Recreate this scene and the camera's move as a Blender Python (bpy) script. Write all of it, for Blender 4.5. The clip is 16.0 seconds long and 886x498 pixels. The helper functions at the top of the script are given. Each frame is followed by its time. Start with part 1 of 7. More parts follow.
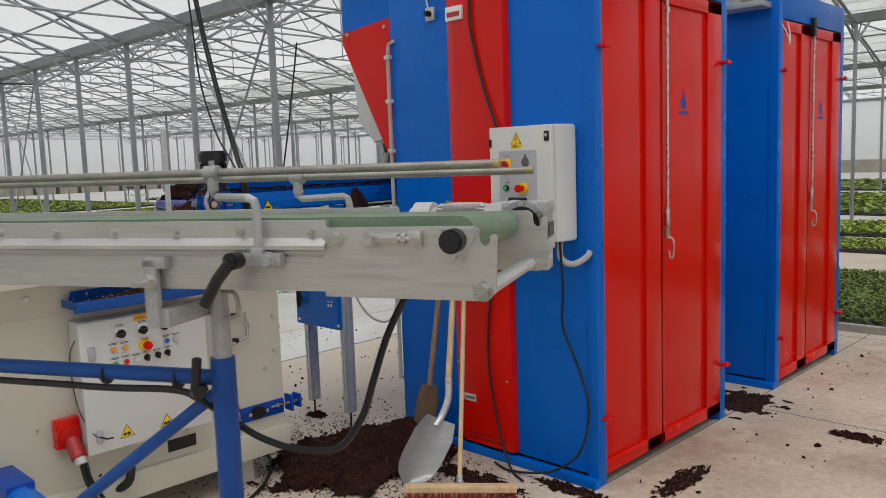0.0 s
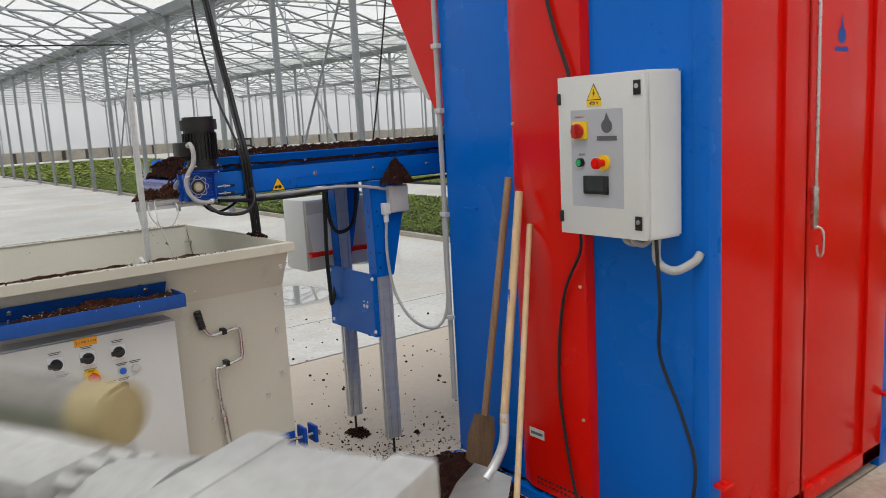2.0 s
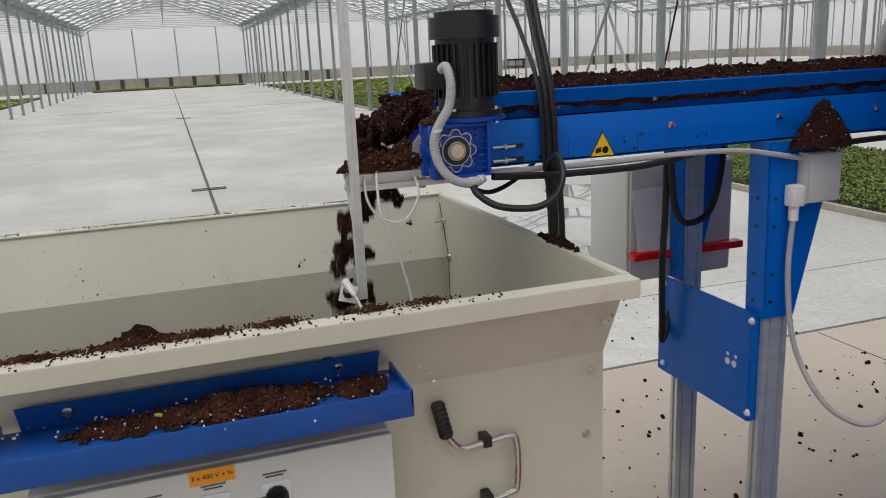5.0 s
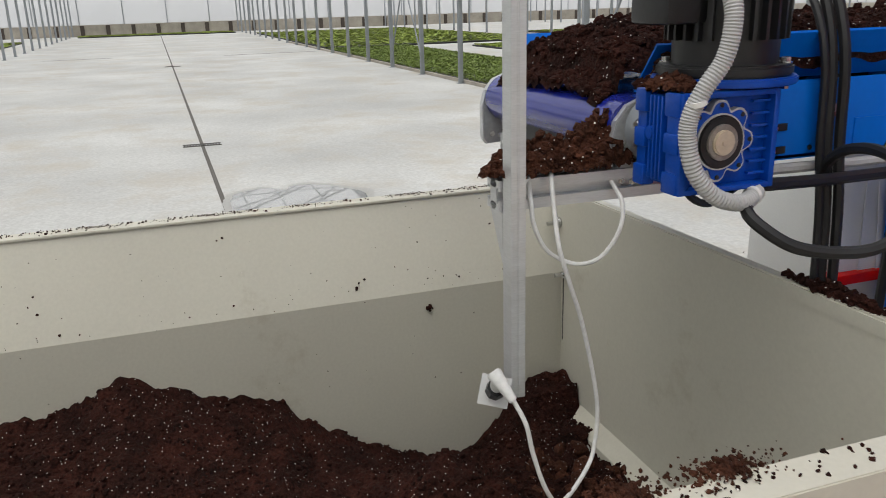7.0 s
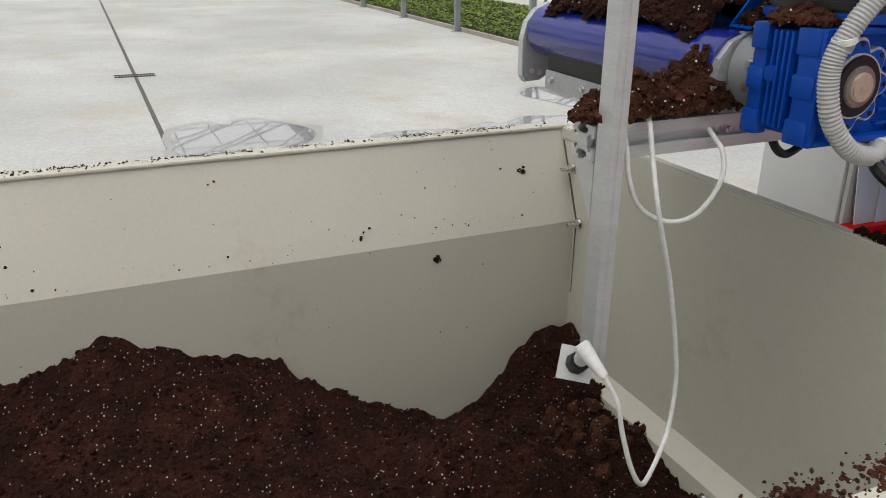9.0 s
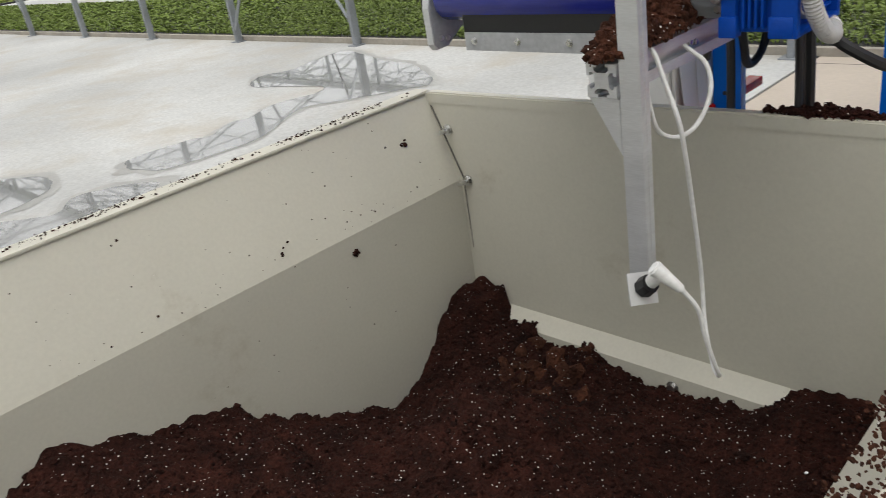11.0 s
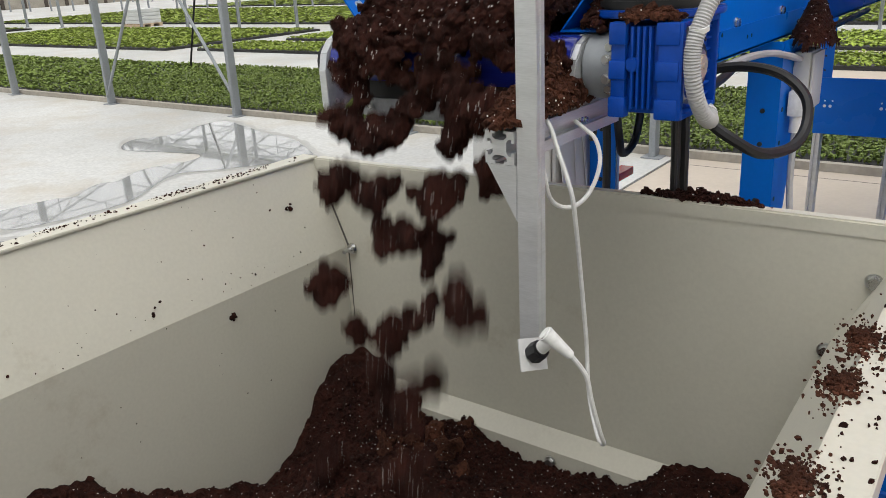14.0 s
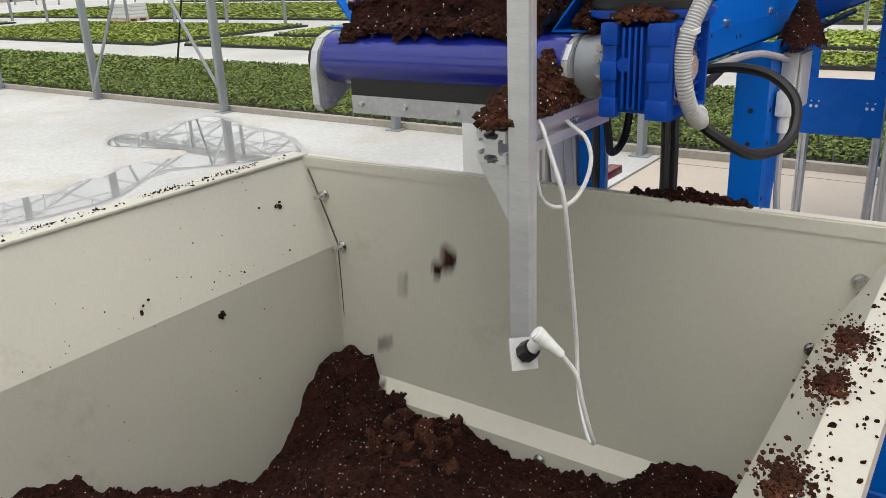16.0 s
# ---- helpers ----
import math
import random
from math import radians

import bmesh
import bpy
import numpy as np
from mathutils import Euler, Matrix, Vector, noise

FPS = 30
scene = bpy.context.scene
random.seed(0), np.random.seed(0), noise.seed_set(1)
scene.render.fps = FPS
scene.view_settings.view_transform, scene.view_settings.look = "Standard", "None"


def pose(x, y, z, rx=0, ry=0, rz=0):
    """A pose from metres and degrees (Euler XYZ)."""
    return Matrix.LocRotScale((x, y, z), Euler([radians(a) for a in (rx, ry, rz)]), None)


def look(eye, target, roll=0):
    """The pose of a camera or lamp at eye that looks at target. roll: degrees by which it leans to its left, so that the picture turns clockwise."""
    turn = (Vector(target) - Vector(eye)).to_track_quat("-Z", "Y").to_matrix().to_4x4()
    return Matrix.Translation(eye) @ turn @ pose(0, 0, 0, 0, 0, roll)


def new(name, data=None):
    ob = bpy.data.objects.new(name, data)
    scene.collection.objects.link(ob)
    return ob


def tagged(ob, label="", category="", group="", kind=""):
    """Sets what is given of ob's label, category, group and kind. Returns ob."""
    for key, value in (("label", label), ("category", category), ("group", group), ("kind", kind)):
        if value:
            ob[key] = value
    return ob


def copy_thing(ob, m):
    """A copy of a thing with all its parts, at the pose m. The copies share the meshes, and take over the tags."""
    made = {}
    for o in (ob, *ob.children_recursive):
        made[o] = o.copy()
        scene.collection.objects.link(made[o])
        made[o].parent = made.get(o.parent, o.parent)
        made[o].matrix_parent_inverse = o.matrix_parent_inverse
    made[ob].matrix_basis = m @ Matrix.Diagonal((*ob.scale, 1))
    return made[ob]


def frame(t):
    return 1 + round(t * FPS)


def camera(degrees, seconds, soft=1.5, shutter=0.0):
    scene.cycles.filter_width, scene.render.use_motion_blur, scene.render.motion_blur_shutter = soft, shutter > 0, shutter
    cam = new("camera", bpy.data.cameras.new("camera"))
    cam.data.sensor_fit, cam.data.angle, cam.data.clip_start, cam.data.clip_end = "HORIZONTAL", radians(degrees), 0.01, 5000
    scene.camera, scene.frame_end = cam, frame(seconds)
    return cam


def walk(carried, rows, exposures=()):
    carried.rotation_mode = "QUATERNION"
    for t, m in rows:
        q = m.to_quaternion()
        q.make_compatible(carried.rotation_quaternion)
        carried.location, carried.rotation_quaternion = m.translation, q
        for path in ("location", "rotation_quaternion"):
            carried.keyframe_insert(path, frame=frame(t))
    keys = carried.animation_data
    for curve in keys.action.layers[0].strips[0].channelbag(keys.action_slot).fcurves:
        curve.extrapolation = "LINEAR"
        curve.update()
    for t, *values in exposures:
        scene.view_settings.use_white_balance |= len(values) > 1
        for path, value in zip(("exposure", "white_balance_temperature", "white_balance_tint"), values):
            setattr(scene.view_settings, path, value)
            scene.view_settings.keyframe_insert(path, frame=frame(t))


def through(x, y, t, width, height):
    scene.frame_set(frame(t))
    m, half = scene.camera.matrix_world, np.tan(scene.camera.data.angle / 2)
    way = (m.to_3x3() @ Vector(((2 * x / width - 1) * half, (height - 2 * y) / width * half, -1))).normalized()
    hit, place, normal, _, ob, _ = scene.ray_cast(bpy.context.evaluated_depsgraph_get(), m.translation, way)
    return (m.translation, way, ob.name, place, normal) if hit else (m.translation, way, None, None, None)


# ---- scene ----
cam = camera(58.2, 16.0, soft=0.65, shutter=0.25)
PATH = [
    (0, (1.353, 1.0, 1.811), (-0.041, 2.417, 1.588), -2.0),
    (0.5, (1.19, 1.257, 1.805), (-0.208, 2.667, 1.561), -1.8),
    (1, (0.965, 1.506, 1.834), (-0.455, 2.891, 1.575), -1.6),
    (1.3, (0.878, 1.638, 1.828), (-0.584, 2.975, 1.553), -2.2),
    (1.5, (0.835, 1.742, 1.828), (-0.676, 3.021, 1.544), -2.6),
    (1.7, (0.784, 1.855, 1.834), (-0.755, 3.097, 1.535), -2.6),
    (2, (0.693, 2.021, 1.846), (-0.875, 3.219, 1.52), -3.1),
    (2.5, (0.458, 2.225, 1.854), (-1.207, 3.277, 1.504), -4.3),
    (3, (0.232, 2.421, 1.846), (-1.58, 3.199, 1.512), -5.6),
    (3.2, (0.13, 2.51, 1.852), (-1.722, 3.184, 1.509), -4.3),
    (5.3, (-1.209, 2.702, 1.800), (-3.043, 3.320, 1.293), -2.0),
    (5.5, (-1.318, 2.687, 1.788), (-3.143, 3.312, 1.262), -1.6),
    (6, (-1.558, 2.612, 1.805), (-3.372, 3.252, 1.257), -1.9),
    (6.5, (-1.787, 2.649, 1.786), (-3.582, 3.307, 1.197), -2.0),
    (7, (-1.919, 2.681, 1.77), (-3.727, 3.299, 1.179), -1.6),
    (7.5, (-2.001, 2.684, 1.76), (-3.795, 3.303, 1.128), -0.2),
    (8, (-2.026, 2.657, 1.752), (-3.796, 3.297, 1.077), -0.3),
    (8.5, (-2.052, 2.624, 1.746), (-3.795, 3.299, 1.035), 0.3),
    (8.7, (-2.072, 2.605, 1.746), (-3.798, 3.31, 1.021), 0.7),
    (10.8, (-2.31, 2.31, 1.774), (-3.72, 3.481, 0.974), -9.2),
    (11, (-2.32, 2.287, 1.768), (-3.653, 3.528, 0.942), -9.2),
    (11.5, (-2.337, 2.295, 1.755), (-3.598, 3.621, 0.947), -8.6),
    (12, (-2.343, 2.302, 1.739), (-3.578, 3.701, 1.022), -5.5),
    (12.5, (-2.345, 2.294, 1.738), (-3.542, 3.737, 1.042), -3.9),
    (13, (-2.342, 2.277, 1.742), (-3.514, 3.753, 1.073), -3.1),
    (13.5, (-2.344, 2.273, 1.742), (-3.485, 3.772, 1.071), -2.9),
    (14, (-2.346, 2.273, 1.741), (-3.469, 3.787, 1.07), -2.9),
    (14.5, (-2.348, 2.276, 1.744), (-3.453, 3.801, 1.072), -2.9),
    (15, (-2.35, 2.276, 1.744), (-3.446, 3.807, 1.07), -2.8),
    (15.5, (-2.35, 2.275, 1.744), (-3.444, 3.807, 1.067), -2.6),
    (16, (-2.35, 2.271, 1.744), (-3.446, 3.8, 1.065), -2.4),
]
EXPOSURES = [(0.0, -0.08), (1.0, 0.02), (2.0, 0.14), (3.2, 0.05), (5.3, 0.05), (6.0, 0.12), (7.0, 0.20), (8.7, 0.24), (11.0, 0.34), (12.5, 0.52), (14.0, 0.48), (15.2, 0.48), (16.0, 0.54)]
walk(cam, [(t, look(eye, target, roll)) for t, eye, target, roll in PATH], EXPOSURES)

# ---- light ----
world = bpy.data.worlds.new("overcast_sky")
scene.world = world
world.use_nodes = True
wn, wl = world.node_tree.nodes, world.node_tree.links
sky = wn.new("ShaderNodeTexSky")
sky.sky_type, sky.sun_disc = "NISHITA", False
sky.sun_elevation, sky.sun_rotation = radians(73), radians(135)
sat = wn.new("ShaderNodeHueSaturation")
sat.inputs["Saturation"].default_value = 0.03
wl.new(sky.outputs[0], sat.inputs["Color"])
wl.new(sat.outputs[0], wn["Background"].inputs["Color"])
wn["Background"].inputs["Strength"].default_value = 0.15
sun_data = bpy.data.lights.new("sun", "SUN")
sun_data.energy, sun_data.angle, sun_data.color = 1.5, radians(60), (1.0, 0.97, 0.93)
sun = new("sun", sun_data)
sun.matrix_world = look((3, -3, 14), (0, 0, 0))
scene.view_settings.exposure = 0.0


# ---- materials ----
def mat(name, color, rough=0.5, metal=0.0, var=0.15, scale=6.0, bump=0.05, fine=120.0, spec=0.5, dirt=None, dirt_amt=0.0, coat=0.0, stretch=(1, 1, 1), rand=0.0, bdist=0.004):
    """A surface with two scales of variation, fine relief, and stains of colour dirt."""
    m = bpy.data.materials.new(name)
    m.use_nodes = True
    n, l = m.node_tree.nodes, m.node_tree.links
    p = n["Principled BSDF"]
    co = n.new("ShaderNodeTexCoord")
    mp = n.new("ShaderNodeMapping")
    mp.inputs["Scale"].default_value = stretch
    l.new(co.outputs["Object"], mp.inputs["Vector"])
    big, small = n.new("ShaderNodeTexNoise"), n.new("ShaderNodeTexNoise")
    big.inputs["Scale"].default_value, big.inputs["Detail"].default_value = scale, 5
    small.inputs["Scale"].default_value, small.inputs["Detail"].default_value = fine, 4
    l.new(mp.outputs[0], big.inputs["Vector"])
    l.new(mp.outputs[0], small.inputs["Vector"])
    ramp = n.new("ShaderNodeMapRange")
    ramp.inputs["From Min"].default_value, ramp.inputs["From Max"].default_value = 0.3, 0.7
    ramp.inputs["To Min"].default_value, ramp.inputs["To Max"].default_value = 1 - var, 1 + var * 0.6
    l.new(big.outputs["Fac"], ramp.inputs["Value"])
    r2 = n.new("ShaderNodeMapRange")
    r2.inputs["From Min"].default_value, r2.inputs["From Max"].default_value = 0.3, 0.7
    r2.inputs["To Min"].default_value, r2.inputs["To Max"].default_value = 1 - var * 0.6, 1 + var * 0.5
    l.new(small.outputs["Fac"], r2.inputs["Value"])
    mul = n.new("ShaderNodeMath")
    mul.operation = "MULTIPLY"
    l.new(ramp.outputs[0], mul.inputs[0])
    l.new(r2.outputs[0], mul.inputs[1])
    last = mul.outputs[0]
    if rand:
        oi = n.new("ShaderNodeObjectInfo")
        r3 = n.new("ShaderNodeMapRange")
        r3.inputs["To Min"].default_value, r3.inputs["To Max"].default_value = 1 - rand, 1 + rand
        l.new(oi.outputs["Random"], r3.inputs["Value"])
        mul2 = n.new("ShaderNodeMath")
        mul2.operation = "MULTIPLY"
        l.new(last, mul2.inputs[0])
        l.new(r3.outputs[0], mul2.inputs[1])
        last = mul2.outputs[0]
    sc = n.new("ShaderNodeVectorMath")
    sc.operation = "SCALE"
    sc.inputs[0].default_value = color
    l.new(last, sc.inputs["Scale"])
    out = sc.outputs[0]
    if dirt:
        dn = n.new("ShaderNodeTexNoise")
        dn.inputs["Scale"].default_value, dn.inputs["Detail"].default_value, dn.inputs["Roughness"].default_value = scale * 1.7, 8, 0.7
        l.new(co.outputs["Object"], dn.inputs["Vector"])
        dr = n.new("ShaderNodeMapRange")
        dr.inputs["From Min"].default_value, dr.inputs["From Max"].default_value = 0.62 - dirt_amt * 0.3, 0.72
        dr.inputs["To Max"].default_value = min(1.0, 0.35 + dirt_amt)
        l.new(dn.outputs["Fac"], dr.inputs["Value"])
        mx = n.new("ShaderNodeMix")
        mx.data_type = "RGBA"
        l.new(dr.outputs[0], mx.inputs["Factor"])
        l.new(out, mx.inputs["A"])
        mx.inputs["B"].default_value = (*dirt, 1)
        out = mx.outputs["Result"]
    l.new(out, p.inputs["Base Color"])
    p.inputs["Metallic"].default_value = metal
    p.inputs["Specular IOR Level"].default_value = spec
    p.inputs["Coat Weight"].default_value = coat
    p.inputs["Coat Roughness"].default_value = 0.08
    rr = n.new("ShaderNodeMapRange")
    rr.inputs["From Min"].default_value, rr.inputs["From Max"].default_value = 0.3, 0.7
    rr.inputs["To Min"].default_value, rr.inputs["To Max"].default_value = max(0.02, rough - 0.08), min(1, rough + 0.08)
    l.new(big.outputs["Fac"], rr.inputs["Value"])
    l.new(rr.outputs[0], p.inputs["Roughness"])
    if bump:
        b = n.new("ShaderNodeBump")
        b.inputs["Strength"].default_value, b.inputs["Distance"].default_value = bump, bdist
        l.new(small.outputs["Fac"], b.inputs["Height"])
        l.new(b.outputs[0], p.inputs["Normal"])
    return m


def peat_material(name, color, fleck=0.035):
    """Dark crumbly peat with white perlite grains."""
    m = mat(name, color, 0.95, 0, 0.6, 14, 1.0, 150, 0.15, bdist=0.014)
    n, l = m.node_tree.nodes, m.node_tree.links
    p = n["Principled BSDF"]
    src = p.inputs["Base Color"].links[0].from_socket
    vo = n.new("ShaderNodeTexVoronoi")
    vo.inputs["Scale"].default_value = 230
    co = n.new("ShaderNodeTexCoord")
    l.new(co.outputs["Object"], vo.inputs["Vector"])
    near = n.new("ShaderNodeMath")
    near.operation = "LESS_THAN"
    near.inputs[1].default_value = 0.30
    l.new(vo.outputs["Distance"], near.inputs[0])
    sep = n.new("ShaderNodeSeparateColor")
    l.new(vo.outputs["Color"], sep.inputs[0])
    few = n.new("ShaderNodeMath")
    few.operation = "LESS_THAN"
    few.inputs[1].default_value = fleck * 2.5
    l.new(sep.outputs[0], few.inputs[0])
    both = n.new("ShaderNodeMath")
    both.operation = "MULTIPLY"
    l.new(near.outputs[0], both.inputs[0])
    l.new(few.outputs[0], both.inputs[1])
    mx = n.new("ShaderNodeMix")
    mx.data_type = "RGBA"
    l.new(both.outputs[0], mx.inputs["Factor"])
    l.new(src, mx.inputs["A"])
    mx.inputs["B"].default_value = (0.75, 0.72, 0.68, 1)
    l.new(mx.outputs["Result"], p.inputs["Base Color"])
    return m


def film_material(name, through, color, glow_through):
    """Thin translucent greenhouse film: lets most light straight through, scatters the rest."""
    m = bpy.data.materials.new(name)
    m.use_nodes = True
    n, l = m.node_tree.nodes, m.node_tree.links
    n.remove(n["Principled BSDF"])
    tr, tl, df, mx, mx2 = (n.new("ShaderNode" + k) for k in ("BsdfTransparent", "BsdfTranslucent", "BsdfDiffuse", "MixShader", "MixShader"))
    noise_t = n.new("ShaderNodeTexNoise")
    noise_t.inputs["Scale"].default_value = 0.6
    mr = n.new("ShaderNodeMapRange")
    mr.inputs["To Min"].default_value, mr.inputs["To Max"].default_value = through - 0.1, through + 0.1
    l.new(noise_t.outputs["Fac"], mr.inputs["Value"])
    tl.inputs["Color"].default_value = df.inputs["Color"].default_value = (*color, 1)
    mx.inputs[0].default_value = glow_through
    l.new(df.outputs[0], mx.inputs[1])
    l.new(tl.outputs[0], mx.inputs[2])
    l.new(mr.outputs[0], mx2.inputs[0])
    l.new(mx.outputs[0], mx2.inputs[1])
    l.new(tr.outputs[0], mx2.inputs[2])
    l.new(mx2.outputs[0], n["Material Output"].inputs["Surface"])
    return m


M = {
    "concrete": mat("pale_concrete", (0.54, 0.54, 0.525), 0.6, 0, 0.20, 0.45, 0.2, 30, 0.4, (0.45, 0.40, 0.325), 0.45),
    "dusty": mat("dusty_concrete", (0.53, 0.45, 0.365), 0.7, 0, 0.25, 0.8, 0.2, 30, 0.3, (0.24, 0.165, 0.11), 0.3),
    "joint": mat("joint_filler", (0.12, 0.11, 0.10), 0.9),
    "steel": mat("galvanised_steel", (0.42, 0.43, 0.44), 0.5, 0.35, 0.18, 9, 0.03),
    "alu": mat("aluminium", (0.62, 0.63, 0.64), 0.38, 0.6, 0.10, 5, 0.05, 90, stretch=(1, 1, 8)),
    "brushed": mat("brushed_aluminium_plate", (0.55, 0.545, 0.53), 0.40, 0.7, 0.10, 6, 0.05, 60, stretch=(2, 2, 30)),
    "chrome": mat("bright_steel", (0.62, 0.62, 0.61), 0.28, 1.0, 0.08, 20, 0.02),
    "cream": mat("cream_enamel", (0.575, 0.555, 0.47), 0.42, 0, 0.05, 2.5, 0.03, 140, 0.5, (0.34, 0.29, 0.20), 0.02),
    "blue": mat("blue_enamel", (0.0, 0.125, 0.56), 0.3, 0, 0.06, 2, 0.03, 90, 0.2),
    "navy": mat("dark_blue_cast_paint", (0.001, 0.055, 0.36), 0.38, 0, 0.12, 20, 0.12, 220, 0.3),
    "tray_blue": mat("worn_blue_enamel", (0.008, 0.07, 0.31), 0.4, 0, 0.15, 9, 0.05, 90, 0.3, (0.12, 0.07, 0.05), 0.12),
    "red": mat("red_enamel", (0.66, 0.007, 0.003), 0.2, 0, 0.06, 2, 0.03, 80, 0.28),
    "darkred": mat("red_plastic", (0.42, 0.02, 0.02), 0.4),
    "white": mat("white_powder_coat", (0.62, 0.63, 0.62), 0.45, 0, 0.04, 4, 0.04, 260),
    "greybox": mat("light_grey_plastic", (0.55, 0.55, 0.54), 0.5, 0, 0.06, 6),
    "panel": mat("grey_panel_foil", (0.42, 0.44, 0.48), 0.4, 0, 0.03, 5),
    "black": mat("black_plastic", (0.007, 0.007, 0.008), 0.45, 0, 0.2, 12),
    "rubber": mat("black_rubber_cable", (0.007, 0.007, 0.008), 0.55, 0, 0.2, 12),
    "greyhose": mat("grey_conduit", (0.42, 0.42, 0.42), 0.55, 0, 0.08, 12),
    "whitecable": mat("white_cable", (0.72, 0.72, 0.70), 0.45),
    "belt": mat("green_conveyor_belt", (0.165, 0.24, 0.165), 0.55, 0, 0.14, 5, 0.06, 200, 0.3, (0.30, 0.29, 0.21), 0.34),
    "drum": mat("blue_violet_belt", (0.014, 0.024, 0.25), 0.2, 0, 0.14, 6, 0.05, 60, 0.5, coat=0.5, stretch=(0.4, 6, 6)),
    "rod": mat("worn_steel_rod", (0.34, 0.32, 0.29), 0.36, 0.7, 0.2, 9, 0.05, 90, 0.5, (0.16, 0.13, 0.10), 0.2, stretch=(3, 3, 3)),
    "tip": mat("yellowed_plastic_tip", (0.36, 0.29, 0.15), 0.5, 0, 0.2, 30),
    "cast": mat("rough_cast_aluminium", (0.52, 0.52, 0.51), 0.5, 0.35, 0.15, 14, 0.25, 160, 0.5, (0.25, 0.24, 0.22), 0.06),
    "galv": mat("weathered_galvanised_steel", (0.30, 0.32, 0.34), 0.5, 0.35, 0.15, 3, 0.05, 60),
    "darkwall": mat("dark_stained_concrete", (0.07, 0.055, 0.045), 0.8, 0, 0.2, 3, 0.2, 30),
    "wood": mat("pale_wood", (0.62, 0.44, 0.25), 0.55, 0, 0.2, 5, 0.1, 60, stretch=(6, 6, 0.6)),
    "oldwood": mat("old_wood", (0.30, 0.19, 0.11), 0.65, 0, 0.3, 5, 0.1, 60, stretch=(6, 6, 0.6)),
    "yellow": mat("yellow_sign", (0.85, 0.55, 0.01), 0.4, 0, 0.03),
    "orange": mat("orange_lens", (0.85, 0.35, 0.01), 0.3, 0, 0.03),
    "green": mat("green_lens", (0.02, 0.42, 0.14), 0.3, 0, 0.03),
    "bluelens": mat("blue_lens", (0.01, 0.12, 0.55), 0.3, 0, 0.03),
    "paper": mat("paper", (0.78, 0.79, 0.82), 0.7, 0, 0.03),
    "screen": mat("dark_display", (0.02, 0.03, 0.035), 0.15, 0, 0.1),
    "bar": mat("printed_bars", (0.10, 0.10, 0.11), 0.6),
    "damp": mat("damp_concrete", (0.40, 0.395, 0.375), 0.35, 0, 0.15, 1.5, 0.1, 30, 0.5, (0.33, 0.29, 0.23), 0.3),
    "water": mat("wet_concrete", (0.29, 0.29, 0.28), 0.09, 0, 0.2, 1.5, 0.0, 30, 1.0),
    "peat": peat_material("peat", (0.034, 0.0108, 0.0072), 0.022),
    "drypeat": peat_material("dry_peat", (0.075, 0.028, 0.016), 0.025),
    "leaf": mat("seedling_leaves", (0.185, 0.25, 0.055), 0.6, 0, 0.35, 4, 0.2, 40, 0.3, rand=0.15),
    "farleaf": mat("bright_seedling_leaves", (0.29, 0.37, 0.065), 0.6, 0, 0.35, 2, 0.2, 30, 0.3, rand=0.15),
    "traybase": mat("black_seed_tray", (0.02, 0.02, 0.02), 0.6),
    "wallbase": mat("low_concrete_wall", (0.36, 0.33, 0.28), 0.8, 0, 0.2, 1.5, 0.2, 20),
    "film": film_material("roof_film", 0.75, (0.85, 0.87, 0.88), 0.75),
    "wallfilm": film_material("wall_film", 0.5, (0.85, 0.86, 0.88), 0.8),
    "bronze": mat("worn_bronze", (0.62, 0.54, 0.42), 0.4, 0.6),
    "rust": mat("rusty_copper", (0.45, 0.16, 0.08), 0.5, 0.4),
    "pallet": mat("cardboard_and_pallet", (0.50, 0.38, 0.26), 0.8),
}
M["water"].node_tree.nodes["Principled BSDF"].inputs["Coat Weight"].default_value = 1.0
M["water"].node_tree.nodes["Principled BSDF"].inputs["Coat Roughness"].default_value = 0.02


# paler, cleaner paving behind the hopper
n_, l_ = M["dusty"].node_tree.nodes, M["dusty"].node_tree.links
geo, xyz, wob, add_, ramp_, mix_ = (n_.new("ShaderNode" + k) for k in ("NewGeometry", "SeparateXYZ", "TexNoise", "Math", "MapRange", "Mix"))
l_.new(geo.outputs["Position"], xyz.inputs[0])
wob.inputs["Scale"].default_value, wob.inputs["Detail"].default_value = 1.3, 6
l_.new(geo.outputs["Position"], wob.inputs["Vector"])
add_.operation = "MULTIPLY_ADD"
add_.inputs[1].default_value = 2.2
l_.new(wob.outputs["Fac"], add_.inputs[0])
l_.new(xyz.outputs["X"], add_.inputs[2])
ramp_.inputs["From Min"].default_value, ramp_.inputs["From Max"].default_value = -2.0, -0.8
ramp_.inputs["To Min"].default_value, ramp_.inputs["To Max"].default_value = 0.75, 0.0
l_.new(add_.outputs[0], ramp_.inputs["Value"])
mix_.data_type = "RGBA"
bsdf_ = n_["Principled BSDF"]
l_.new(bsdf_.inputs["Base Color"].links[0].from_socket, mix_.inputs["A"])
l_.new(ramp_.outputs[0], mix_.inputs["Factor"])
mix_.inputs["B"].default_value = (0.53, 0.465, 0.395, 1)
l_.new(mix_.outputs["Result"], bsdf_.inputs["Base Color"])

# ---- building blocks ----
ORIGIN = {}


def thing(name, at, label, category, group="", kind=""):
    ob = new(name)
    ob.location = at
    ORIGIN[ob.name] = Vector(at)
    ob.empty_display_size = 0.1
    return tagged(ob, label, category, group, kind)


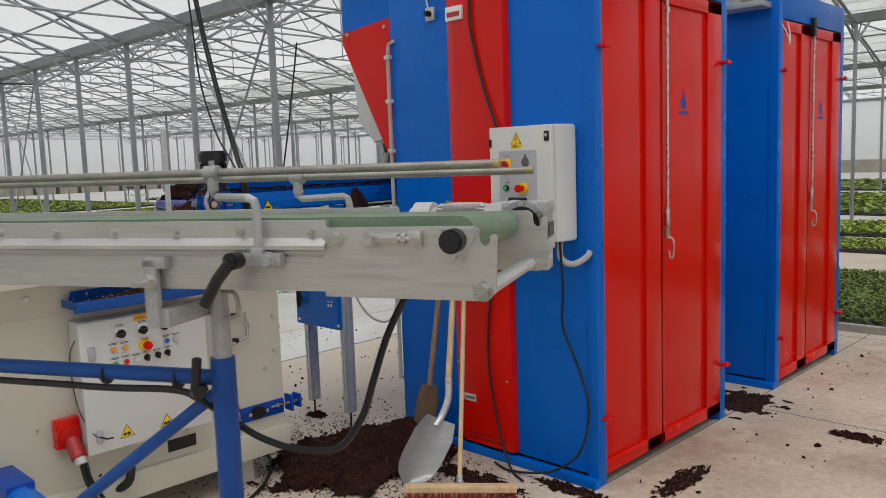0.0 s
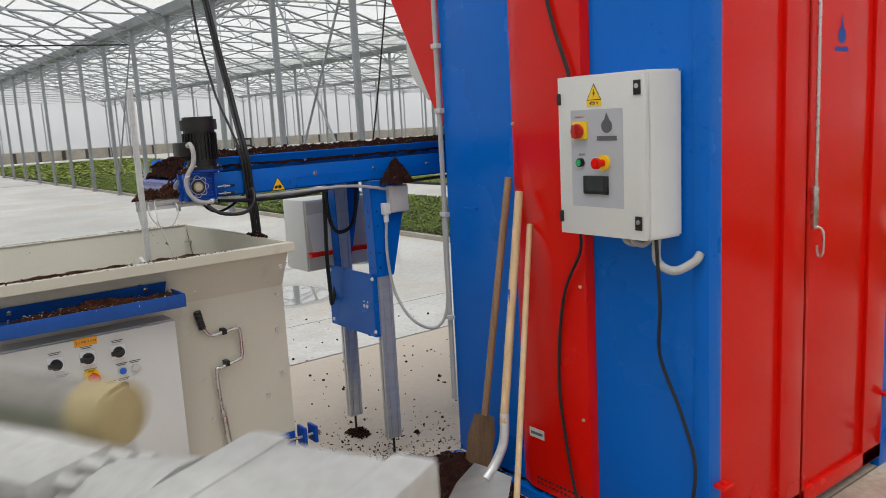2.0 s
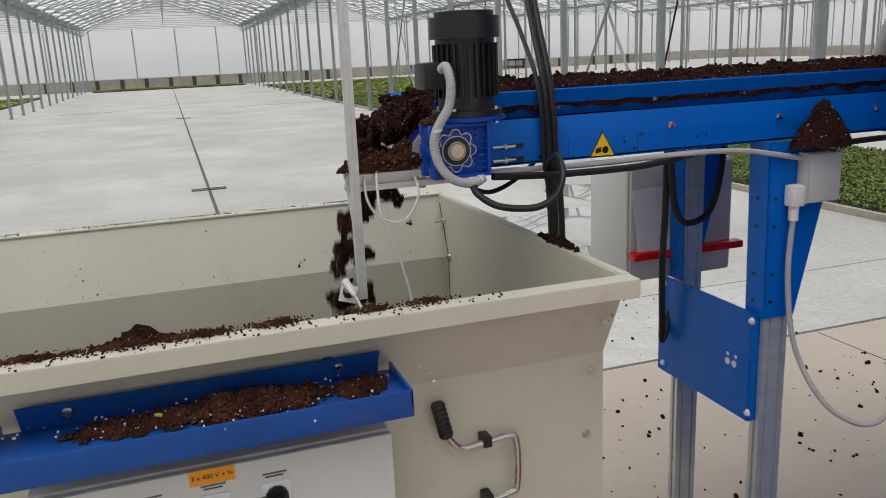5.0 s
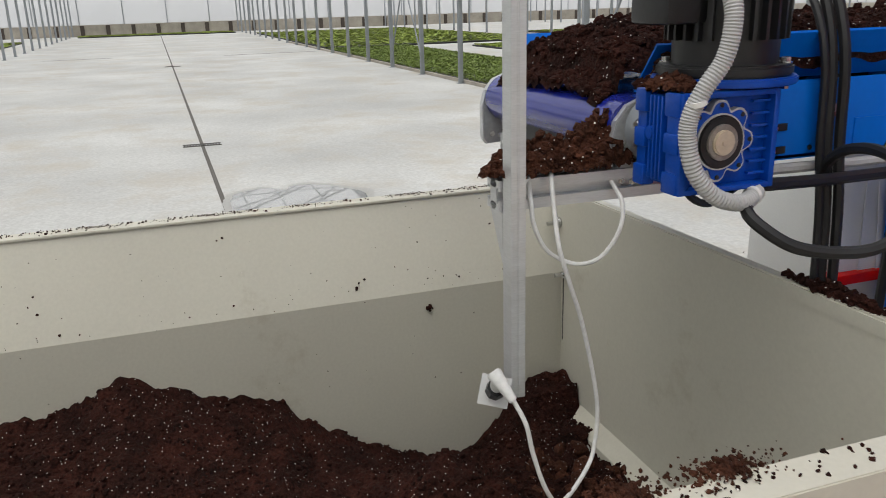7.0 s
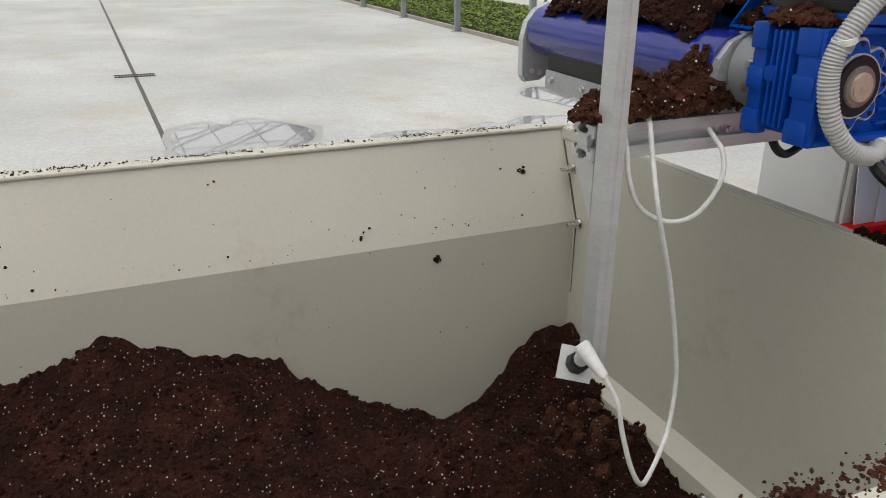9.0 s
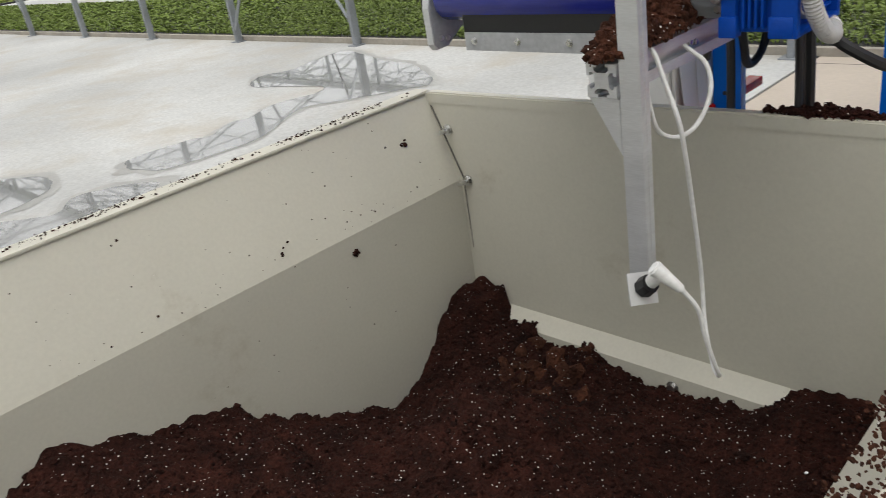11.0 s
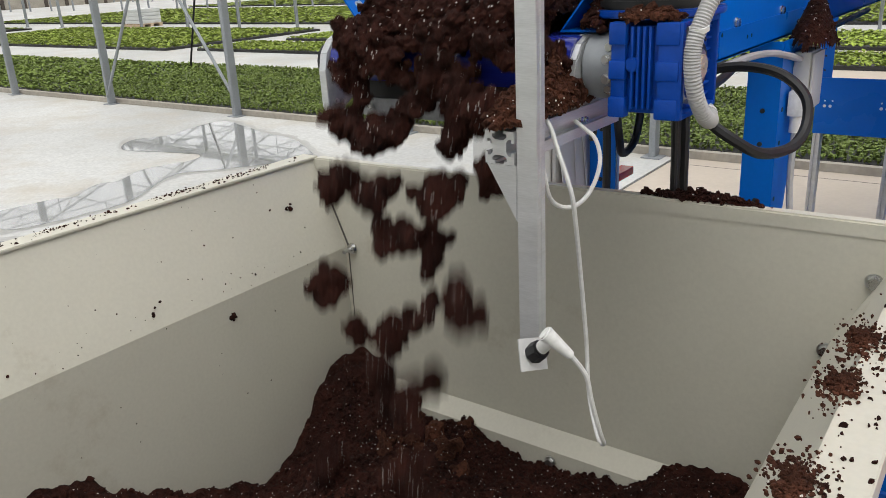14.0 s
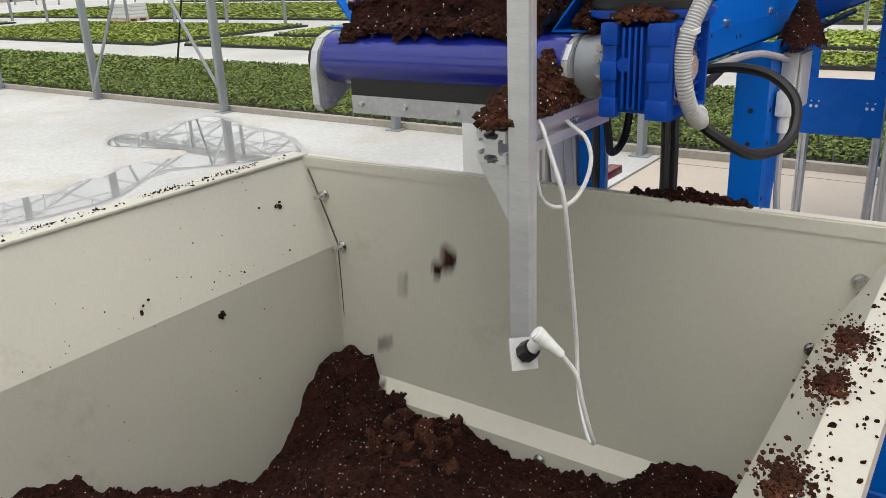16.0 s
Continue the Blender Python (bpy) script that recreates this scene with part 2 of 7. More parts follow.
def finish(bm, name, material, smooth=True):
    me = bpy.data.meshes.new(name)
    bmesh.ops.recalc_face_normals(bm, faces=bm.faces)
    bm.to_mesh(me)
    bm.free()
    for mt in material if isinstance(material, (list, tuple)) else [material]:
        me.materials.append(mt)
    if smooth:
        for p in me.polygons:
            p.use_smooth = True
        me.set_sharp_from_angle(angle=radians(35))
    return me


SMALL = ("bolt", "hole", "screw", "cable_tie")


def clusters(bm):
    """The separate small pieces in a bmesh: lists of faces, joined where their bounds overlap."""
    seen, out = set(), []
    for v0 in bm.verts:
        if v0 in seen:
            continue
        todo, vs = [v0], []
        seen.add(v0)
        while todo:
            v = todo.pop()
            vs.append(v)
            for e in v.link_edges:
                w = e.other_vert(v)
                if w not in seen:
                    seen.add(w)
                    todo.append(w)
        lo = [min(v.co[i] for v in vs) - 0.001 for i in range(3)]
        hi = [max(v.co[i] for v in vs) + 0.001 for i in range(3)]
        for c in out:
            if all(lo[i] <= c[2][i] and hi[i] >= c[1][i] for i in range(3)):
                c[0].extend(vs)
                c[1] = [min(a, b) for a, b in zip(lo, c[1])]
                c[2] = [max(a, b) for a, b in zip(hi, c[2])]
                break
        else:
            out.append([vs, lo, hi])
    return [c[0] for c in out]


def part(name, bm, material, parent, label="", smooth=True):
    """One mesh object under a thing or part; the bmesh is in world metres. Bolts and the like become one part each."""
    if name in SMALL:
        groups = clusters(bm)
        if len(groups) > 1:
            last = None
            for vs in groups:
                nb, to = bmesh.new(), {}
                for v in vs:
                    to[v] = nb.verts.new(v.co)
                for f in {f for v in vs for f in v.link_faces}:
                    nb.faces.new([to[v] for v in f.verts])
                last = part(name, nb, material, parent, label, smooth)
            bm.free()
            return last
    org = ORIGIN[parent.name]
    bmesh.ops.translate(bm, verts=bm.verts, vec=-org)
    ob = new(name, finish(bm, name, material, smooth))
    ob.parent = parent
    ORIGIN[ob.name] = org
    return tagged(ob, label) if label else ob


def solo(name, bm, material, label, category, group="", kind=""):
    """A thing of one mesh, its origin at the middle of its base."""
    lo = Vector([min(v.co[i] for v in bm.verts) for i in range(3)])
    hi = Vector([max(v.co[i] for v in bm.verts) for i in range(3)])
    at = Vector(((lo.x + hi.x) / 2, (lo.y + hi.y) / 2, lo.z))
    bmesh.ops.translate(bm, verts=bm.verts, vec=-at)
    ob = new(name, finish(bm, name, material))
    ob.location = at
    ORIGIN[ob.name] = at
    return tagged(ob, label, category, group, kind)


def B():
    return bmesh.new()


def box(bm, x0, y0, z0, x1, y1, z1, bevel=0.0, m=None):
    g = bmesh.ops.create_cube(bm, size=1.0)
    vs = g["verts"]
    for v in vs:
        v.co = Vector(((x0 + x1) / 2 + v.co.x * (x1 - x0), (y0 + y1) / 2 + v.co.y * (y1 - y0), (z0 + z1) / 2 + v.co.z * (z1 - z0)))
    if bevel:
        es = list({e for v in vs for e in v.link_edges})
        r = bmesh.ops.bevel(bm, geom=es, offset=bevel, segments=2, affect="EDGES", profile=0.6)
        vs = list({v for f in r["faces"] for v in f.verts} | {v for v in vs if v.is_valid})
    if m is not None:
        bmesh.ops.transform(bm, matrix=m, verts=vs)
    return bm


def cyl(bm, a, b, r, n=16, r2=None, bevel=0.0):
    a, b = Vector(a), Vector(b)
    d = b - a
    m = Matrix.Translation((a + b) / 2) @ d.to_track_quat("Z", "Y").to_matrix().to_4x4()
    g = bmesh.ops.create_cone(bm, cap_ends=True, segments=n, radius1=r, radius2=r if r2 is None else r2, depth=d.length, matrix=m)
    if bevel:
        es = [e for e in {e for v in g["verts"] for e in v.link_edges} if any(len(f.verts) > 4 for f in e.link_faces)]
        bmesh.ops.bevel(bm, geom=es, offset=bevel, segments=2, affect="EDGES")
    return bm


def smooth_path(pts, steps=8):
    pts = [Vector(p) for p in pts]
    out = []
    for i in range(len(pts) - 1):
        p0, p1, p2, p3 = pts[max(i - 1, 0)], pts[i], pts[i + 1], pts[min(i + 2, len(pts) - 1)]
        for s in range(steps):
            t = s / steps
            out.append(0.5 * (2 * p1 + (p2 - p0) * t + (2 * p0 - 5 * p1 + 4 * p2 - p3) * t * t + (3 * p1 - p0 - 3 * p2 + p3) * t ** 3))
    return out + [pts[-1]]


def tube(bm, pts, r, n=8, smooth=0, ribs=0.0):
    """A round bar or cable swept along points."""
    pts = smooth_path(pts, smooth) if smooth else [Vector(p) for p in pts]
    up = Vector((0.31, 0.17, 0.93))
    rings = []
    for i, p in enumerate(pts):
        d = (pts[min(i + 1, len(pts) - 1)] - pts[max(i - 1, 0)]).normalized()
        s = d.cross(up)
        if s.length < 1e-3:
            s = d.cross(Vector((1, 0, 0)))
        s.normalize()
        up = s.cross(d).normalized()
        rad = r * (1 + (ribs if i % 2 else 0))
        rings.append([bm.verts.new(p + rad * (math.cos(2 * math.pi * k / n) * s + math.sin(2 * math.pi * k / n) * up)) for k in range(n)])
    for a, b in zip(rings, rings[1:]):
        for k in range(n):
            bm.faces.new((a[k], a[(k + 1) % n], b[(k + 1) % n], b[k]))
    bm.faces.new(rings[0])
    bm.faces.new(rings[-1])
    return bm


def prism(bm, poly, vec, bevel=0.0):
    """A flat outline pushed along vec."""
    vec = Vector(vec)
    f = bm.faces.new([bm.verts.new(Vector(p)) for p in poly])
    g = bmesh.ops.extrude_face_region(bm, geom=[f])
    vs = [v for v in g["geom"] if isinstance(v, bmesh.types.BMVert)]
    bmesh.ops.translate(bm, verts=vs, vec=vec)
    if bevel:
        es = list({e for v in list(f.verts) + vs for e in v.link_edges})
        bmesh.ops.bevel(bm, geom=es, offset=bevel, segments=2, affect="EDGES")
    return bm


def bolt(bm, at, way, r=0.008):
    """Hexagon head on a washer."""
    at, way = Vector(at), Vector(way).normalized()
    cyl(bm, at, at + way * r * 0.3, r * 1.35, 14)
    cyl(bm, at + way * r * 0.3, at + way * r * 1.1, r, 6)
    return bm


def words(text, size, m, material, parent, name="lettering"):
    """Flat lettering as a mesh, its own part."""
    cu = bpy.data.curves.new(name, "FONT")
    cu.body, cu.size, cu.align_x, cu.align_y, cu.extrude = text, size, "CENTER", "CENTER", 0.0003
    tmp = bpy.data.objects.new("tmp", cu)
    scene.collection.objects.link(tmp)
    dg = bpy.context.evaluated_depsgraph_get()
    me = bpy.data.meshes.new_from_object(tmp.evaluated_get(dg))
    bpy.data.objects.remove(tmp)
    me.transform(Matrix.Translation(-ORIGIN[parent.name]) @ m)
    me.materials.clear()
    me.materials.append(material)
    ob = new(name, me)
    ob.parent = parent
    ORIGIN[ob.name] = ORIGIN[parent.name]
    return ob


def lumps(bm, centre, spread, count, size, rng, flat=0.7, sub=1):
    """Crumbs scattered round a centre, each a lumpy small solid."""
    for _ in range(count):
        c = Vector(centre) + Vector((rng.gauss(0, spread[0]), rng.gauss(0, spread[1]), rng.gauss(0, spread[2])))
        r = size * rng.uniform(0.35, 1.3)
        g = bmesh.ops.create_icosphere(bm, subdivisions=sub, radius=r, matrix=Matrix.Translation(c) @ Euler((rng.random() * 6, rng.random() * 6, rng.random() * 6)).to_matrix().to_4x4() @ Matrix.Diagonal((1, rng.uniform(0.6, 1.2), rng.uniform(flat * 0.7, 1), 1)))
        for v in g["verts"]:
            v.co += (v.co - c) * rng.uniform(-0.35, 0.45)
    return bm


ICO_V = [(0, 0.53, 0.85), (0, -0.53, 0.85), (0, 0.53, -0.85), (0, -0.53, -0.85), (0.53, 0.85, 0), (-0.53, 0.85, 0), (0.53, -0.85, 0), (-0.53, -0.85, 0), (0.85, 0, 0.53), (-0.85, 0, 0.53), (0.85, 0, -0.53), (-0.85, 0, -0.53)]
ICO_F = [(0, 1, 8), (0, 8, 4), (0, 4, 5), (0, 5, 9), (0, 9, 1), (1, 6, 8), (8, 6, 10), (8, 10, 4), (4, 10, 2), (4, 2, 5), (5, 2, 11), (5, 11, 9), (9, 11, 7), (9, 7, 1), (1, 7, 6), (3, 6, 7), (3, 7, 11), (3, 11, 2), (3, 2, 10), (3, 10, 6)]


def crumbs(name, spots, material, label, seed=1):
    """Thousands of loose crumbs, each a lumpy grain, as one object; spots are (x, y, z, size)."""
    g = np.random.RandomState(seed)
    n = len(spots)
    sp = np.array(spots)
    iv = np.array(ICO_V)
    v = iv[None] * (0.65 + 0.7 * g.rand(n, 12, 1)) * (0.6 + 0.7 * g.rand(n, 1, 3)) * sp[:, None, 3:4]
    a = g.rand(n) * 6.28
    c, s = np.cos(a)[:, None], np.sin(a)[:, None]
    v = np.stack([v[..., 0] * c - v[..., 1] * s, v[..., 0] * s + v[..., 1] * c, v[..., 2]], -1) + sp[:, None, :3]
    at = sp[:, :3].mean(0)
    at[2] = sp[:, 2].min()
    f = (np.array(ICO_F)[None] + 12 * np.arange(n)[:, None, None]).reshape(-1, 3)
    me = bpy.data.meshes.new(name)
    me.from_pydata((v.reshape(-1, 3) - at).tolist(), [], f.tolist())
    me.materials.append(material)
    ob = new(name, me)
    ob.location = at
    return tagged(ob, label, "peat", kind="stuff")


def mound(bm, x0, x1, y0, y1, nx, ny, height, closed=None):
    """A sheet of loose material: height(x, y) over a rectangle; dropped where height gives None."""
    g = {}
    for i in range(nx + 1):
        for j in range(ny + 1):
            x, y = x0 + (x1 - x0) * i / nx, y0 + (y1 - y0) * j / ny
            h = height(x, y)
            if h is not None:
                g[i, j] = bm.verts.new((x, y, h))
    for i in range(nx):
        for j in range(ny):
            q = [(i, j), (i + 1, j), (i + 1, j + 1), (i, j + 1)]
            if all(k in g for k in q):
                bm.faces.new([g[k] for k in q])
    return bm


def fbm(x, y, s, seed=0.0):
    return noise.fractal((x * s, y * s, seed), 0.9, 2.1, 6)


def lerp_table(tab, v):
    if v <= tab[0][0]:
        return tab[0][1]
    for (a, ha), (b, hb) in zip(tab, tab[1:]):
        if v <= b:
            t = (v - a) / (b - a)
            t = t * t * (3 - 2 * t)
            return ha + (hb - ha) * t
    return tab[-1][1]


# ---- the greenhouse ----
ROWS_Y = [-15.55, -3.2, 9.15, 21.5, 33.85, 46.2, 58.55]
X_FAR, X_NEAR, BAY, X_COL = -71.0, 16.4, 2.85, -10.7
EAVE, RIDGE = 4.65, 6.75
COLS = [X_COL + BAY * k for k in range(-21, 10)]

bm = B()
box(bm, -110, -60, -0.25, -4.83, 110, 0.0)
tagged(solo("ground", bm, M["concrete"], "pale smooth concrete slab with stains and a drain line", "floor", kind="structure"))
bm = B()
box(bm, -4.80, -60, -0.25, 60, 110, 0.0)
solo("pavement", bm, M["dusty"], "tan dusty concrete paving littered with dark crumbs of peat", "floor", kind="structure")
bm = B()
box(bm, -4.832, -60, -0.25, -4.798, 110, -0.012)
solo("trim_1", bm, M["joint"], "dark recessed joint between two concrete slabs", "floor joint", kind="structure")
bm = B()
for x in (-5.9 + 4.9 * k for k in range(0, 4)):
    box(bm, x - 0.004, -20, 0.0, x + 0.004, 60, 0.0012)
for y in (1.2, 6.4, 9.0):
    box(bm, -4.79, y - 0.004, 0.0, 30, y + 0.004, 0.0012)
solo("trim_2", bm, M["joint"], "thin sawn joints in the tan paving", "floor joint", kind="structure")
# drain line of the aisle
bm = B()
box(bm, -66, 3.09, 0.0, -4.9, 3.135, 0.002)
for x in (-37.2,):
    box(bm, x - 0.06, -1.6, 0.0, x + 0.06, 1.0, 0.002)
    box(bm, x + 1.6, 5.2, 0.0, x + 1.75, 9.0, 0.002)
solo("trim_3", bm, M["joint"], "dark drainage slot along the concrete aisle", "drain", kind="structure")
for gx in (-13.2, -30.1):
    g = thing("drain_grate", (gx, 3.11, 0.004), "small black slotted drain grate in the concrete floor", "drain", "grates of the aisle drain")
    bm = B()
    box(bm, gx - 0.09, 2.86, 0.003, gx - 0.075, 3.36, 0.012)
    box(bm, gx + 0.075, 2.86, 0.003, gx + 0.09, 3.36, 0.012)
    part("rim", bm, M["joint"], g)
    for k in range(13):
        bm = B()
        box(bm, gx - 0.075, 2.87 + k * 0.038, 0.003, gx + 0.075, 2.89 + k * 0.038, 0.010)
        part("slat", bm, M["black"], g)


def column(x, y):
    t = thing("greenhouse_column", (x, y, 0), "galvanised steel greenhouse column on a small foot plate", "column", "greenhouse columns")
    bm = B()
    box(bm, x - 0.03, y - 0.055, 0.0, x + 0.03, y + 0.055, EAVE - 0.02, 0.006)
    part("post", bm, M["galv"], t)
    bm = B()
    box(bm, x - 0.09, y - 0.09, 0.0, x + 0.09, y + 0.09, 0.012)
    part("foot_plate", bm, M["galv"], t)
    return t


def truss(x, y0, y1):
    t = thing("roof_truss", (x, y0, EAVE), "galvanised tubular roof truss with zigzag struts", "roof truss", "greenhouse roof trusses")
    mid, n = (y0 + y1) / 2, 5
    bm = B()
    tube(bm, [(x, y0, EAVE), (x, mid, RIDGE)], 0.042, 5)
    tube(bm, [(x, mid, RIDGE), (x, y1, EAVE)], 0.042, 5)
    part("rafter", bm, M["galv"], t)
    bm = B()
    arc = [(x, y0 + (y1 - y0) * k / 12, EAVE - 0.45 + 1.75 * math.sin(math.pi * k / 12) ** 0.8) for k in range(13)]
    tube(bm, arc, 0.03, 5)
    part("lower_chord", bm, M["galv"], t)
    bm = B()
    tube(bm, [(x, y0, EAVE + 0.02), (x, y1, EAVE + 0.02)], 0.02, 4)
    part("tie", bm, M["galv"], t)
    for k in range(12):
        a = arc[k]
        yb = y0 + (y1 - y0) * (k + 0.5) / 12
        zb = EAVE + (RIDGE - EAVE) * (1 - abs(yb - mid) / (mid - y0))
        bm = B()
        tube(bm, [a, (x, yb, zb)], 0.017, 4)
        tube(bm, [(x, yb, zb), arc[k + 1]], 0.017, 4)
        part("strut", bm, M["galv"], t)
    bm = B()
    tube(bm, [(x, mid, EAVE + 0.02), (x, mid, RIDGE)], 0.017, 4)
    part("king_post", bm, M["galv"], t)
    return t


first_col = column(COLS[0], ROWS_Y[0])
first_truss = truss(COLS[0], ROWS_Y[0], ROWS_Y[1])
for yi, y in enumerate(ROWS_Y):
    for xi, x in enumerate(COLS):
        if (yi, xi) != (0, 0):
            copy_thing(first_col, pose(x, y, 0))
for yi, y in enumerate(ROWS_Y[:-1]):
    for xi, x in enumerate(COLS):
        if (yi, xi) != (0, 0):
            copy_thing(first_truss, pose(x, y, EAVE))
for yi, y in enumerate(ROWS_Y):
    bm = B()
    prism(bm, [(X_FAR, y - 0.12, EAVE), (X_FAR, y + 0.12, EAVE), (X_FAR, y + 0.18, EAVE + 0.2), (X_FAR, y - 0.18, EAVE + 0.2)], (X_NEAR - X_FAR, 0, 0))
    solo("trim", bm, M["galv"], "long galvanised gutter between two greenhouse spans", "gutter", kind="structure")
for yi, y in enumerate(ROWS_Y[:-1]):
    y1 = ROWS_Y[yi + 1]
    mid = (y + y1) / 2
    for k in range(1, 10):
        yy = y + (y1 - y) * k / 10
        zz = EAVE + (RIDGE - EAVE) * (1 - abs(yy - mid) / (mid - y)) + 0.05
        bm = B()
        tube(bm, [(X_FAR, yy, zz), (X_NEAR, yy, zz)], 0.03, 4)
        solo("purlin", bm, M["galv"], "long galvanised roof purlin under the plastic film", "purlin", "roof purlins")
    for a, b, za, zb in ((y, mid, EAVE + 0.14, RIDGE + 0.13), (mid, y1, RIDGE + 0.13, EAVE + 0.14)):
        bm = B()
        prism(bm, [(X_FAR, a, za), (X_FAR, b, zb), (X_FAR, b, zb + 0.004), (X_FAR, a, za + 0.004)], (X_NEAR - X_FAR, 0, 0))
        f = solo("ceiling", bm, M["film"], "translucent white plastic film stretched over the greenhouse roof", "roof film", kind="structure")
        f.visible_shadow = False
# end and side walls: low concrete base, film above, posts
def film_wall(name, a, b):
    a, b = Vector(a), Vector(b)
    d = (b - a).normalized()
    s = Vector((-d.y, d.x, 0)) * 0.06
    bm = B()
    prism(bm, [a - s, a + s, b + s, b - s], (0, 0, 0.85))
    solo(name, bm, M["wallbase"], "low rough concrete base wall of the greenhouse", "wall", kind="structure")
    bm = B()
    prism(bm, [a - s * 0.05 + Vector((0, 0, 0.86)), a + s * 0.05 + Vector((0, 0, 0.86)), b + s * 0.05 + Vector((0, 0, 0.86)), b - s * 0.05 + Vector((0, 0, 0.86))], (0, 0, EAVE - 0.86))
    w = solo(name, bm, M["wallfilm"], "translucent white film wall of the greenhouse", "wall film", kind="structure")
    w.visible_shadow = False
    n = int((b - a).length / 3.1)
    for k in range(n + 1):
        p = a + d * (b - a).length * k / n
        bm = B()
        box(bm, p.x - 0.035, p.y - 0.035, 0, p.x + 0.035, p.y + 0.035, EAVE)
        solo("wall_post", bm, M["galv"], "thin galvanised post of the film wall", "post", "posts of the film walls")


film_wall("wall_west", (X_FAR, ROWS_Y[0], 0), (X_FAR, ROWS_Y[-1], 0))
film_wall("wall_east", (X_NEAR, ROWS_Y[0], 0), (X_NEAR, ROWS_Y[-1], 0))
film_wall("wall_south", (X_FAR, ROWS_Y[0], 0), (X_NEAR, ROWS_Y[0], 0))
film_wall("wall_north", (X_FAR, ROWS_Y[-1], 0), (X_NEAR, ROWS_Y[-1], 0))
for y, y1 in zip(ROWS_Y, ROWS_Y[1:]):
    for x, nm in ((X_FAR, "wall_west_gable"), (X_NEAR, "wall_east_gable")):
        bm = B()
        prism(bm, [(x, y, EAVE + 0.003), (x, y1, EAVE + 0.003), (x, (y + y1) / 2, RIDGE)], (0.004, 0, 0))
        g = solo(nm, bm, M["wallfilm"], "translucent film gable of the greenhouse", "wall film", kind="structure")
        g.visible_shadow = False
# dark pillars along the far base wall
bm = B()
box(bm, X_FAR + 0.062, -15.6, 0.0, X_FAR + 0.12, -15.3, 0.80)
pillar = solo("wall_pillar", bm, M["darkwall"], "short dark brown pillar against the low base wall", "pillar", "pillars of the base wall")
for k in range(1, 34):
    copy_thing(pillar, pose(X_FAR + 0.091, -15.45 + 1.85 * k, 0.0))
# cross braces of the near column row
for x0, x1 in ((X_COL - BAY, X_COL), (X_COL - 5 * BAY, X_COL - 4 * BAY)):
    for a, b in (((x0, 9.10, 0.12), (x1, 9.10, 4.3)), ((x1, 9.20, 0.12), (x0, 9.20, 4.3))):
        bm = B()
        tube(bm, [a, b], 0.022, 6)
        solo("column_brace", bm, M["galv"], "thin galvanised diagonal brace between greenhouse columns", "brace", "column braces")
bm = B()
box(bm, -45, 9.22, 0, 15, 9.30, 0.07)
solo("kerb", bm, M["wallbase"], "low concrete kerb along the seedling bed", "kerb", kind="structure")


def seedling_bed(x0, x1, y0, y1, fine, mt):
    """Trays of seedlings: a dark tray sheet with hundreds of leaf tufts."""
    t = thing("seedling_bed", ((x0 + x1) / 2, (y0 + y1) / 2, 0), "black trays packed with small green seedlings on the floor", "seedlings", "seedling beds", "stuff")
    bm = B()
    box(bm, x0, y0, 0.0, x1, y1, 0.06)
    part("tray", bm, M["traybase"], t)
    rng = random.Random(int(x0 * 7 + y0 * 13))
    vs, fs = [], []
    step = fine
    nx, ny = int((x1 - x0) / step), int((y1 - y0) / step)
    for i in range(nx):
        for j in range(ny):
            cx, cy = x0 + (i + rng.random()) * step, y0 + (j + rng.random()) * step
            for _ in range(2):
                a, r, h = rng.random() * 6.3, step * rng.uniform(0.55, 0.95), rng.uniform(0.075, 0.115)
                dx, dy = math.cos(a) * r, math.sin(a) * r
                k = len(vs)
                vs += [(cx - dx * 0.3, cy - dy * 0.3, 0.06), (cx - dy * 0.45, cy + dx * 0.45, h), (cx + dx, cy + dy, h + rng.uniform(-0.015, 0.02)), (cx + dy * 0.45, cy - dx * 0.45, h)]
                fs += [(k, k + 1, k + 2, k + 3)]
    me = bpy.data.meshes.new("leaves")
    me.from_pydata([(a - ORIGIN[t.name].x, b - ORIGIN[t.name].y, c) for a, b, c in vs], [], fs)
    me.materials.append(mt)
    ob = new("leaves", me)
    ob.parent = t
    tagged(ob, kind="stuff")
    return t


seedling_bed(-15.5, 8.0, 9.36, 12.9, 0.05, M["leaf"])
seedling_bed(-36.0, -15.5, 9.36, 12.9, 0.09, M["leaf"])
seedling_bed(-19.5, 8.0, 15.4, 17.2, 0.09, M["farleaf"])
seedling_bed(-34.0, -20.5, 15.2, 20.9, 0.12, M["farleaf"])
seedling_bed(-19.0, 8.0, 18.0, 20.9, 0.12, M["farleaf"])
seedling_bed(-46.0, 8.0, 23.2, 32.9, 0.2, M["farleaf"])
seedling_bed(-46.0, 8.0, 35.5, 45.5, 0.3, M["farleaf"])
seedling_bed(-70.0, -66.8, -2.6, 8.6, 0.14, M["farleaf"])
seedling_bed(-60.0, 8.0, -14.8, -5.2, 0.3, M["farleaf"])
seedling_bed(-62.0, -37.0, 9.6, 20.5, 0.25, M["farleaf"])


# ---- the two red and blue towers ----
TX0, TX1 = -2.55, -0.99


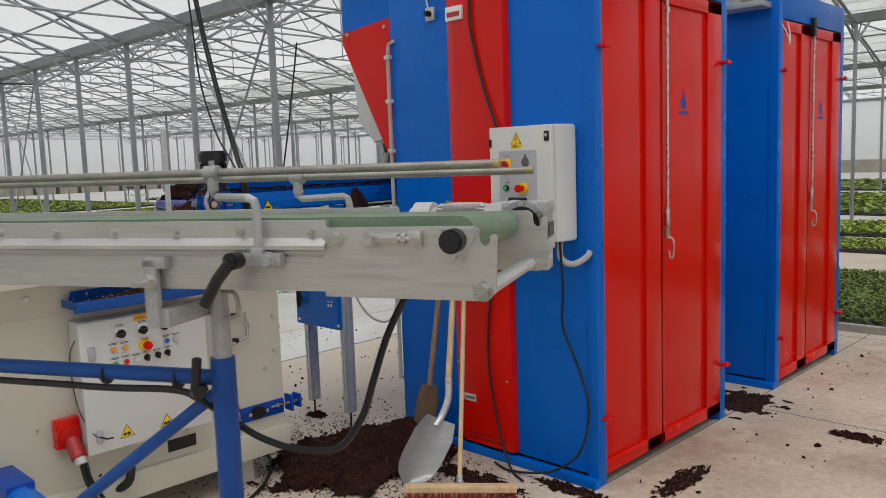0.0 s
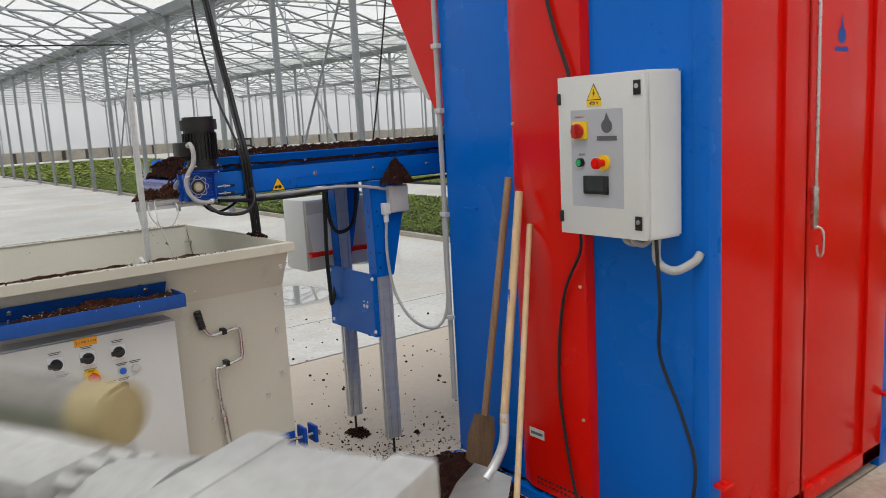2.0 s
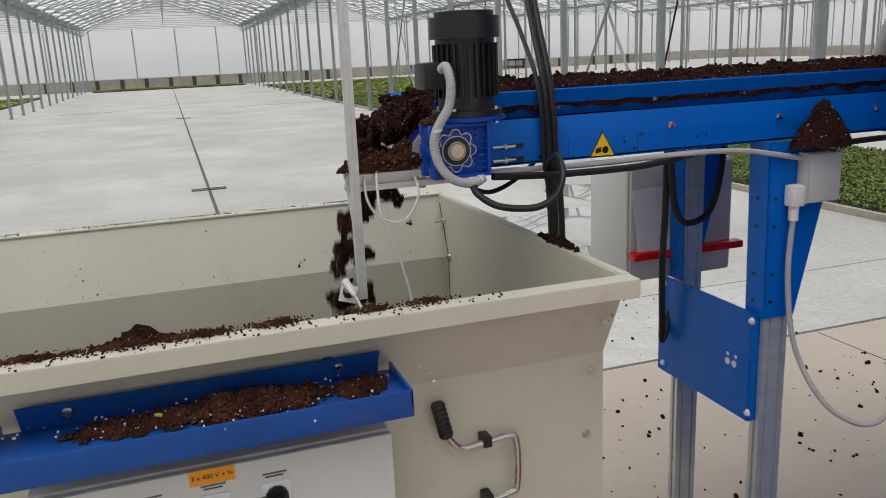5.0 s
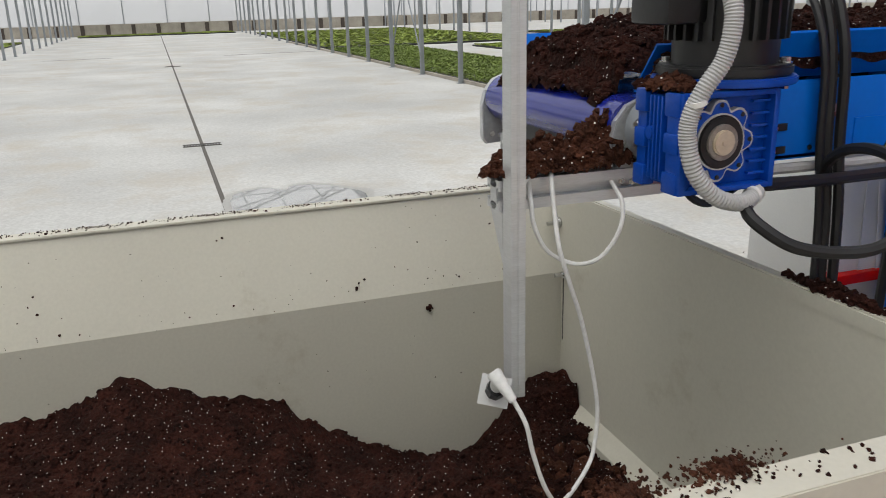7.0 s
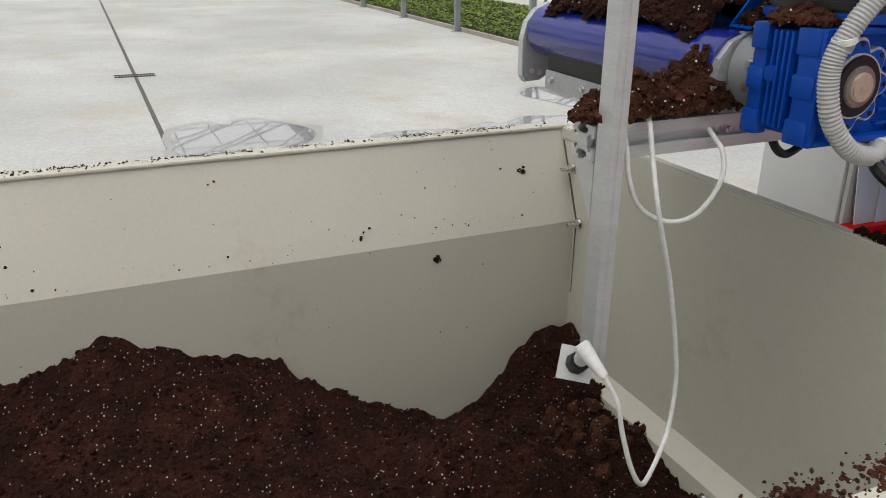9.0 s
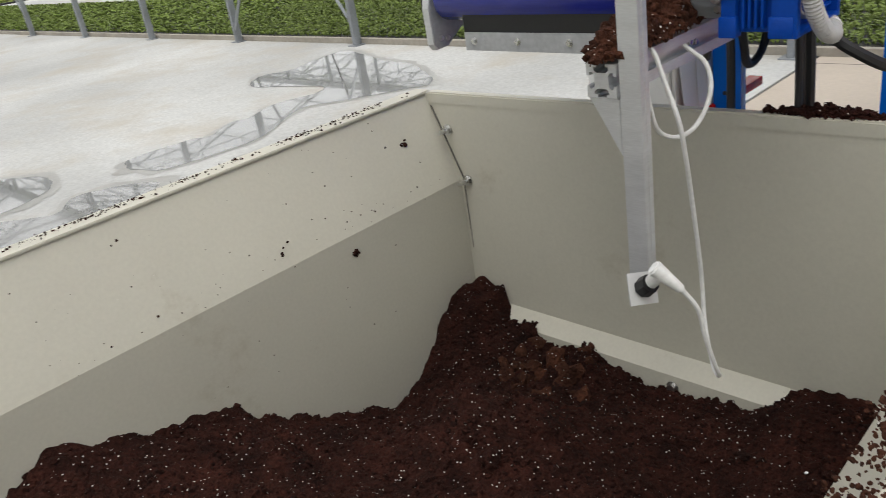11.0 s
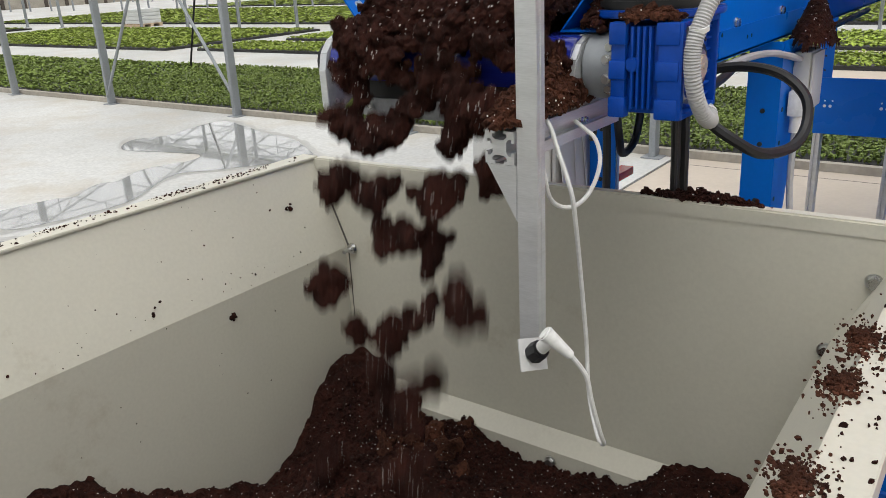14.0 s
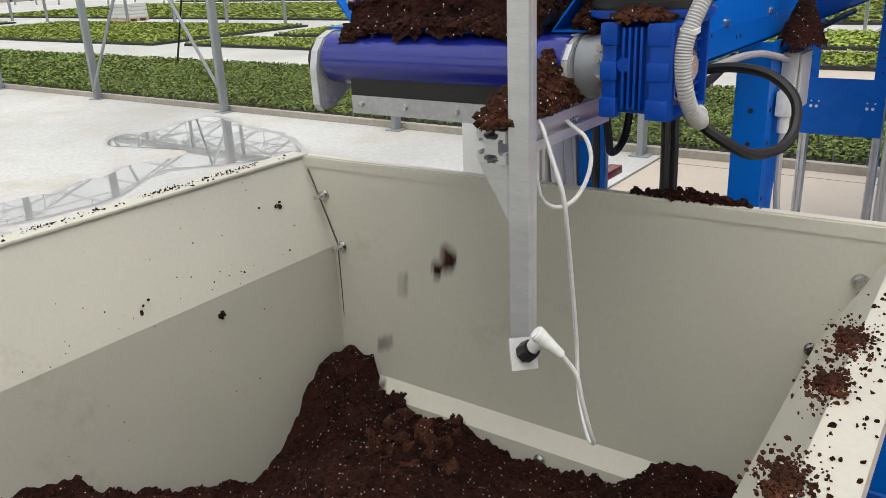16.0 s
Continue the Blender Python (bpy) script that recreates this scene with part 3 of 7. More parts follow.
def tower(y0, y1, label, front):
    t = thing("soil_tower", ((TX0 + TX1) / 2, (y0 + y1) / 2, 0), label, "machine", "red and blue towers")
    top = 2.95
    bm = B()
    box(bm, TX0, y0, 0.06, TX1 - 0.05, y1, top, 0.008)
    body = part("body", bm, M["blue"], t, "blue enamelled sheet-steel body")
    bm = B()
    box(bm, TX0 - 0.02, y0 - 0.05, 0.0, TX1, y0 - 0.002, 0.05, 0.003)
    for k in range(6):
        bolt(bm, (TX0 + 0.15 + 0.26 * k, y0 - 0.026, 0.05), (0, 0, 1), 0.009)
    part("foot_flange", bm, M["blue"], t)
    for y in (y0 + 0.004, y1 - 0.058):
        bm = B()
        box(bm, TX1 - 0.075, y - 0.012, 0.0, TX1 - 0.004, y + 0.066, top, 0.004)
        for k in range(12):
            bolt(bm, (TX1 - 0.02, y - 0.012, 0.15 + k * 0.23), (0, -1, 0), 0.004)
        part("corner_post", bm, M["blue"], t)
    bm = B()
    box(bm, TX1 - 0.05, y0 + 0.062, 2.745, TX1 - 0.002, y1 - 0.062, top, 0.005)
    part("header", bm, M["blue"], t)
    mid = (y0 + y1) / 2 - 0.08
    for a, b in ((y0 + 0.064, mid - 0.004), (mid + 0.004, y1 - 0.064)):
        bm = B()
        box(bm, TX1 - 0.045, a, 0.055, TX1 - 0.022, b, 2.735, 0.003)
        d = part("door", bm, M["red"], t, "glossy red sheet-steel door")
        for q in ((a, 0.055, a + 0.012, 2.735), (b - 0.165, 0.055, b, 2.735) if a < mid - 0.1 else (a, 0.055, a + 0.03, 2.735), (a, 0.055, b, 0.13), (a, 2.66, b, 2.735), (b - 0.17, 0.055, b - 0.165, 2.735) if a < mid - 0.1 else (b - 0.19, 0.055, b, 2.735)):
            bm = B()
            box(bm, TX1 - 0.023, q[0], q[1], TX1 - 0.004, q[2], q[3], 0.004)
            part("door_rail", bm, M["red"], d)
    for y, s in ((y0 + 0.05, 1), (y1 - 0.05, -1)):
        for z in (0.385, 2.37):
            bm = B()
            box(bm, TX1 - 0.004, y - 0.03, z - 0.010, TX1 + 0.045, y + 0.035, z + 0.006, 0.003)
            cyl(bm, (TX1 + 0.028, y - 0.006 * s, z - 0.016), (TX1 + 0.028, y - 0.006 * s, z + 0.018), 0.011, 10)
            part("hinge", bm, M["red"], t)
    # espagnolette rod and latch handle
    yr = mid + 0.045
    bm = B()
    cyl(bm, (TX1 + 0.012, yr, 1.47), (TX1 + 0.012, yr, 2.70), 0.008, 10)
    cyl(bm, (TX1 + 0.006, yr, 2.62), (TX1 + 0.02, yr, 2.62), 0.02, 10)
    rod = part("lock_rod", bm, M["chrome"], t, "bright steel lock rod")
    bm = B()
    box(bm, TX1 - 0.003, yr - 0.018, 1.30, TX1 + 0.018, yr + 0.018, 1.48, 0.005)
    tube(bm, [(TX1 + 0.016, yr + 0.008, 1.31), (TX1 + 0.04, yr + 0.012, 1.29), (TX1 + 0.04, yr + 0.012, 1.20), (TX1 + 0.02, yr + 0.012, 1.185), (TX1 + 0.015, yr + 0.01, 1.23)], 0.006, 8, 3)
    part("latch_handle", bm, M["chrome"], t, "bright steel latch handle")
    # maker's badge as plain shapes
    yb = mid + 0.30
    bm = B()
    g = bmesh.ops.create_circle(bm, cap_ends=True, segments=20, radius=0.034, matrix=Matrix.Translation((TX1 - 0.0205, yb, 2.10)) @ Euler((0, radians(90), 0)).to_matrix().to_4x4())
    prism(bm, [(TX1 - 0.0205, yb - 0.012, 2.13), (TX1 - 0.0205, yb + 0.012, 2.13), (TX1 - 0.0205, yb, 2.19)], (0.0004, 0, 0))
    box(bm, TX1 - 0.0215, yb - 0.055, 2.035, TX1 - 0.0200, yb + 0.055, 2.052)
    part("badge", bm, M["navy"], t, "dark round badge over a plain bar")
    return t


tower1 = tower(4.545, 6.06, "tall soil tower of blue sheet steel with glossy red double doors", True)
tower2 = tower(6.92, 8.27, "second tall soil tower of blue sheet steel with red double doors", False)
bm = B()
box(bm, -2.2, 6.95, 2.95, -1.3, 8.2, 3.12, 0.02)
part("hood", bm, M["white"], tower2, "white top hood")
bm = B()
cyl(bm, (-1.28, 6.80, 2.86), (-1.28, 6.80, 2.98), 0.05, 14)
box(bm, -1.4, 6.74, 2.82, -1.05, 6.93, 2.86, 0.004)
cyl(bm, (-1.36, 6.84, 2.90), (-1.1, 6.84, 2.90), 0.03, 12)
part("spring_clamp", bm, M["steel"], tower2, "grey spring-loaded fastening")
bm = B()
box(bm, TX1 - 0.004, 7.515, 2.66, TX1 + 0.03, 7.565, 2.80, 0.005)
part("door_switch", bm, M["black"], tower2, "black door switch")
bm = B()
tube(bm, [(TX1, 6.95, 2.70), (TX1 + 0.03, 6.99, 2.62), (TX1 + 0.03, 7.02, 2.56), (TX1 + 0.02, 7.05, 2.64), (TX1, 7.06, 2.72)], 0.005, 6, 5)
part("lead", bm, M["whitecable"], tower2, "thin pale lead")

# proud red cover, left flank and head of the near tower
FY = 4.545
bm = B()
prism(bm, [(-2.04, FY, 0.07), (-1.94, FY - 0.045, 0.07), (-1.565, FY - 0.045, 0.07), (-1.555, FY, 0.07)], (0, 0, 2.9), 0.004)
cover = part("front_cover", bm, M["red"], tower1, "proud red sheet cover")
bm = B()
for k in range(12):
    cyl(bm, (-1.90 + 0.025 * k, FY - 0.0462, 0.13), (-1.90 + 0.025 * k, FY - 0.0448, 0.13), 0.007, 8)
    cyl(bm, (-1.90 + 0.025 * k, FY - 0.0462, 0.105), (-1.90 + 0.025 * k, FY - 0.0448, 0.105), 0.007, 8)
part("vent_hole", bm, M["black"], cover, "rows of small dark vent holes")
bm = B()
for z in (0.5, 1.1, 1.75):
    bolt(bm, (-1.60, FY - 0.045, z), (0, -1, 0), 0.006)
    bolt(bm, (-2.02, FY - 0.012, z + 0.05), (0, -1, 0), 0.006)
part("screw", bm, M["bronze"], cover)
bm = B()
box(bm, -1.945, FY - 0.0475, 0.33, -1.85, FY - 0.0455, 0.375)
part("label_plate", bm, M["greybox"], cover, "small grey plate with unreadable print")
bm = B()
box(bm, -1.935, FY - 0.049, 0.345, -1.86, FY - 0.0475, 0.358)
part("print", bm, M["bar"], cover)
bm = B()
box(bm, -1.99, FY - 0.062, 2.62, -1.86, FY - 0.045, 2.70, 0.002)
part("label_plate", bm, M["paper"], cover, "white plate with unreadable red print")
bm = B()
box(bm, -1.975, FY - 0.0635, 2.64, -1.875, FY - 0.062, 2.668)
part("print", bm, M["darkred"], cover)
bm = B()
prism(bm, [(-3.06, FY + 0.02, 2.70), (-2.553, FY + 0.02, 2.70), (-2.553, FY + 0.02, 3.05), (-3.06, FY + 0.02, 3.05)], (0, 0.9, 0), 0.006)
head = part("head", bm, M["blue"], tower1, "blue overhanging head box")
bm = B()
for x, z in ((-2.95, 2.92), (-2.82, 2.90), (-2.72, 2.90)):
    cyl(bm, (x, FY + 0.021, z), (x, FY + 0.002, z), 0.013, 10)
part("bolt", bm, M["chrome"], head)
bm = B()
prism(bm, [(-3.06, FY + 0.018, 2.70), (-2.556, FY + 0.018, 2.745), (-2.556, FY + 0.018, 1.80), (-2.60, FY + 0.018, 1.80), (-3.06, FY + 0.018, 2.62)], (0, 0.85, 0), 0.006)
chute = part("chute", bm, M["red"], tower1, "sloping red chute under the head")
bm = B()
for x in (-3.0, -2.62):
    bolt(bm, (x, FY + 0.018, 2.685), (0, -1, 0), 0.010)
part("bolt", bm, M["chrome"], chute)
bm = B()
prism(bm, [(-3.46, 4.95, 2.55), (-3.00, 4.95, 2.70), (-2.95, 4.95, 2.2), (-3.05, 4.95, 1.96), (-3.22, 4.95, 1.94), (-3.40, 4.95, 2.12), (-3.42, 4.95, 2.3)], (0, 0.35, 0), 0.02)
elbow = part("spout", bm, M["white"], tower1, "white plastic feed spout")
bm = B()
cyl(bm, (-3.16, 5.05, 1.96), (-3.16, 5.05, 1.88), 0.055, 16, 0.04)
part("collar", bm, M["black"], elbow)
bm = B()
tube(bm, [(-3.16, 5.05, 1.90), (-3.17, 5.03, 1.82), (-3.20, 5.01, 1.70)], 0.03, 12, 10, 0.12)
part("hose", bm, M["greyhose"], elbow, "ribbed grey hose")
bm = B()
tube(bm, [(-2.56, FY - 0.015, 0.35), (-2.56, FY - 0.015, 2.50), (-2.55, FY - 0.012, 2.56), (-2.50, FY - 0.004, 2.58)], 0.013, 10)
pipe = part("conduit", bm, M["greyhose"], tower1, "grey plastic conduit up the corner")
bm = B()
for z in (0.8, 1.35, 1.88, 2.2, 2.48):
    box(bm, -2.582, FY - 0.032, z - 0.012, -2.535, FY + 0.0, z + 0.012, 0.003)
part("clip", bm, M["greybox"], pipe)
bm = B()
box(bm, -2.20, FY - 0.02, 2.655, -2.13, FY - 0.001, 2.735, 0.006)
sw = part("isolator", bm, M["greybox"], tower1, "small grey rotary switch")
bm = B()
cyl(bm, (-2.16, FY - 0.02, 2.695), (-2.16, FY - 0.05, 2.695), 0.018, 12)
box(bm, -2.175, FY - 0.06, 2.685, -2.145, FY - 0.045, 2.705, 0.002)
part("knob", bm, M["black"], sw)
bm = B()
tube(bm, [(-2.18, FY - 0.01, 2.73), (-2.18, FY - 0.02, 2.80), (-2.10, FY - 0.02, 2.82), (-2.04, FY - 0.02, 2.76)], 0.006, 6, 6)
part("lead", bm, M["whitecable"], sw)
bm = B()
box(bm, -2.42, FY - 0.004, 1.385, -2.31, FY - 0.0005, 1.392)
box(bm, -2.335, FY - 0.008, 1.382, -2.315, FY - 0.0005, 1.397)
part("bracket", bm, M["blue"], tower1)

# switch box on the tower
sb = thing("control_box", (-1.335, 4.44, 1.36), "white wall-mounted control box with buttons and warning sign", "control box")
BX0, BX1, BY, BZ0, BZ1 = -1.545, -1.125, 4.342, 1.36, 1.975
bm = B()
prism(bm, [(BX0, 4.54, BZ0), (BX0, BY + 0.02, BZ0), (BX1, BY + 0.02, BZ0), (BX1 + 0.018, 4.45, BZ0), (BX1 + 0.022, 4.52, BZ0), (BX1 + 0.008, 4.54, BZ0)], (0, 0, BZ1 - BZ0), 0.008)
part("body", bm, M["white"], sb)
bm = B()
box(bm, BX0 - 0.002, BY, BZ0 + 0.002, BX1 - 0.004, BY + 0.019, BZ1 - 0.002, 0.004)
door = part("door", bm, M["white"], sb, "white enamelled box door")
bm = B()
box(bm, -1.48, BY - 0.0015, 1.475, -1.225, BY, 1.845)
panel = part("panel", bm, M["panel"], door, "grey printed panel foil")
for x, z in ((BX0 + 0.004, 1.89), (BX0 + 0.004, 1.43)):
    bm = B()
    box(bm, x - 0.008, BY - 0.006, z - 0.022, x + 0.010, BY + 0.0, z + 0.022, 0.002)
    part("hinge", bm, M["black"], door)
for z in (1.915, 1.425):
    bm = B()
    box(bm, -1.172, BY - 0.006, z - 0.026, -1.142, BY, z + 0.026, 0.002)
    lk = part("lock", bm, M["black"], door)
    bm = B()
    cyl(bm, (-1.157, BY - 0.006, z + 0.005), (-1.157, BY - 0.009, z + 0.005), 0.009, 12)
    part("key_barrel", bm, M["chrome"], lk)


def warning_triangle(parent, c, right, up, out, s, dark_shape="bolt"):
    """Yellow triangle, black rim, a plain black shape in it."""
    c, right, up, out = (Vector(v) for v in (c, right, up, out))
    for r, mt, o, nm in ((1.0, "black", 0.0, "sign"), (0.86, "yellow", 0.0006, "sign_face")):
        bm = B()
        prism(bm, [c + out * o + right * (-s * r / 2) + up * (-s * r * 0.29), c + out * o + right * (s * r / 2) + up * (-s * r * 0.29), c + out * o + up * (s * r * 0.577)], out * 0.0006)
        ob = part(nm, bm, M[mt], parent)
    bm = B()
    if dark_shape == "bolt":
        pl = [(0.06, 0.38), (-0.09, 0.05), (0.0, 0.07), (-0.07, -0.2), (0.1, 0.13), (0.0, 0.1)]
        prism(bm, [c + out * 0.0013 + right * a * s + up * b * s for a, b in pl], out * 0.0005)
    else:
        g = [(-0.26, -0.17), (-0.26, -0.02), (-0.06, 0.05), (-0.05, -0.12)]
        prism(bm, [c + out * 0.0013 + right * a * s + up * b * s for a, b in g], out * 0.0005)
        a = c + right * 0.1 * s + up * -0.06 * s
        cyl(bm, a + out * 0.0013, a + out * 0.0018, 0.12 * s, 14)
    part("symbol", bm, M["black"], parent)


warning_triangle(sb, (-1.36, BY - 0.001, 1.900), (1, 0, 0), (0, 0, 1), (0, -1, 0), 0.072)
bm = B()
box(bm, -1.396, BY - 0.002, 1.857, -1.324, BY - 0.0002, 1.879)
part("sign_plate", bm, M["yellow"], sb)
words("400 V", 0.019, Matrix.Translation((-1.36, BY - 0.0025, 1.868)) @ Euler((radians(90), 0, 0)).to_matrix().to_4x4(), M["black"], sb)
words("START", 0.011, Matrix.Translation((-1.425, BY - 0.002, 1.675)) @ Euler((radians(90), 0, 0)).to_matrix().to_4x4(), M["bar"], sb)
words("GENERALE", 0.010, Matrix.Translation((-1.435, BY - 0.002, 1.818)) @ Euler((radians(90), 0, 0)).to_matrix().to_4x4(), M["darkred"], sb)
bm = B()
box(bm, -1.465, BY - 0.012, 1.735, -1.395, BY - 0.001, 1.80, 0.002)
sw = part("main_switch", bm, M["yellow"], sb, "yellow and red rotary main switch")
bm = B()
cyl(bm, (-1.432, BY - 0.012, 1.765), (-1.432, BY - 0.030, 1.765), 0.028, 18, bevel=0.003)
box(bm, -1.441, BY - 0.045, 1.742, -1.423, BY - 0.028, 1.79, 0.004)
part("knob", bm, M["darkred"], sw)
bm = B()
cyl(bm, (-1.43, BY - 0.001, 1.645), (-1.43, BY - 0.016, 1.645), 0.017, 18)
bt = part("button", bm, M["black"], sb)
bm = B()
cyl(bm, (-1.43, BY - 0.016, 1.645), (-1.43, BY - 0.020, 1.645), 0.013, 18, bevel=0.002)
part("cap", bm, M["green"], bt, "green start button")
bm = B()
cyl(bm, (-1.315, BY - 0.001, 1.645), (-1.315, BY - 0.012, 1.645), 0.030, 22)
es = part("emergency_stop", bm, M["yellow"], sb, "red mushroom button on a yellow disc")
bm = B()
cyl(bm, (-1.315, BY - 0.012, 1.645), (-1.315, BY - 0.035, 1.645), 0.014, 14)
cyl(bm, (-1.315, BY - 0.035, 1.645), (-1.315, BY - 0.06, 1.645), 0.021, 20, bevel=0.006)
part("mushroom", bm, M["red"], es)
bm = B()
box(bm, -1.415, BY - 0.012, 1.525, -1.295, BY - 0.001, 1.595, 0.003)
hm = part("display", bm, M["black"], sb, "small dark operator display")
bm = B()
box(bm, -1.40, BY - 0.0135, 1.537, -1.31, BY - 0.012, 1.583)
part("screen", bm, M["screen"], hm)
bm = B()
cyl(bm, (-1.30, BY - 0.003, 1.782), (-1.30, BY - 0.001, 1.782), 0.026, 22)
prism(bm, [(-1.315, BY - 0.002, 1.80), (-1.285, BY - 0.002, 1.80), (-1.30, BY - 0.002, 1.832)], (0, 0.001, 0))
box(bm, -1.348, BY - 0.003, 1.728, -1.252, BY - 0.001, 1.745)
part("badge", bm, M["bar"], sb, "round grey badge over a plain dark bar")
for x, d in ((-1.26, 0.0), (-1.22, 0.02)):
    bm = B()
    tube(bm, [(x - 0.09, 4.50, 1.37), (x - 0.09, 4.50, 1.325), (x - 0.06, 4.52, 1.31), (x - 0.04, 4.535, 1.33)], 0.012, 10, 6)
    part("cable_gland", bm, M["greyhose"], sb)
bm = B()
tube(bm, [(-1.16, 4.45, 1.37), (-1.16, 4.45, 1.27), (-1.10, 4.47, 1.235), (-1.04, 4.51, 1.27), (-1.03, 4.535, 1.30)], 0.016, 12, 14, 0.07)
part("conduit", bm, M["greyhose"], sb, "curved grey conduit")


def cable(name, pts, r, material, label, category="cable", smooth=8, n=8, ribs=0.0, group=""):
    bm = B()
    tube(bm, pts, r, n, smooth, ribs)
    return solo(name, bm, material, label, category, group)


cable("power_cable", [(-1.15, 4.43, 1.36), (-1.15, 4.45, 1.10), (-1.19, 4.50, 0.88), (-1.10, 4.51, 0.66), (-1.03, 4.50, 0.45), (-1.08, 4.48, 0.20), (-1.25, 4.44, 0.06), (-1.5, 4.40, 0.012), (-1.66, 4.44, 0.012)], 0.007, M["rubber"], "thin black power cable hanging from the control box to the floor")
cable("power_cable", [(-1.78, 4.49, 2.9), (-1.80, 4.488, 2.6), (-1.72, 4.488, 2.25), (-1.62, 4.48, 2.0), (-1.60, 4.47, 1.90)], 0.008, M["rubber"], "black cable running down the red cover into the control box")
cable("power_cable", [(-1.52, 4.42, 1.36), (-1.56, 4.46, 1.26), (-1.67, 4.48, 1.08), (-1.72, 4.488, 0.85), (-1.73, 4.488, 0.62), (-1.70, 4.485, 0.40), (-1.62, 4.46, 0.15), (-1.50, 4.40, 0.02), (-1.36, 4.33, 0.012)], 0.007, M["rubber"], "thin black cable along the red cover to the floor")

# ---- tools leaning on the tower ----
def shaft(bm, a, b, r, sag=0.01):
    a, b = Vector(a), Vector(b)
    tube(bm, [a + (b - a) * k / 8 + Vector((0, 0, sag * math.sin(k / 8 * math.pi))) for k in range(9)], r, 12)


def spade_blade(bm, c, d, side, out, w, h, dish):
    """A dished sheet-metal blade hanging down along d."""
    c, d, side, out = Vector(c), Vector(d).normalized(), Vector(side).normalized(), Vector(out).normalized()
    grid = []
    for i in range(9):
        t = i / 8
        half = w / 2 * (0.75 + 0.25 * min(1, t * 4)) * (1 if t < 0.6 else math.sqrt(max(0.02, 1 - ((t - 0.6) / 0.42) ** 2)))
        grid.append([bm.verts.new(c + d * h * t + side * half * s + out * (dish * s * s + dish * 0.5 * math.sin(t * 2.6))) for s in (-1, -0.6, -0.2, 0.2, 0.6, 1)])
    for a, b in zip(grid, grid[1:]):
        for k in range(5):
            bm.faces.new((a[k], a[k + 1], b[k + 1], b[k]))
    bmesh.ops.solidify(bm, geom=bm.faces[:], thickness=0.003)


sp = thing("shovel", (-1.8, 4.1, 0), "aluminium scoop shovel with a pale wooden handle leaning on the tower", "shovel")
bm = B()
shaft(bm, (-1.915, 4.46, 1.50), (-1.79, 4.20, 0.52), 0.019)
part("handle", bm, M["wood"], sp, "pale varnished wooden handle")
bm = B()
tube(bm, [(-1.795, 4.21, 0.56), (-1.785, 4.19, 0.44), (-1.79, 4.14, 0.35), (-1.79, 4.08, 0.30)], 0.021, 12, 5)
part("socket", bm, M["alu"], sp)
bm = B()
spade_blade(bm, (-1.785, 4.11, 0.34), (-0.10, -0.62, -0.80), (0.45, 0.75, -0.45), (0.80, -0.35, 0.2), 0.24, 0.40, 0.035)
part("blade", bm, M["alu"], sp, "worn aluminium scoop blade")
bm = B()
box(bm, -0.006, -0.0205, -0.10, 0.006, -0.0195, 0.05, m=Matrix.Translation((-1.855, 4.335, 1.03)) @ Euler((radians(-14), radians(-7), 0)).to_matrix().to_4x4())
part("print", bm, M["bluelens"], sp)
sp = thing("spade", (-2.1, 4.35, 0), "old spade with dark wooden handle leaning on the tower", "spade")
bm = B()
shaft(bm, (-2.015, 4.49, 1.56), (-2.12, 4.37, 0.42), 0.017)
part("handle", bm, M["oldwood"], sp)
bm = B()
spade_blade(bm, (-2.115, 4.375, 0.42), (-0.1, -0.12, -1), (1, 0.3, 0), (0.2, -1, 0), 0.15, 0.36, 0.015)
part("blade", bm, M["oldwood"], sp, "blade caked with dried soil")
br = thing("broom", (-1.55, 3.95, 0), "wide push broom with a long pale wooden handle", "broom")
bm = B()
shaft(bm, (-1.885, 4.488, 1.35), (-1.505, 3.97, 0.075), 0.013)
part("handle", bm, M["wood"], br)
bm = B()
box(bm, -0.30, -0.03, 0.045, 0.30, 0.03, 0.08, 0.006, Matrix.Translation((-1.48, 3.95, 0)) @ Euler((0, 0, radians(40))).to_matrix().to_4x4())
part("head", bm, M["wood"], br)
bm = B()
rng = random.Random(4)
mm = Matrix.Translation((-1.48, 3.95, 0)) @ Euler((0, 0, radians(40))).to_matrix().to_4x4()
for k in range(240):
    p = mm @ Vector((rng.uniform(-0.29, 0.29), rng.uniform(-0.026, 0.026), 0.047))
    tube(bm, [p, p + Vector((rng.gauss(0, 0.006), rng.gauss(0, 0.006), -0.045))], 0.0018, 3)
tagged(part("bristles", bm, M["darkred"], br), kind="stuff")
bm = B()
cyl(bm, (-1.505, 3.97, 0.075), (-1.515, 3.985, 0.115), 0.019, 12)
part("ferrule", bm, M["chrome"], br)

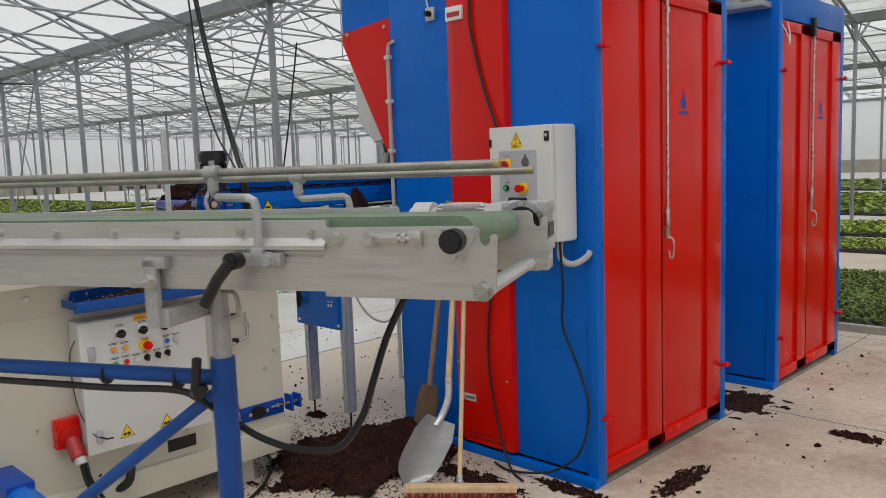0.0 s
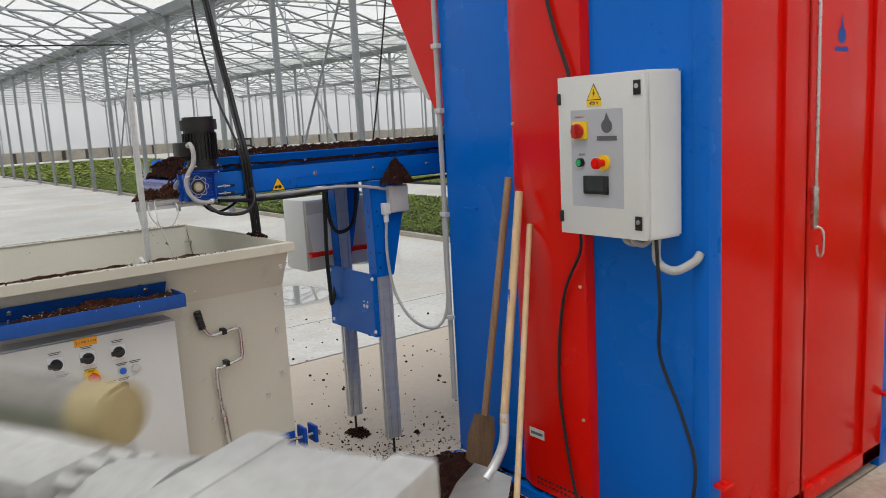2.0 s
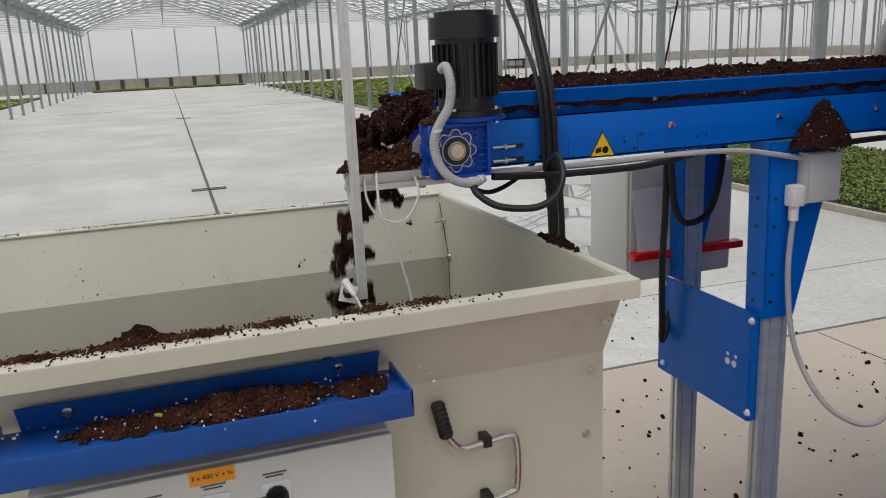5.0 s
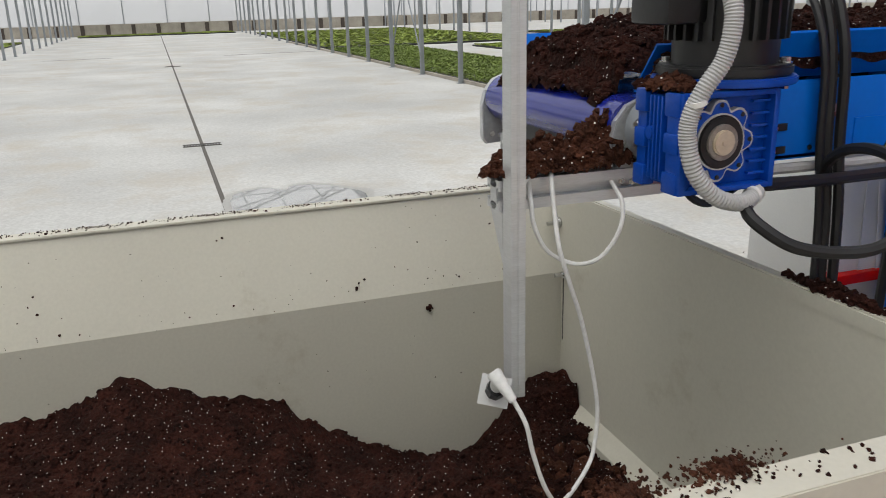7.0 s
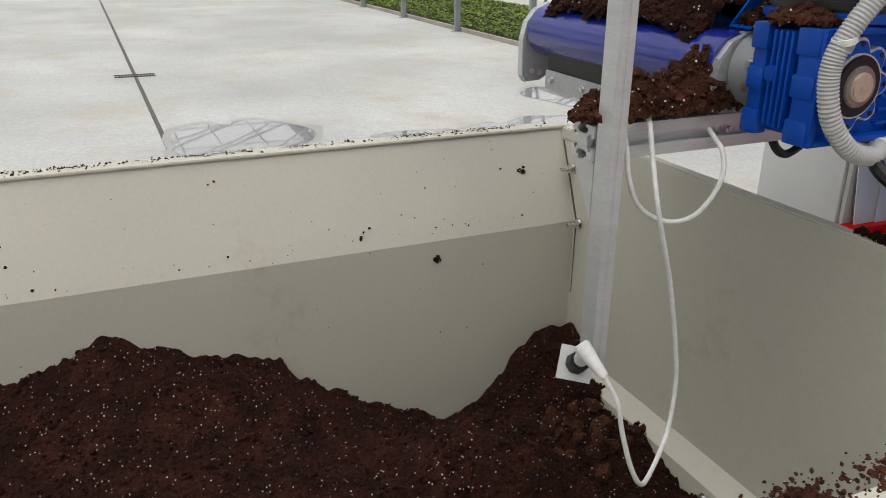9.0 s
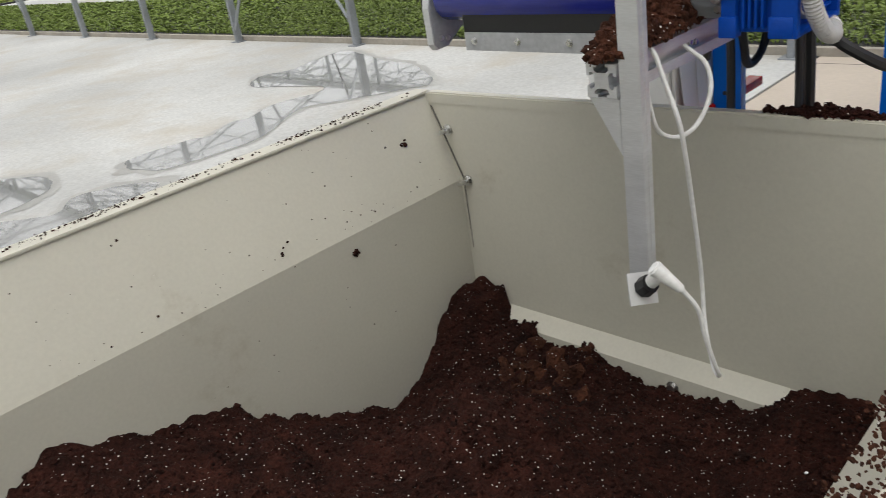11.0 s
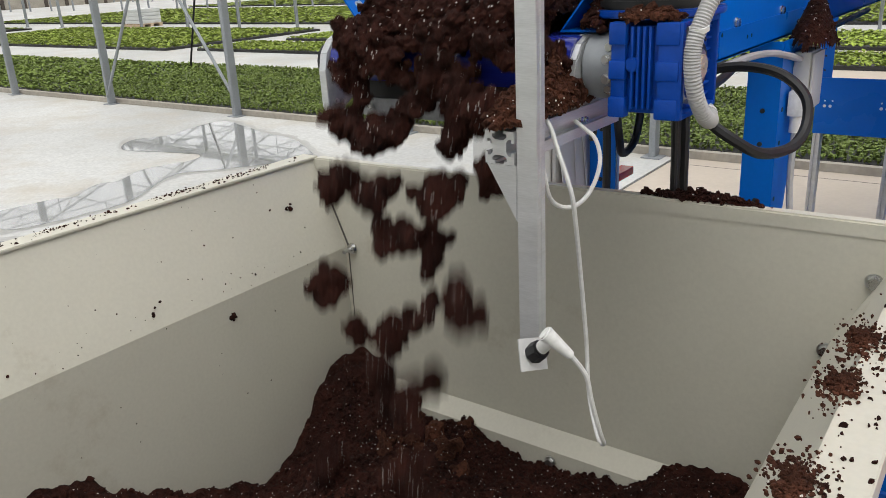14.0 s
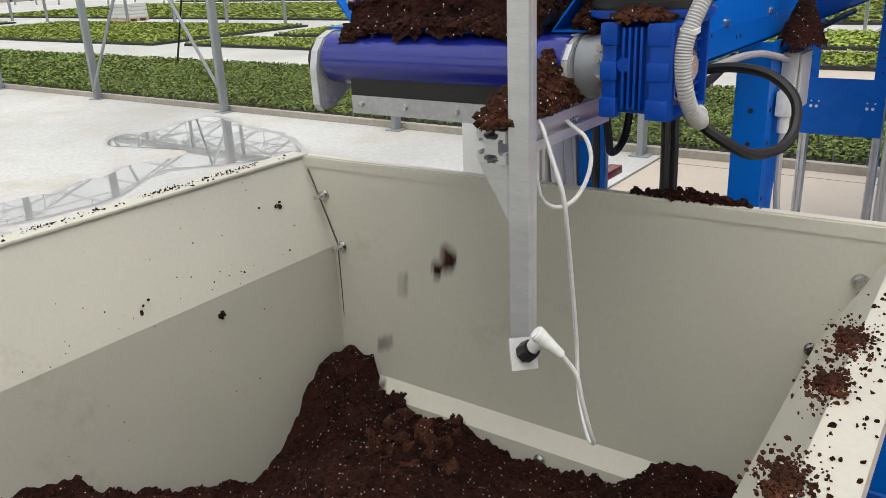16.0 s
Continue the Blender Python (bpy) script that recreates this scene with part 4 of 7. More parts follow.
# ---- the cream hopper ----
HX0, HX1, HY0, HY1 = -3.672, -2.425, 1.45, 3.572
FX0, FX1 = -3.592, -2.528
FZ, RZ = 1.127, 1.333  # crease and rim of the far wall
FZN, RZN = 1.145, 1.346  # of the near wall
hop = thing("peat_hopper", (-3.05, 2.5, 0), "large cream enamelled steel hopper half full of dark peat", "hopper")
W = 0.006
for nm, xr, xf, s, fz, rz in (("side_wall", HX1, FX1, -1, FZN, RZN), ("side_wall", HX0, FX0, 1, FZ, RZ)):
    bm = B()
    poly = [(xr, HY0, rz), (xf, HY0, fz), (xf, HY0, 0.28), (xf + s * W, HY0, 0.28), (xf + s * W, HY0, fz), (xr + s * W, HY0, rz)]
    prism(bm, poly, (0, HY1 - 0.012 - HY0, 0))
    part(nm, bm, M["cream"], hop, smooth=False)
    bm = B()
    # rolled lip outside the rim
    prism(bm, [(xr + s * 0.012, HY0, rz + 0.004), (xr + s * 0.012, HY0, rz - 0.002), (xr - s * 0.030, HY0, rz - 0.002), (xr - s * 0.030, HY0, rz - 0.034), (xr - s * 0.035, HY0, rz - 0.034), (xr - s * 0.035, HY0, rz + 0.004)], (0, HY1 + 0.002 - HY0, 0), 0.0015)
    part("rim", bm, M["cream"], hop)
for y0, y1 in ((HY1 - 0.012, HY1 - 0.006), (HY0 - 0.006, HY0)):
    bm = B()
    prism(bm, [(HX0, y0, RZ), (FX0, y0, FZ), (FX0, y0, 0.2), (FX1, y0, 0.2), (FX1, y0, FZN), (HX1, y0, RZN)], (0, y1 - y0, 0))
    part("end_wall", bm, M["cream"], hop, smooth=False)
bm = B()
prism(bm, [(HX0 + 0.014, HY1 - 0.014, RZ - 0.025), (HX1 - 0.014, HY1 - 0.014, RZN - 0.025), (HX1 - 0.014, HY1 - 0.014, RZN + 0.003), (HX0 + 0.014, HY1 - 0.014, RZ + 0.003)], (0, 0.024, 0), 0.003)
part("rim", bm, M["cream"], hop)
bm = B()
prism(bm, [(FX0 + 0.01, HY1 - 0.013, 0.816), (FX0 + 0.01, HY1 - 0.050, 0.786), (FX0 + 0.01, HY1 - 0.055, 0.70), (FX0 + 0.01, HY1 - 0.013, 0.70)], (FX1 - FX0 - 0.02, 0, 0))
led = part("sealing_ledge", bm, M["cream"], hop)
bm = B()
for x in (-3.36, -3.02, -2.70):
    bolt(bm, (x, HY1 - 0.055, 0.765), (0, -1, 0), 0.009)
part("bolt", bm, M["chrome"], led)
bm = B()
for x, z in ((-3.634, 1.259), (-3.591, 1.139)):
    bolt(bm, (x + 0.03, HY1 - 0.013, z - 0.01), (0, -1, 0), 0.010)
    cyl(bm, (x + 0.03, HY1 - 0.02, z - 0.01), (x + 0.03, HY1 - 0.045, z - 0.01), 0.005, 8)
for x, z in ((-2.455, 1.255), (-2.51, 1.125)):
    bolt(bm, (x - 0.03, HY1 - 0.013, z), (0, -1, 0), 0.010)
    bolt(bm, (x + 0.012, HY1 - 0.05, z - 0.01), (1, 0, 0), 0.009)
for z in (0.95, 0.75):
    bolt(bm, (FX1, HY1 - 0.05, z), (1, 0, 0), 0.008)
for y, z in ((2.96, 0.43), (3.19, 0.62), (3.45, 0.66), (2.22, 0.62), (2.1, 0.42)):
    bolt(bm, (FX1, y, z), (1, 0, 0), 0.008)
for y in (2.93, 2.2):
    bolt(bm, (-2.463, y, 1.25), (-0.8, 0, 0.3), 0.011)
part("bolt", bm, M["chrome"], hop)
# open seam between the far wall and the end wall
bm = B()
prism(bm, [(HX0 + 0.022, HY1 - 0.0145, RZ - 0.028), (HX0 + 0.025, HY1 - 0.0145, RZ - 0.028), (FX0 + 0.021, HY1 - 0.0145, FZ + 0.002), (FX0 + 0.018, HY1 - 0.0145, FZ)], (0, 0.003, 0))
prism(bm, [(FX0 + 0.016, HY1 - 0.0145, FZ - 0.004), (FX0 + 0.018, HY1 - 0.0145, FZ - 0.004), (FX0 + 0.017, HY1 - 0.0145, 0.95)], (0, 0.003, 0))
part("seam", bm, M["joint"], hop, "dark open seam in the corner")
# frame under the hopper
bm = B()
box(bm, FX0, HY0, 0.16, FX1 + 0.03, HY1 + 0.01, 0.30, 0.006)
sk = part("base_frame", bm, M["cream"], hop)
for y in (HY0 + 0.2, HY1 - 0.25):
    for x in (FX0 + 0.1, FX1 - 0.1):
        bm = B()
        box(bm, x - 0.05, y - 0.05, 0.0, x + 0.05, y + 0.05, 0.16, 0.004)
        part("foot", bm, M["cream"], hop)
bm = B()
box(bm, FX1 - 0.05, 2.84, 0.335, FX1 + 0.0025, 3.0, 0.40, 0.0)
part("opening", bm, M["black"], hop, "dark rectangular opening in the lower panel")
bm = B()
box(bm, FX1 + 0.001, 3.20, 0.375, FX1 + 0.012, 3.56, 0.46, 0.003)
bp = part("bearing_plate", bm, M["navy"], hop, "dark blue belt tensioner plate with a flange bearing")
bm = B()
cyl(bm, (FX1 + 0.012, 3.38, 0.418), (FX1 + 0.035, 3.38, 0.418), 0.036, 20, bevel=0.004)
cyl(bm, (FX1 + 0.035, 3.38, 0.418), (FX1 + 0.042, 3.38, 0.418), 0.018, 16)
prism(bm, [(FX1 + 0.012, 3.315, 0.418), (FX1 + 0.012, 3.36, 0.385), (FX1 + 0.012, 3.40, 0.385), (FX1 + 0.012, 3.445, 0.418), (FX1 + 0.012, 3.40, 0.452), (FX1 + 0.012, 3.36, 0.452)], (0.014, 0, 0))
part("bearing", bm, M["black"], bp)
bm = B()
for y in (3.325, 3.435):
    bolt(bm, (FX1 + 0.026, y, 0.418), (1, 0, 0), 0.008)
cyl(bm, (FX1 + 0.03, 3.46, 0.43), (FX1 + 0.03, 3.68, 0.43), 0.007, 10)
for y in (3.5, 3.6, 3.66):
    cyl(bm, (FX1 + 0.03, y, 0.43), (FX1 + 0.03, y + 0.012, 0.43), 0.013, 6)
part("bolt", bm, M["chrome"], bp)
bm = B()
box(bm, FX1 - 0.02, 3.585, 0.38, FX1 + 0.055, 3.60, 0.475, 0.003)
box(bm, FX1 - 0.02, 3.64, 0.39, FX1 + 0.055, 3.655, 0.47, 0.003)
part("tension_lug", bm, M["navy"], bp)
# crank clipped to the hopper
ck = thing("crank_handle", (-2.51, 3.2, 0.35), "bent bright steel crank with a black grip clipped to the hopper", "crank")
CX = -2.500
bm = B()
tube(bm, [(CX, 3.175, 1.03), (CX, 3.205, 0.995), (CX, 3.26, 0.995), (CX, 3.315, 1.00), (CX, 3.335, 0.985), (CX, 3.335, 0.88), (CX, 3.315, 0.862), (CX, 3.24, 0.845), (CX, 3.215, 0.825), (CX, 3.225, 0.62)], 0.0075, 10, 6)
part("bar", bm, M["chrome"], ck)
bm = B()
cyl(bm, (CX, 3.225, 0.66), (CX, 3.255, 0.36), 0.012, 12)
part("socket_tube", bm, M["chrome"], ck)
bm = B()
tube(bm, [(CX, 3.158 + 0.0012 * k, 1.105 - 0.0055 * k) for k in range(15)], 0.0145, 12, 0, 0.13)
part("grip", bm, M["black"], ck)
bm = B()
for z in (0.998, 0.858):
    box(bm, FX1 + 0.002, 3.255, z - 0.012, CX + 0.010, 3.275, z + 0.012, 0.002)
part("clip", bm, M["black"], ck)

# control cabinet on the hopper
CB = (2.392, 3.03, 0.475, 1.115)
cab = thing("control_cabinet", (-2.46, 2.71, 0.475), "light grey steel control cabinet with switches and coloured buttons", "control cabinet")
FXC = -2.400
bm = B()
box(bm, FX1 + 0.003, CB[0], CB[2], FXC - 0.018, CB[1], CB[3], 0.004)
part("body", bm, M["greybox"], cab)
bm = B()
box(bm, FXC - 0.016, CB[0] - 0.002, CB[2] + 0.004, FXC, CB[1] + 0.002, CB[3] - 0.004, 0.004)
cd = part("door", bm, M["white"], cab)
rx = Euler((radians(90), 0, radians(90))).to_matrix().to_4x4()


def knob(y, z, kind, colour, label=""):
    bm = B()
    if kind == "square":
        box(bm, FXC, y - 0.027, z - 0.027, FXC + 0.006, y + 0.027, z + 0.027, 0.002)
        b = part("selector_switch", bm, M["paper"], cab, label)
        bm = B()
        cyl(bm, (FXC + 0.006, y, z), (FXC + 0.018, y, z), 0.021, 18, bevel=0.002)
        box(bm, FXC + 0.014, y - 0.03, z - 0.008, FXC + 0.034, y + 0.014, z + 0.008, 0.003)
        part("knob", bm, M["black"], b)
    elif kind == "stop":
        cyl(bm, (FXC, y, z), (FXC + 0.012, y, z), 0.030, 24)
        b = part("emergency_stop", bm, M["yellow"], cab, "red mushroom button on a yellow disc")
        bm = B()
        cyl(bm, (FXC + 0.012, y + 0.004, z - 0.004), (FXC + 0.045, y + 0.004, z - 0.004), 0.020, 20, bevel=0.005)
        part("mushroom", bm, M["red"], b)
    elif kind == "turn":
        cyl(bm, (FXC, y, z), (FXC + 0.012, y, z), 0.0155, 18, bevel=0.002)
        b = part("turn_switch", bm, M["black"], cab, label)
        bm = B()
        box(bm, FXC + 0.011, y - 0.005, z - 0.016, FXC + 0.026, y + 0.005, z + 0.016, 0.002, Matrix.Translation((0, 0, 0)))
        part("knob", bm, M["black"], b)
    else:
        cyl(bm, (FXC, y, z), (FXC + 0.008, y, z), 0.0165, 20)
        b = part("button", bm, M["greybox"], cab)
        bm = B()
        cyl(bm, (FXC + 0.008, y, z), (FXC + 0.014, y, z), 0.0128, 20, bevel=0.002)
        part("cap", bm, M[colour], b, label)
    bm = B()
    for k in range(2):
        box(bm, FXC + 0.0002, y - 0.022 + 0.004 * k, z + (0.042 if kind == "square" else 0.027) - 0.006 * k, FXC + 0.0012, y + 0.022 - 0.006 * k, z + (0.045 if kind == "square" else 0.030) - 0.006 * k)
    part("print", bm, M["bar"], cab)


knob(2.585, 1.035, "square", "", "black rotary selector switch")
knob(2.695, 1.035, "square", "", "black rotary selector switch")
knob(2.805, 1.035, "square", "", "black rotary selector switch")
knob(2.70, 0.962, "stop", "")
for y, z, k, c, lb in ((2.545, 0.965, "button", "orange", "orange indicator lamp"), (2.602, 0.963, "button", "orange", "orange indicator lamp"), (2.812, 0.958, "button", "bluelens", "blue push button"), (2.862, 0.958, "button", "greybox", "grey buzzer"), (2.548, 0.893, "button", "green", "green push button"), (2.602, 0.895, "button", "red", "red push button"), (2.655, 0.893, "button", "white", "white push button"), (2.706, 0.895, "turn", "", ""), (2.762, 0.897, "turn", "", ""), (2.813, 0.899, "turn", "", "")):
    knob(y, z, k, c, lb)
bm = B()
box(bm, FXC + 0.0002, 2.655, 1.082, FXC + 0.0015, 2.735, 1.112)
part("sign_plate", bm, M["orange"], cab, "orange voltage label")
words("3 x 400 V + N", 0.0125, Matrix.Translation((FXC + 0.002, 2.695, 1.097)) @ rx, M["black"], cab)
words("ARRET", 0.010, Matrix.Translation((FXC + 0.0126, 2.70, 0.985)) @ rx, M["black"], cab)
bm = B()
box(bm, FXC, 2.423, 0.93, FXC + 0.010, 2.458, 0.995, 0.006)
part("door_lock", bm, M["panel"], cab)
bm = B()
box(bm, FXC, 2.43, 0.53, FXC + 0.010, 2.465, 0.59, 0.006)
part("door_lock", bm, M["panel"], cab)
bm = B()
tube(bm, [(FXC + 0.012, 2.448, 0.56), (FXC + 0.03, 2.47, 0.55), (FXC + 0.03, 2.50, 0.548)], 0.004, 6)
part("key", bm, M["black"], cab)
warning_triangle(cab, (FXC + 0.0004, 2.58, 0.545), (0, 1, 0), (0, 0, 1), (1, 0, 0), 0.075, "hand")
warning_triangle(cab, (FXC + 0.0004, 2.785, 0.545), (0, 1, 0), (0, 0, 1), (1, 0, 0), 0.075, "hand")
bm = B()
box(bm, -2.485, CB[0] - 0.012, 0.872, -2.445, CB[0], 0.912, 0.004)
isw = part("side_switch", bm, M["yellow"], cab, "yellow and red side switch")
bm = B()
box(bm, -2.48, CB[0] - 0.026, 0.877, -2.45, CB[0] - 0.011, 0.907, 0.004)
part("knob", bm, M["darkred"], isw)
cable("thin_cable", [(-2.45, 2.39, 1.03), (-2.45, 2.365, 0.98), (-2.45, 2.36, 0.88), (-2.43, 2.375, 0.70), (-2.40, 2.42, 0.58), (FXC + 0.02, 2.46, 0.555)], 0.0025, M["rubber"], "thin dark cord hanging beside the cabinet")
rp = thing("plug_socket", (-2.52, 2.30, 0.45), "red five-pin industrial plug socket on the hopper", "socket")
bm = B()
cyl(bm, (FX1, 2.335, 0.60), (FX1 + 0.07, 2.335, 0.585), 0.055, 18, bevel=0.006)
box(bm, FX1, 2.28, 0.52, FX1 + 0.05, 2.39, 0.66, 0.006)
part("housing", bm, M["red"], rp)
bm = B()
cyl(bm, (FX1 + 0.05, 2.345, 0.56), (FX1 + 0.12, 2.35, 0.48), 0.035, 16, bevel=0.004)
part("plug", bm, M["darkred"], rp)
bm = B()
cyl(bm, (FX1 + 0.115, 2.35, 0.486), (FX1 + 0.14, 2.352, 0.455), 0.026, 14)
part("nut", bm, M["greybox"], rp)
for k in range(2):
    cable("power_cable", [(FX1 + 0.135, 2.352 + 0.02 * k, 0.46), (FX1 + 0.15, 2.36 + 0.02 * k, 0.38), (FX1 + 0.10, 2.42 + 0.03 * k, 0.25), (FX1 + 0.06, 2.50 + 0.03 * k, 0.10), (FX1 - 0.05, 2.6, 0.02), (FX1 - 0.3, 2.7, 0.02)], 0.010, M["rubber"], "black power cable from the red plug down to the floor")
cable("power_cable", [(FX1 + 0.05, 2.62, 0.36), (FX1 + 0.06, 2.60, 0.28), (FX1 + 0.02, 2.56, 0.24), (FX1 - 0.02, 2.52, 0.27), (FX1 - 0.02, 2.48, 0.33)], 0.022, M["rubber"], "thick black corrugated sleeve under the cabinet", ribs=0.05)
cable("power_cable", [(-2.35, 3.2, 0.012), (-2.5, 3.4, 0.012), (-2.75, 3.6, 0.012), (-3.1, 3.7, 0.012)], 0.010, M["rubber"], "black cable lying on the dirty floor")
bm = B()
cyl(bm, (-2.25, 2.04, 0.42), (-2.05, 2.04, 0.42), 0.07, 20, bevel=0.012)
md = thing("drive_motor", (-2.2, 2.04, 0.3), "small blue electric drive motor on the hopper's side", "motor")
part("motor_body", bm, M["blue"], md)
bm = B()
box(bm, FX1, 1.98, 0.34, -2.24, 2.10, 0.5, 0.01)
part("gear_case", bm, M["navy"], md)

# blue tray over the cabinet
tr = thing("shelf_tray", (-2.42, 2.7, 1.12), "blue sheet-steel tray strewn with dry peat, fixed to the hopper", "tray")
bm = B()
box(bm, -2.482, 2.355, 1.203, -2.330, 3.06, 1.209, 0.002)
box(bm, -2.334, 2.355, 1.173, -2.328, 3.06, 1.225, 0.002)
box(bm, -2.482, 2.355, 1.190, -2.328, 2.361, 1.225, 0.002)
box(bm, -2.482, 3.054, 1.190, -2.328, 3.06, 1.225, 0.002)
part("pan", bm, M["tray_blue"], tr)
bm = B()
prism(bm, [(-2.484, 2.39, 1.209), (-2.454, 2.39, 1.262), (-2.450, 2.39, 1.262), (-2.479, 2.39, 1.209)], (0, 0.64, 0))
part("back_plate", bm, M["tray_blue"], tr)
bm = B()
for y in (2.47, 2.95):
    bolt(bm, (-2.462, y, 1.240), (0.9, 0, -0.4), 0.008)
part("bolt", bm, M["chrome"], tr)

# ---- the blue peat conveyor ----
cv = thing("peat_conveyor", (-3.02, 4.2, 0), "blue steel trough conveyor loaded with dark peat on two aluminium legs", "conveyor")
CY0, CY1 = 3.33, 7.60
for xs, s in ((-2.836, 1), (-3.28, -1)):
    bm = B()
    box(bm, xs - 0.004, CY0 + 0.06, 1.54, xs + 0.004, CY1, 1.652, 0.002)
    box(bm, xs - 0.014 * (s > 0) * 1 - (0.0 if s > 0 else 0.004), CY0 + 0.06, 1.54, xs + (0.004 if s > 0 else 0.014), CY1, 1.546)
    sp = part("side_plate", bm, M["blue"], cv)
    bm = B()
    prism(bm, [(xs - s * 0.03, 3.40, 1.653), (xs - s * 0.004, 3.40, 1.698), (xs + s * 0.008, 3.40, 1.717), (xs + s * 0.006, 3.40, 1.720), (xs - s * 0.008, 3.40, 1.700), (xs - s * 0.034, 3.40, 1.653)], (0, CY1 - 3.40, 0))
    fl = part("flared_guard", bm, M["blue"], cv)
    bm = B()
    for k in range(6):
        bolt(bm, (xs - s * 0.017, 3.62 + 0.28 * k, 1.675), (s, 0, -0.5), 0.006)
    part("bolt", bm, M["chrome"], fl)
    bm = B()
    for k in range(5):
        bolt(bm, (xs + s * 0.004, 3.595 + 0.346 * k, 1.606), (s, 0, 0), 0.008)
    part("bolt", bm, M["chrome"], sp)
bm = B()
for y0, y1, z in ((3.64, 3.80, 1.592), (3.84, 4.60, 1.598)):
    box(bm, -2.832, y0, 1.5465, -2.8295, y1, z)
part("splice_plate", bm, M["blue"], cv)
bm = B()
for y, z in ((3.80, 1.575), (3.83, 1.555), (3.85, 1.59), (4.02, 1.572), (4.05, 1.572), (3.56, 1.555), (3.575, 1.567)):
    cyl(bm, (-2.8297, y, z), (-2.8287, y, z), 0.004, 8)
part("hole", bm, M["black"], cv)
warning_triangle(cv, (-2.8282, 3.735, 1.5635), (0, 1, 0), (0, 0, 1), (1, 0, 0), 0.077, "hand")
bm = B()
for z in (1.555, 1.588):
    box(bm, -2.8315, 3.475, z - 0.005, -2.8280, 3.515, z + 0.005)
sl = part("adjusting_slot", bm, M["black"], cv)
bm = B()
for z in (1.555, 1.588):
    cyl(bm, (-2.822, 3.43, z), (-2.822, 3.49, z), 0.004, 8)
    cyl(bm, (-2.822, 3.46, z), (-2.822, 3.467, z), 0.008, 6)
part("adjusting_screw", bm, M["chrome"], sl)
bm = B()
box(bm, -3.24, CY0, 1.615, -2.86, CY1, 1.64)
part("carrying_belt", bm, M["drum"], cv)
# end drum with its blue belt, end plates and scraper
DY, DZ, DR = 3.270, 1.603, 0.041
bm = B()
cyl(bm, (-3.262, DY, DZ), (-2.836, DY, DZ), DR, 48)
box(bm, -3.262, DY, DZ + DR - 0.012, -2.842, CY0 + 0.02, DZ + DR)
drum = part("end_drum", bm, M["drum"], cv, "end drum under the glossy blue-violet belt")
END = [(3.345, 1.642), (3.275, 1.643), (3.252, 1.634), (3.236, 1.615), (3.229, 1.588), (3.230, 1.530), (3.237, 1.520), (3.262, 1.521), (3.300, 1.545), (3.345, 1.560), (3.380, 1.600), (3.380, 1.642)]
for x, outline in ((-3.277, END), (-2.832, END[:5] + [(3.231, 1.57), (3.25, 1.55), (3.30, 1.545)] + END[9:])):
    bm = B()
    prism(bm, [(x, a, b) for a, b in outline], (0.005, 0, 0), 0.0012)
    ep = part("end_plate", bm, M["steel"], cv, "rounded galvanised bearing plate")
    bm = B()
    for (a, b), (c, d) in zip(outline[:7], outline[1:7]):
        v = Vector((0, c - a, d - b)).normalized()
        prism(bm, [(x - 0.010, a, b), (x + 0.004, a, b), (x + 0.004, c, d), (x - 0.010, c, d)], (0, -v.z * -0.002, v.y * -0.002))
    part("edge_flange", bm, M["alu"], ep, "bright bent edge of the bearing plate")
    bm = B()
    for y, z in ((3.246, 1.537), (3.262, 1.534), (3.250, 1.585)):
        bolt(bm, (x + 0.005, y, z), (1, 0, 0), 0.0035)
    part("bolt", bm, M["chrome"], ep)
bm = B()
cyl(bm, (-3.305, DY, DZ - 0.005), (-3.278, DY, DZ - 0.005), 0.033, 24, bevel=0.006)
part("bearing", bm, M["black"], cv, "dark round bearing housing")
bm = B()
box(bm, -3.207, 3.234, 1.521, -2.90, 3.238, 1.549)
scr = part("scraper_bar", bm, M["steel"], cv, "flat galvanised scraper bar with bolts")
for x in (-3.187, -3.100, -3.005, -2.92):
    bm = B()
    bolt(bm, (x, 3.234, 1.536), (0, -1, 0), 0.0042)
    part("bolt", bm, M["chrome"], scr)
bm = B()
box(bm, -3.212, 3.240, 1.545, -2.885, 3.246, 1.580)
part("scraper_rubber", bm, M["black"], scr)
bm = B()
cyl(bm, (-2.995, 3.30, 1.48), (-2.995, 3.30, 1.53), 0.010, 10)
box(bm, -3.20, 3.29, 1.528, -2.90, 3.31, 1.536)
part("scraper_bracket", bm, M["steel"], scr)
for xb, s in ((-2.882, 1), (-3.238, -1)):
    bm = B()
    prism(bm, [(xb + s * 0.058, 3.292, 1.646), (xb, 3.292, 1.646), (xb + s * 0.052, 3.292, 1.712), (xb + s * 0.0545, 3.292, 1.710), (xb + s * 0.005, 3.292, 1.649), (xb + s * 0.058, 3.292, 1.649)], (0, 0.115, 0))
    eg = part("end_guard", bm, M["blue"], cv, "bent blue guard flap at the belt's end")
    bm = B()
    bolt(bm, (xb + s * 0.031, 3.315, 1.686), (-s, 0, 0.8), 0.005)
    part("bolt", bm, M["chrome"], eg)
# gear case and motor
gm = thing("gear_motor", (-2.79, 3.33, 1.53), "dark blue ribbed worm gear with an upright black electric motor", "gear motor")
gx0, gx1, gy0, gy1, gz0, gz1 = -2.782, -2.686, 3.233, 3.371, 1.545, 1.664
bm = B()
box(bm, gx0 + 0.004, gy0 + 0.013, gz0 + 0.005, gx1 - 0.014, gy1 - 0.004, gz1 - 0.005, 0.004)
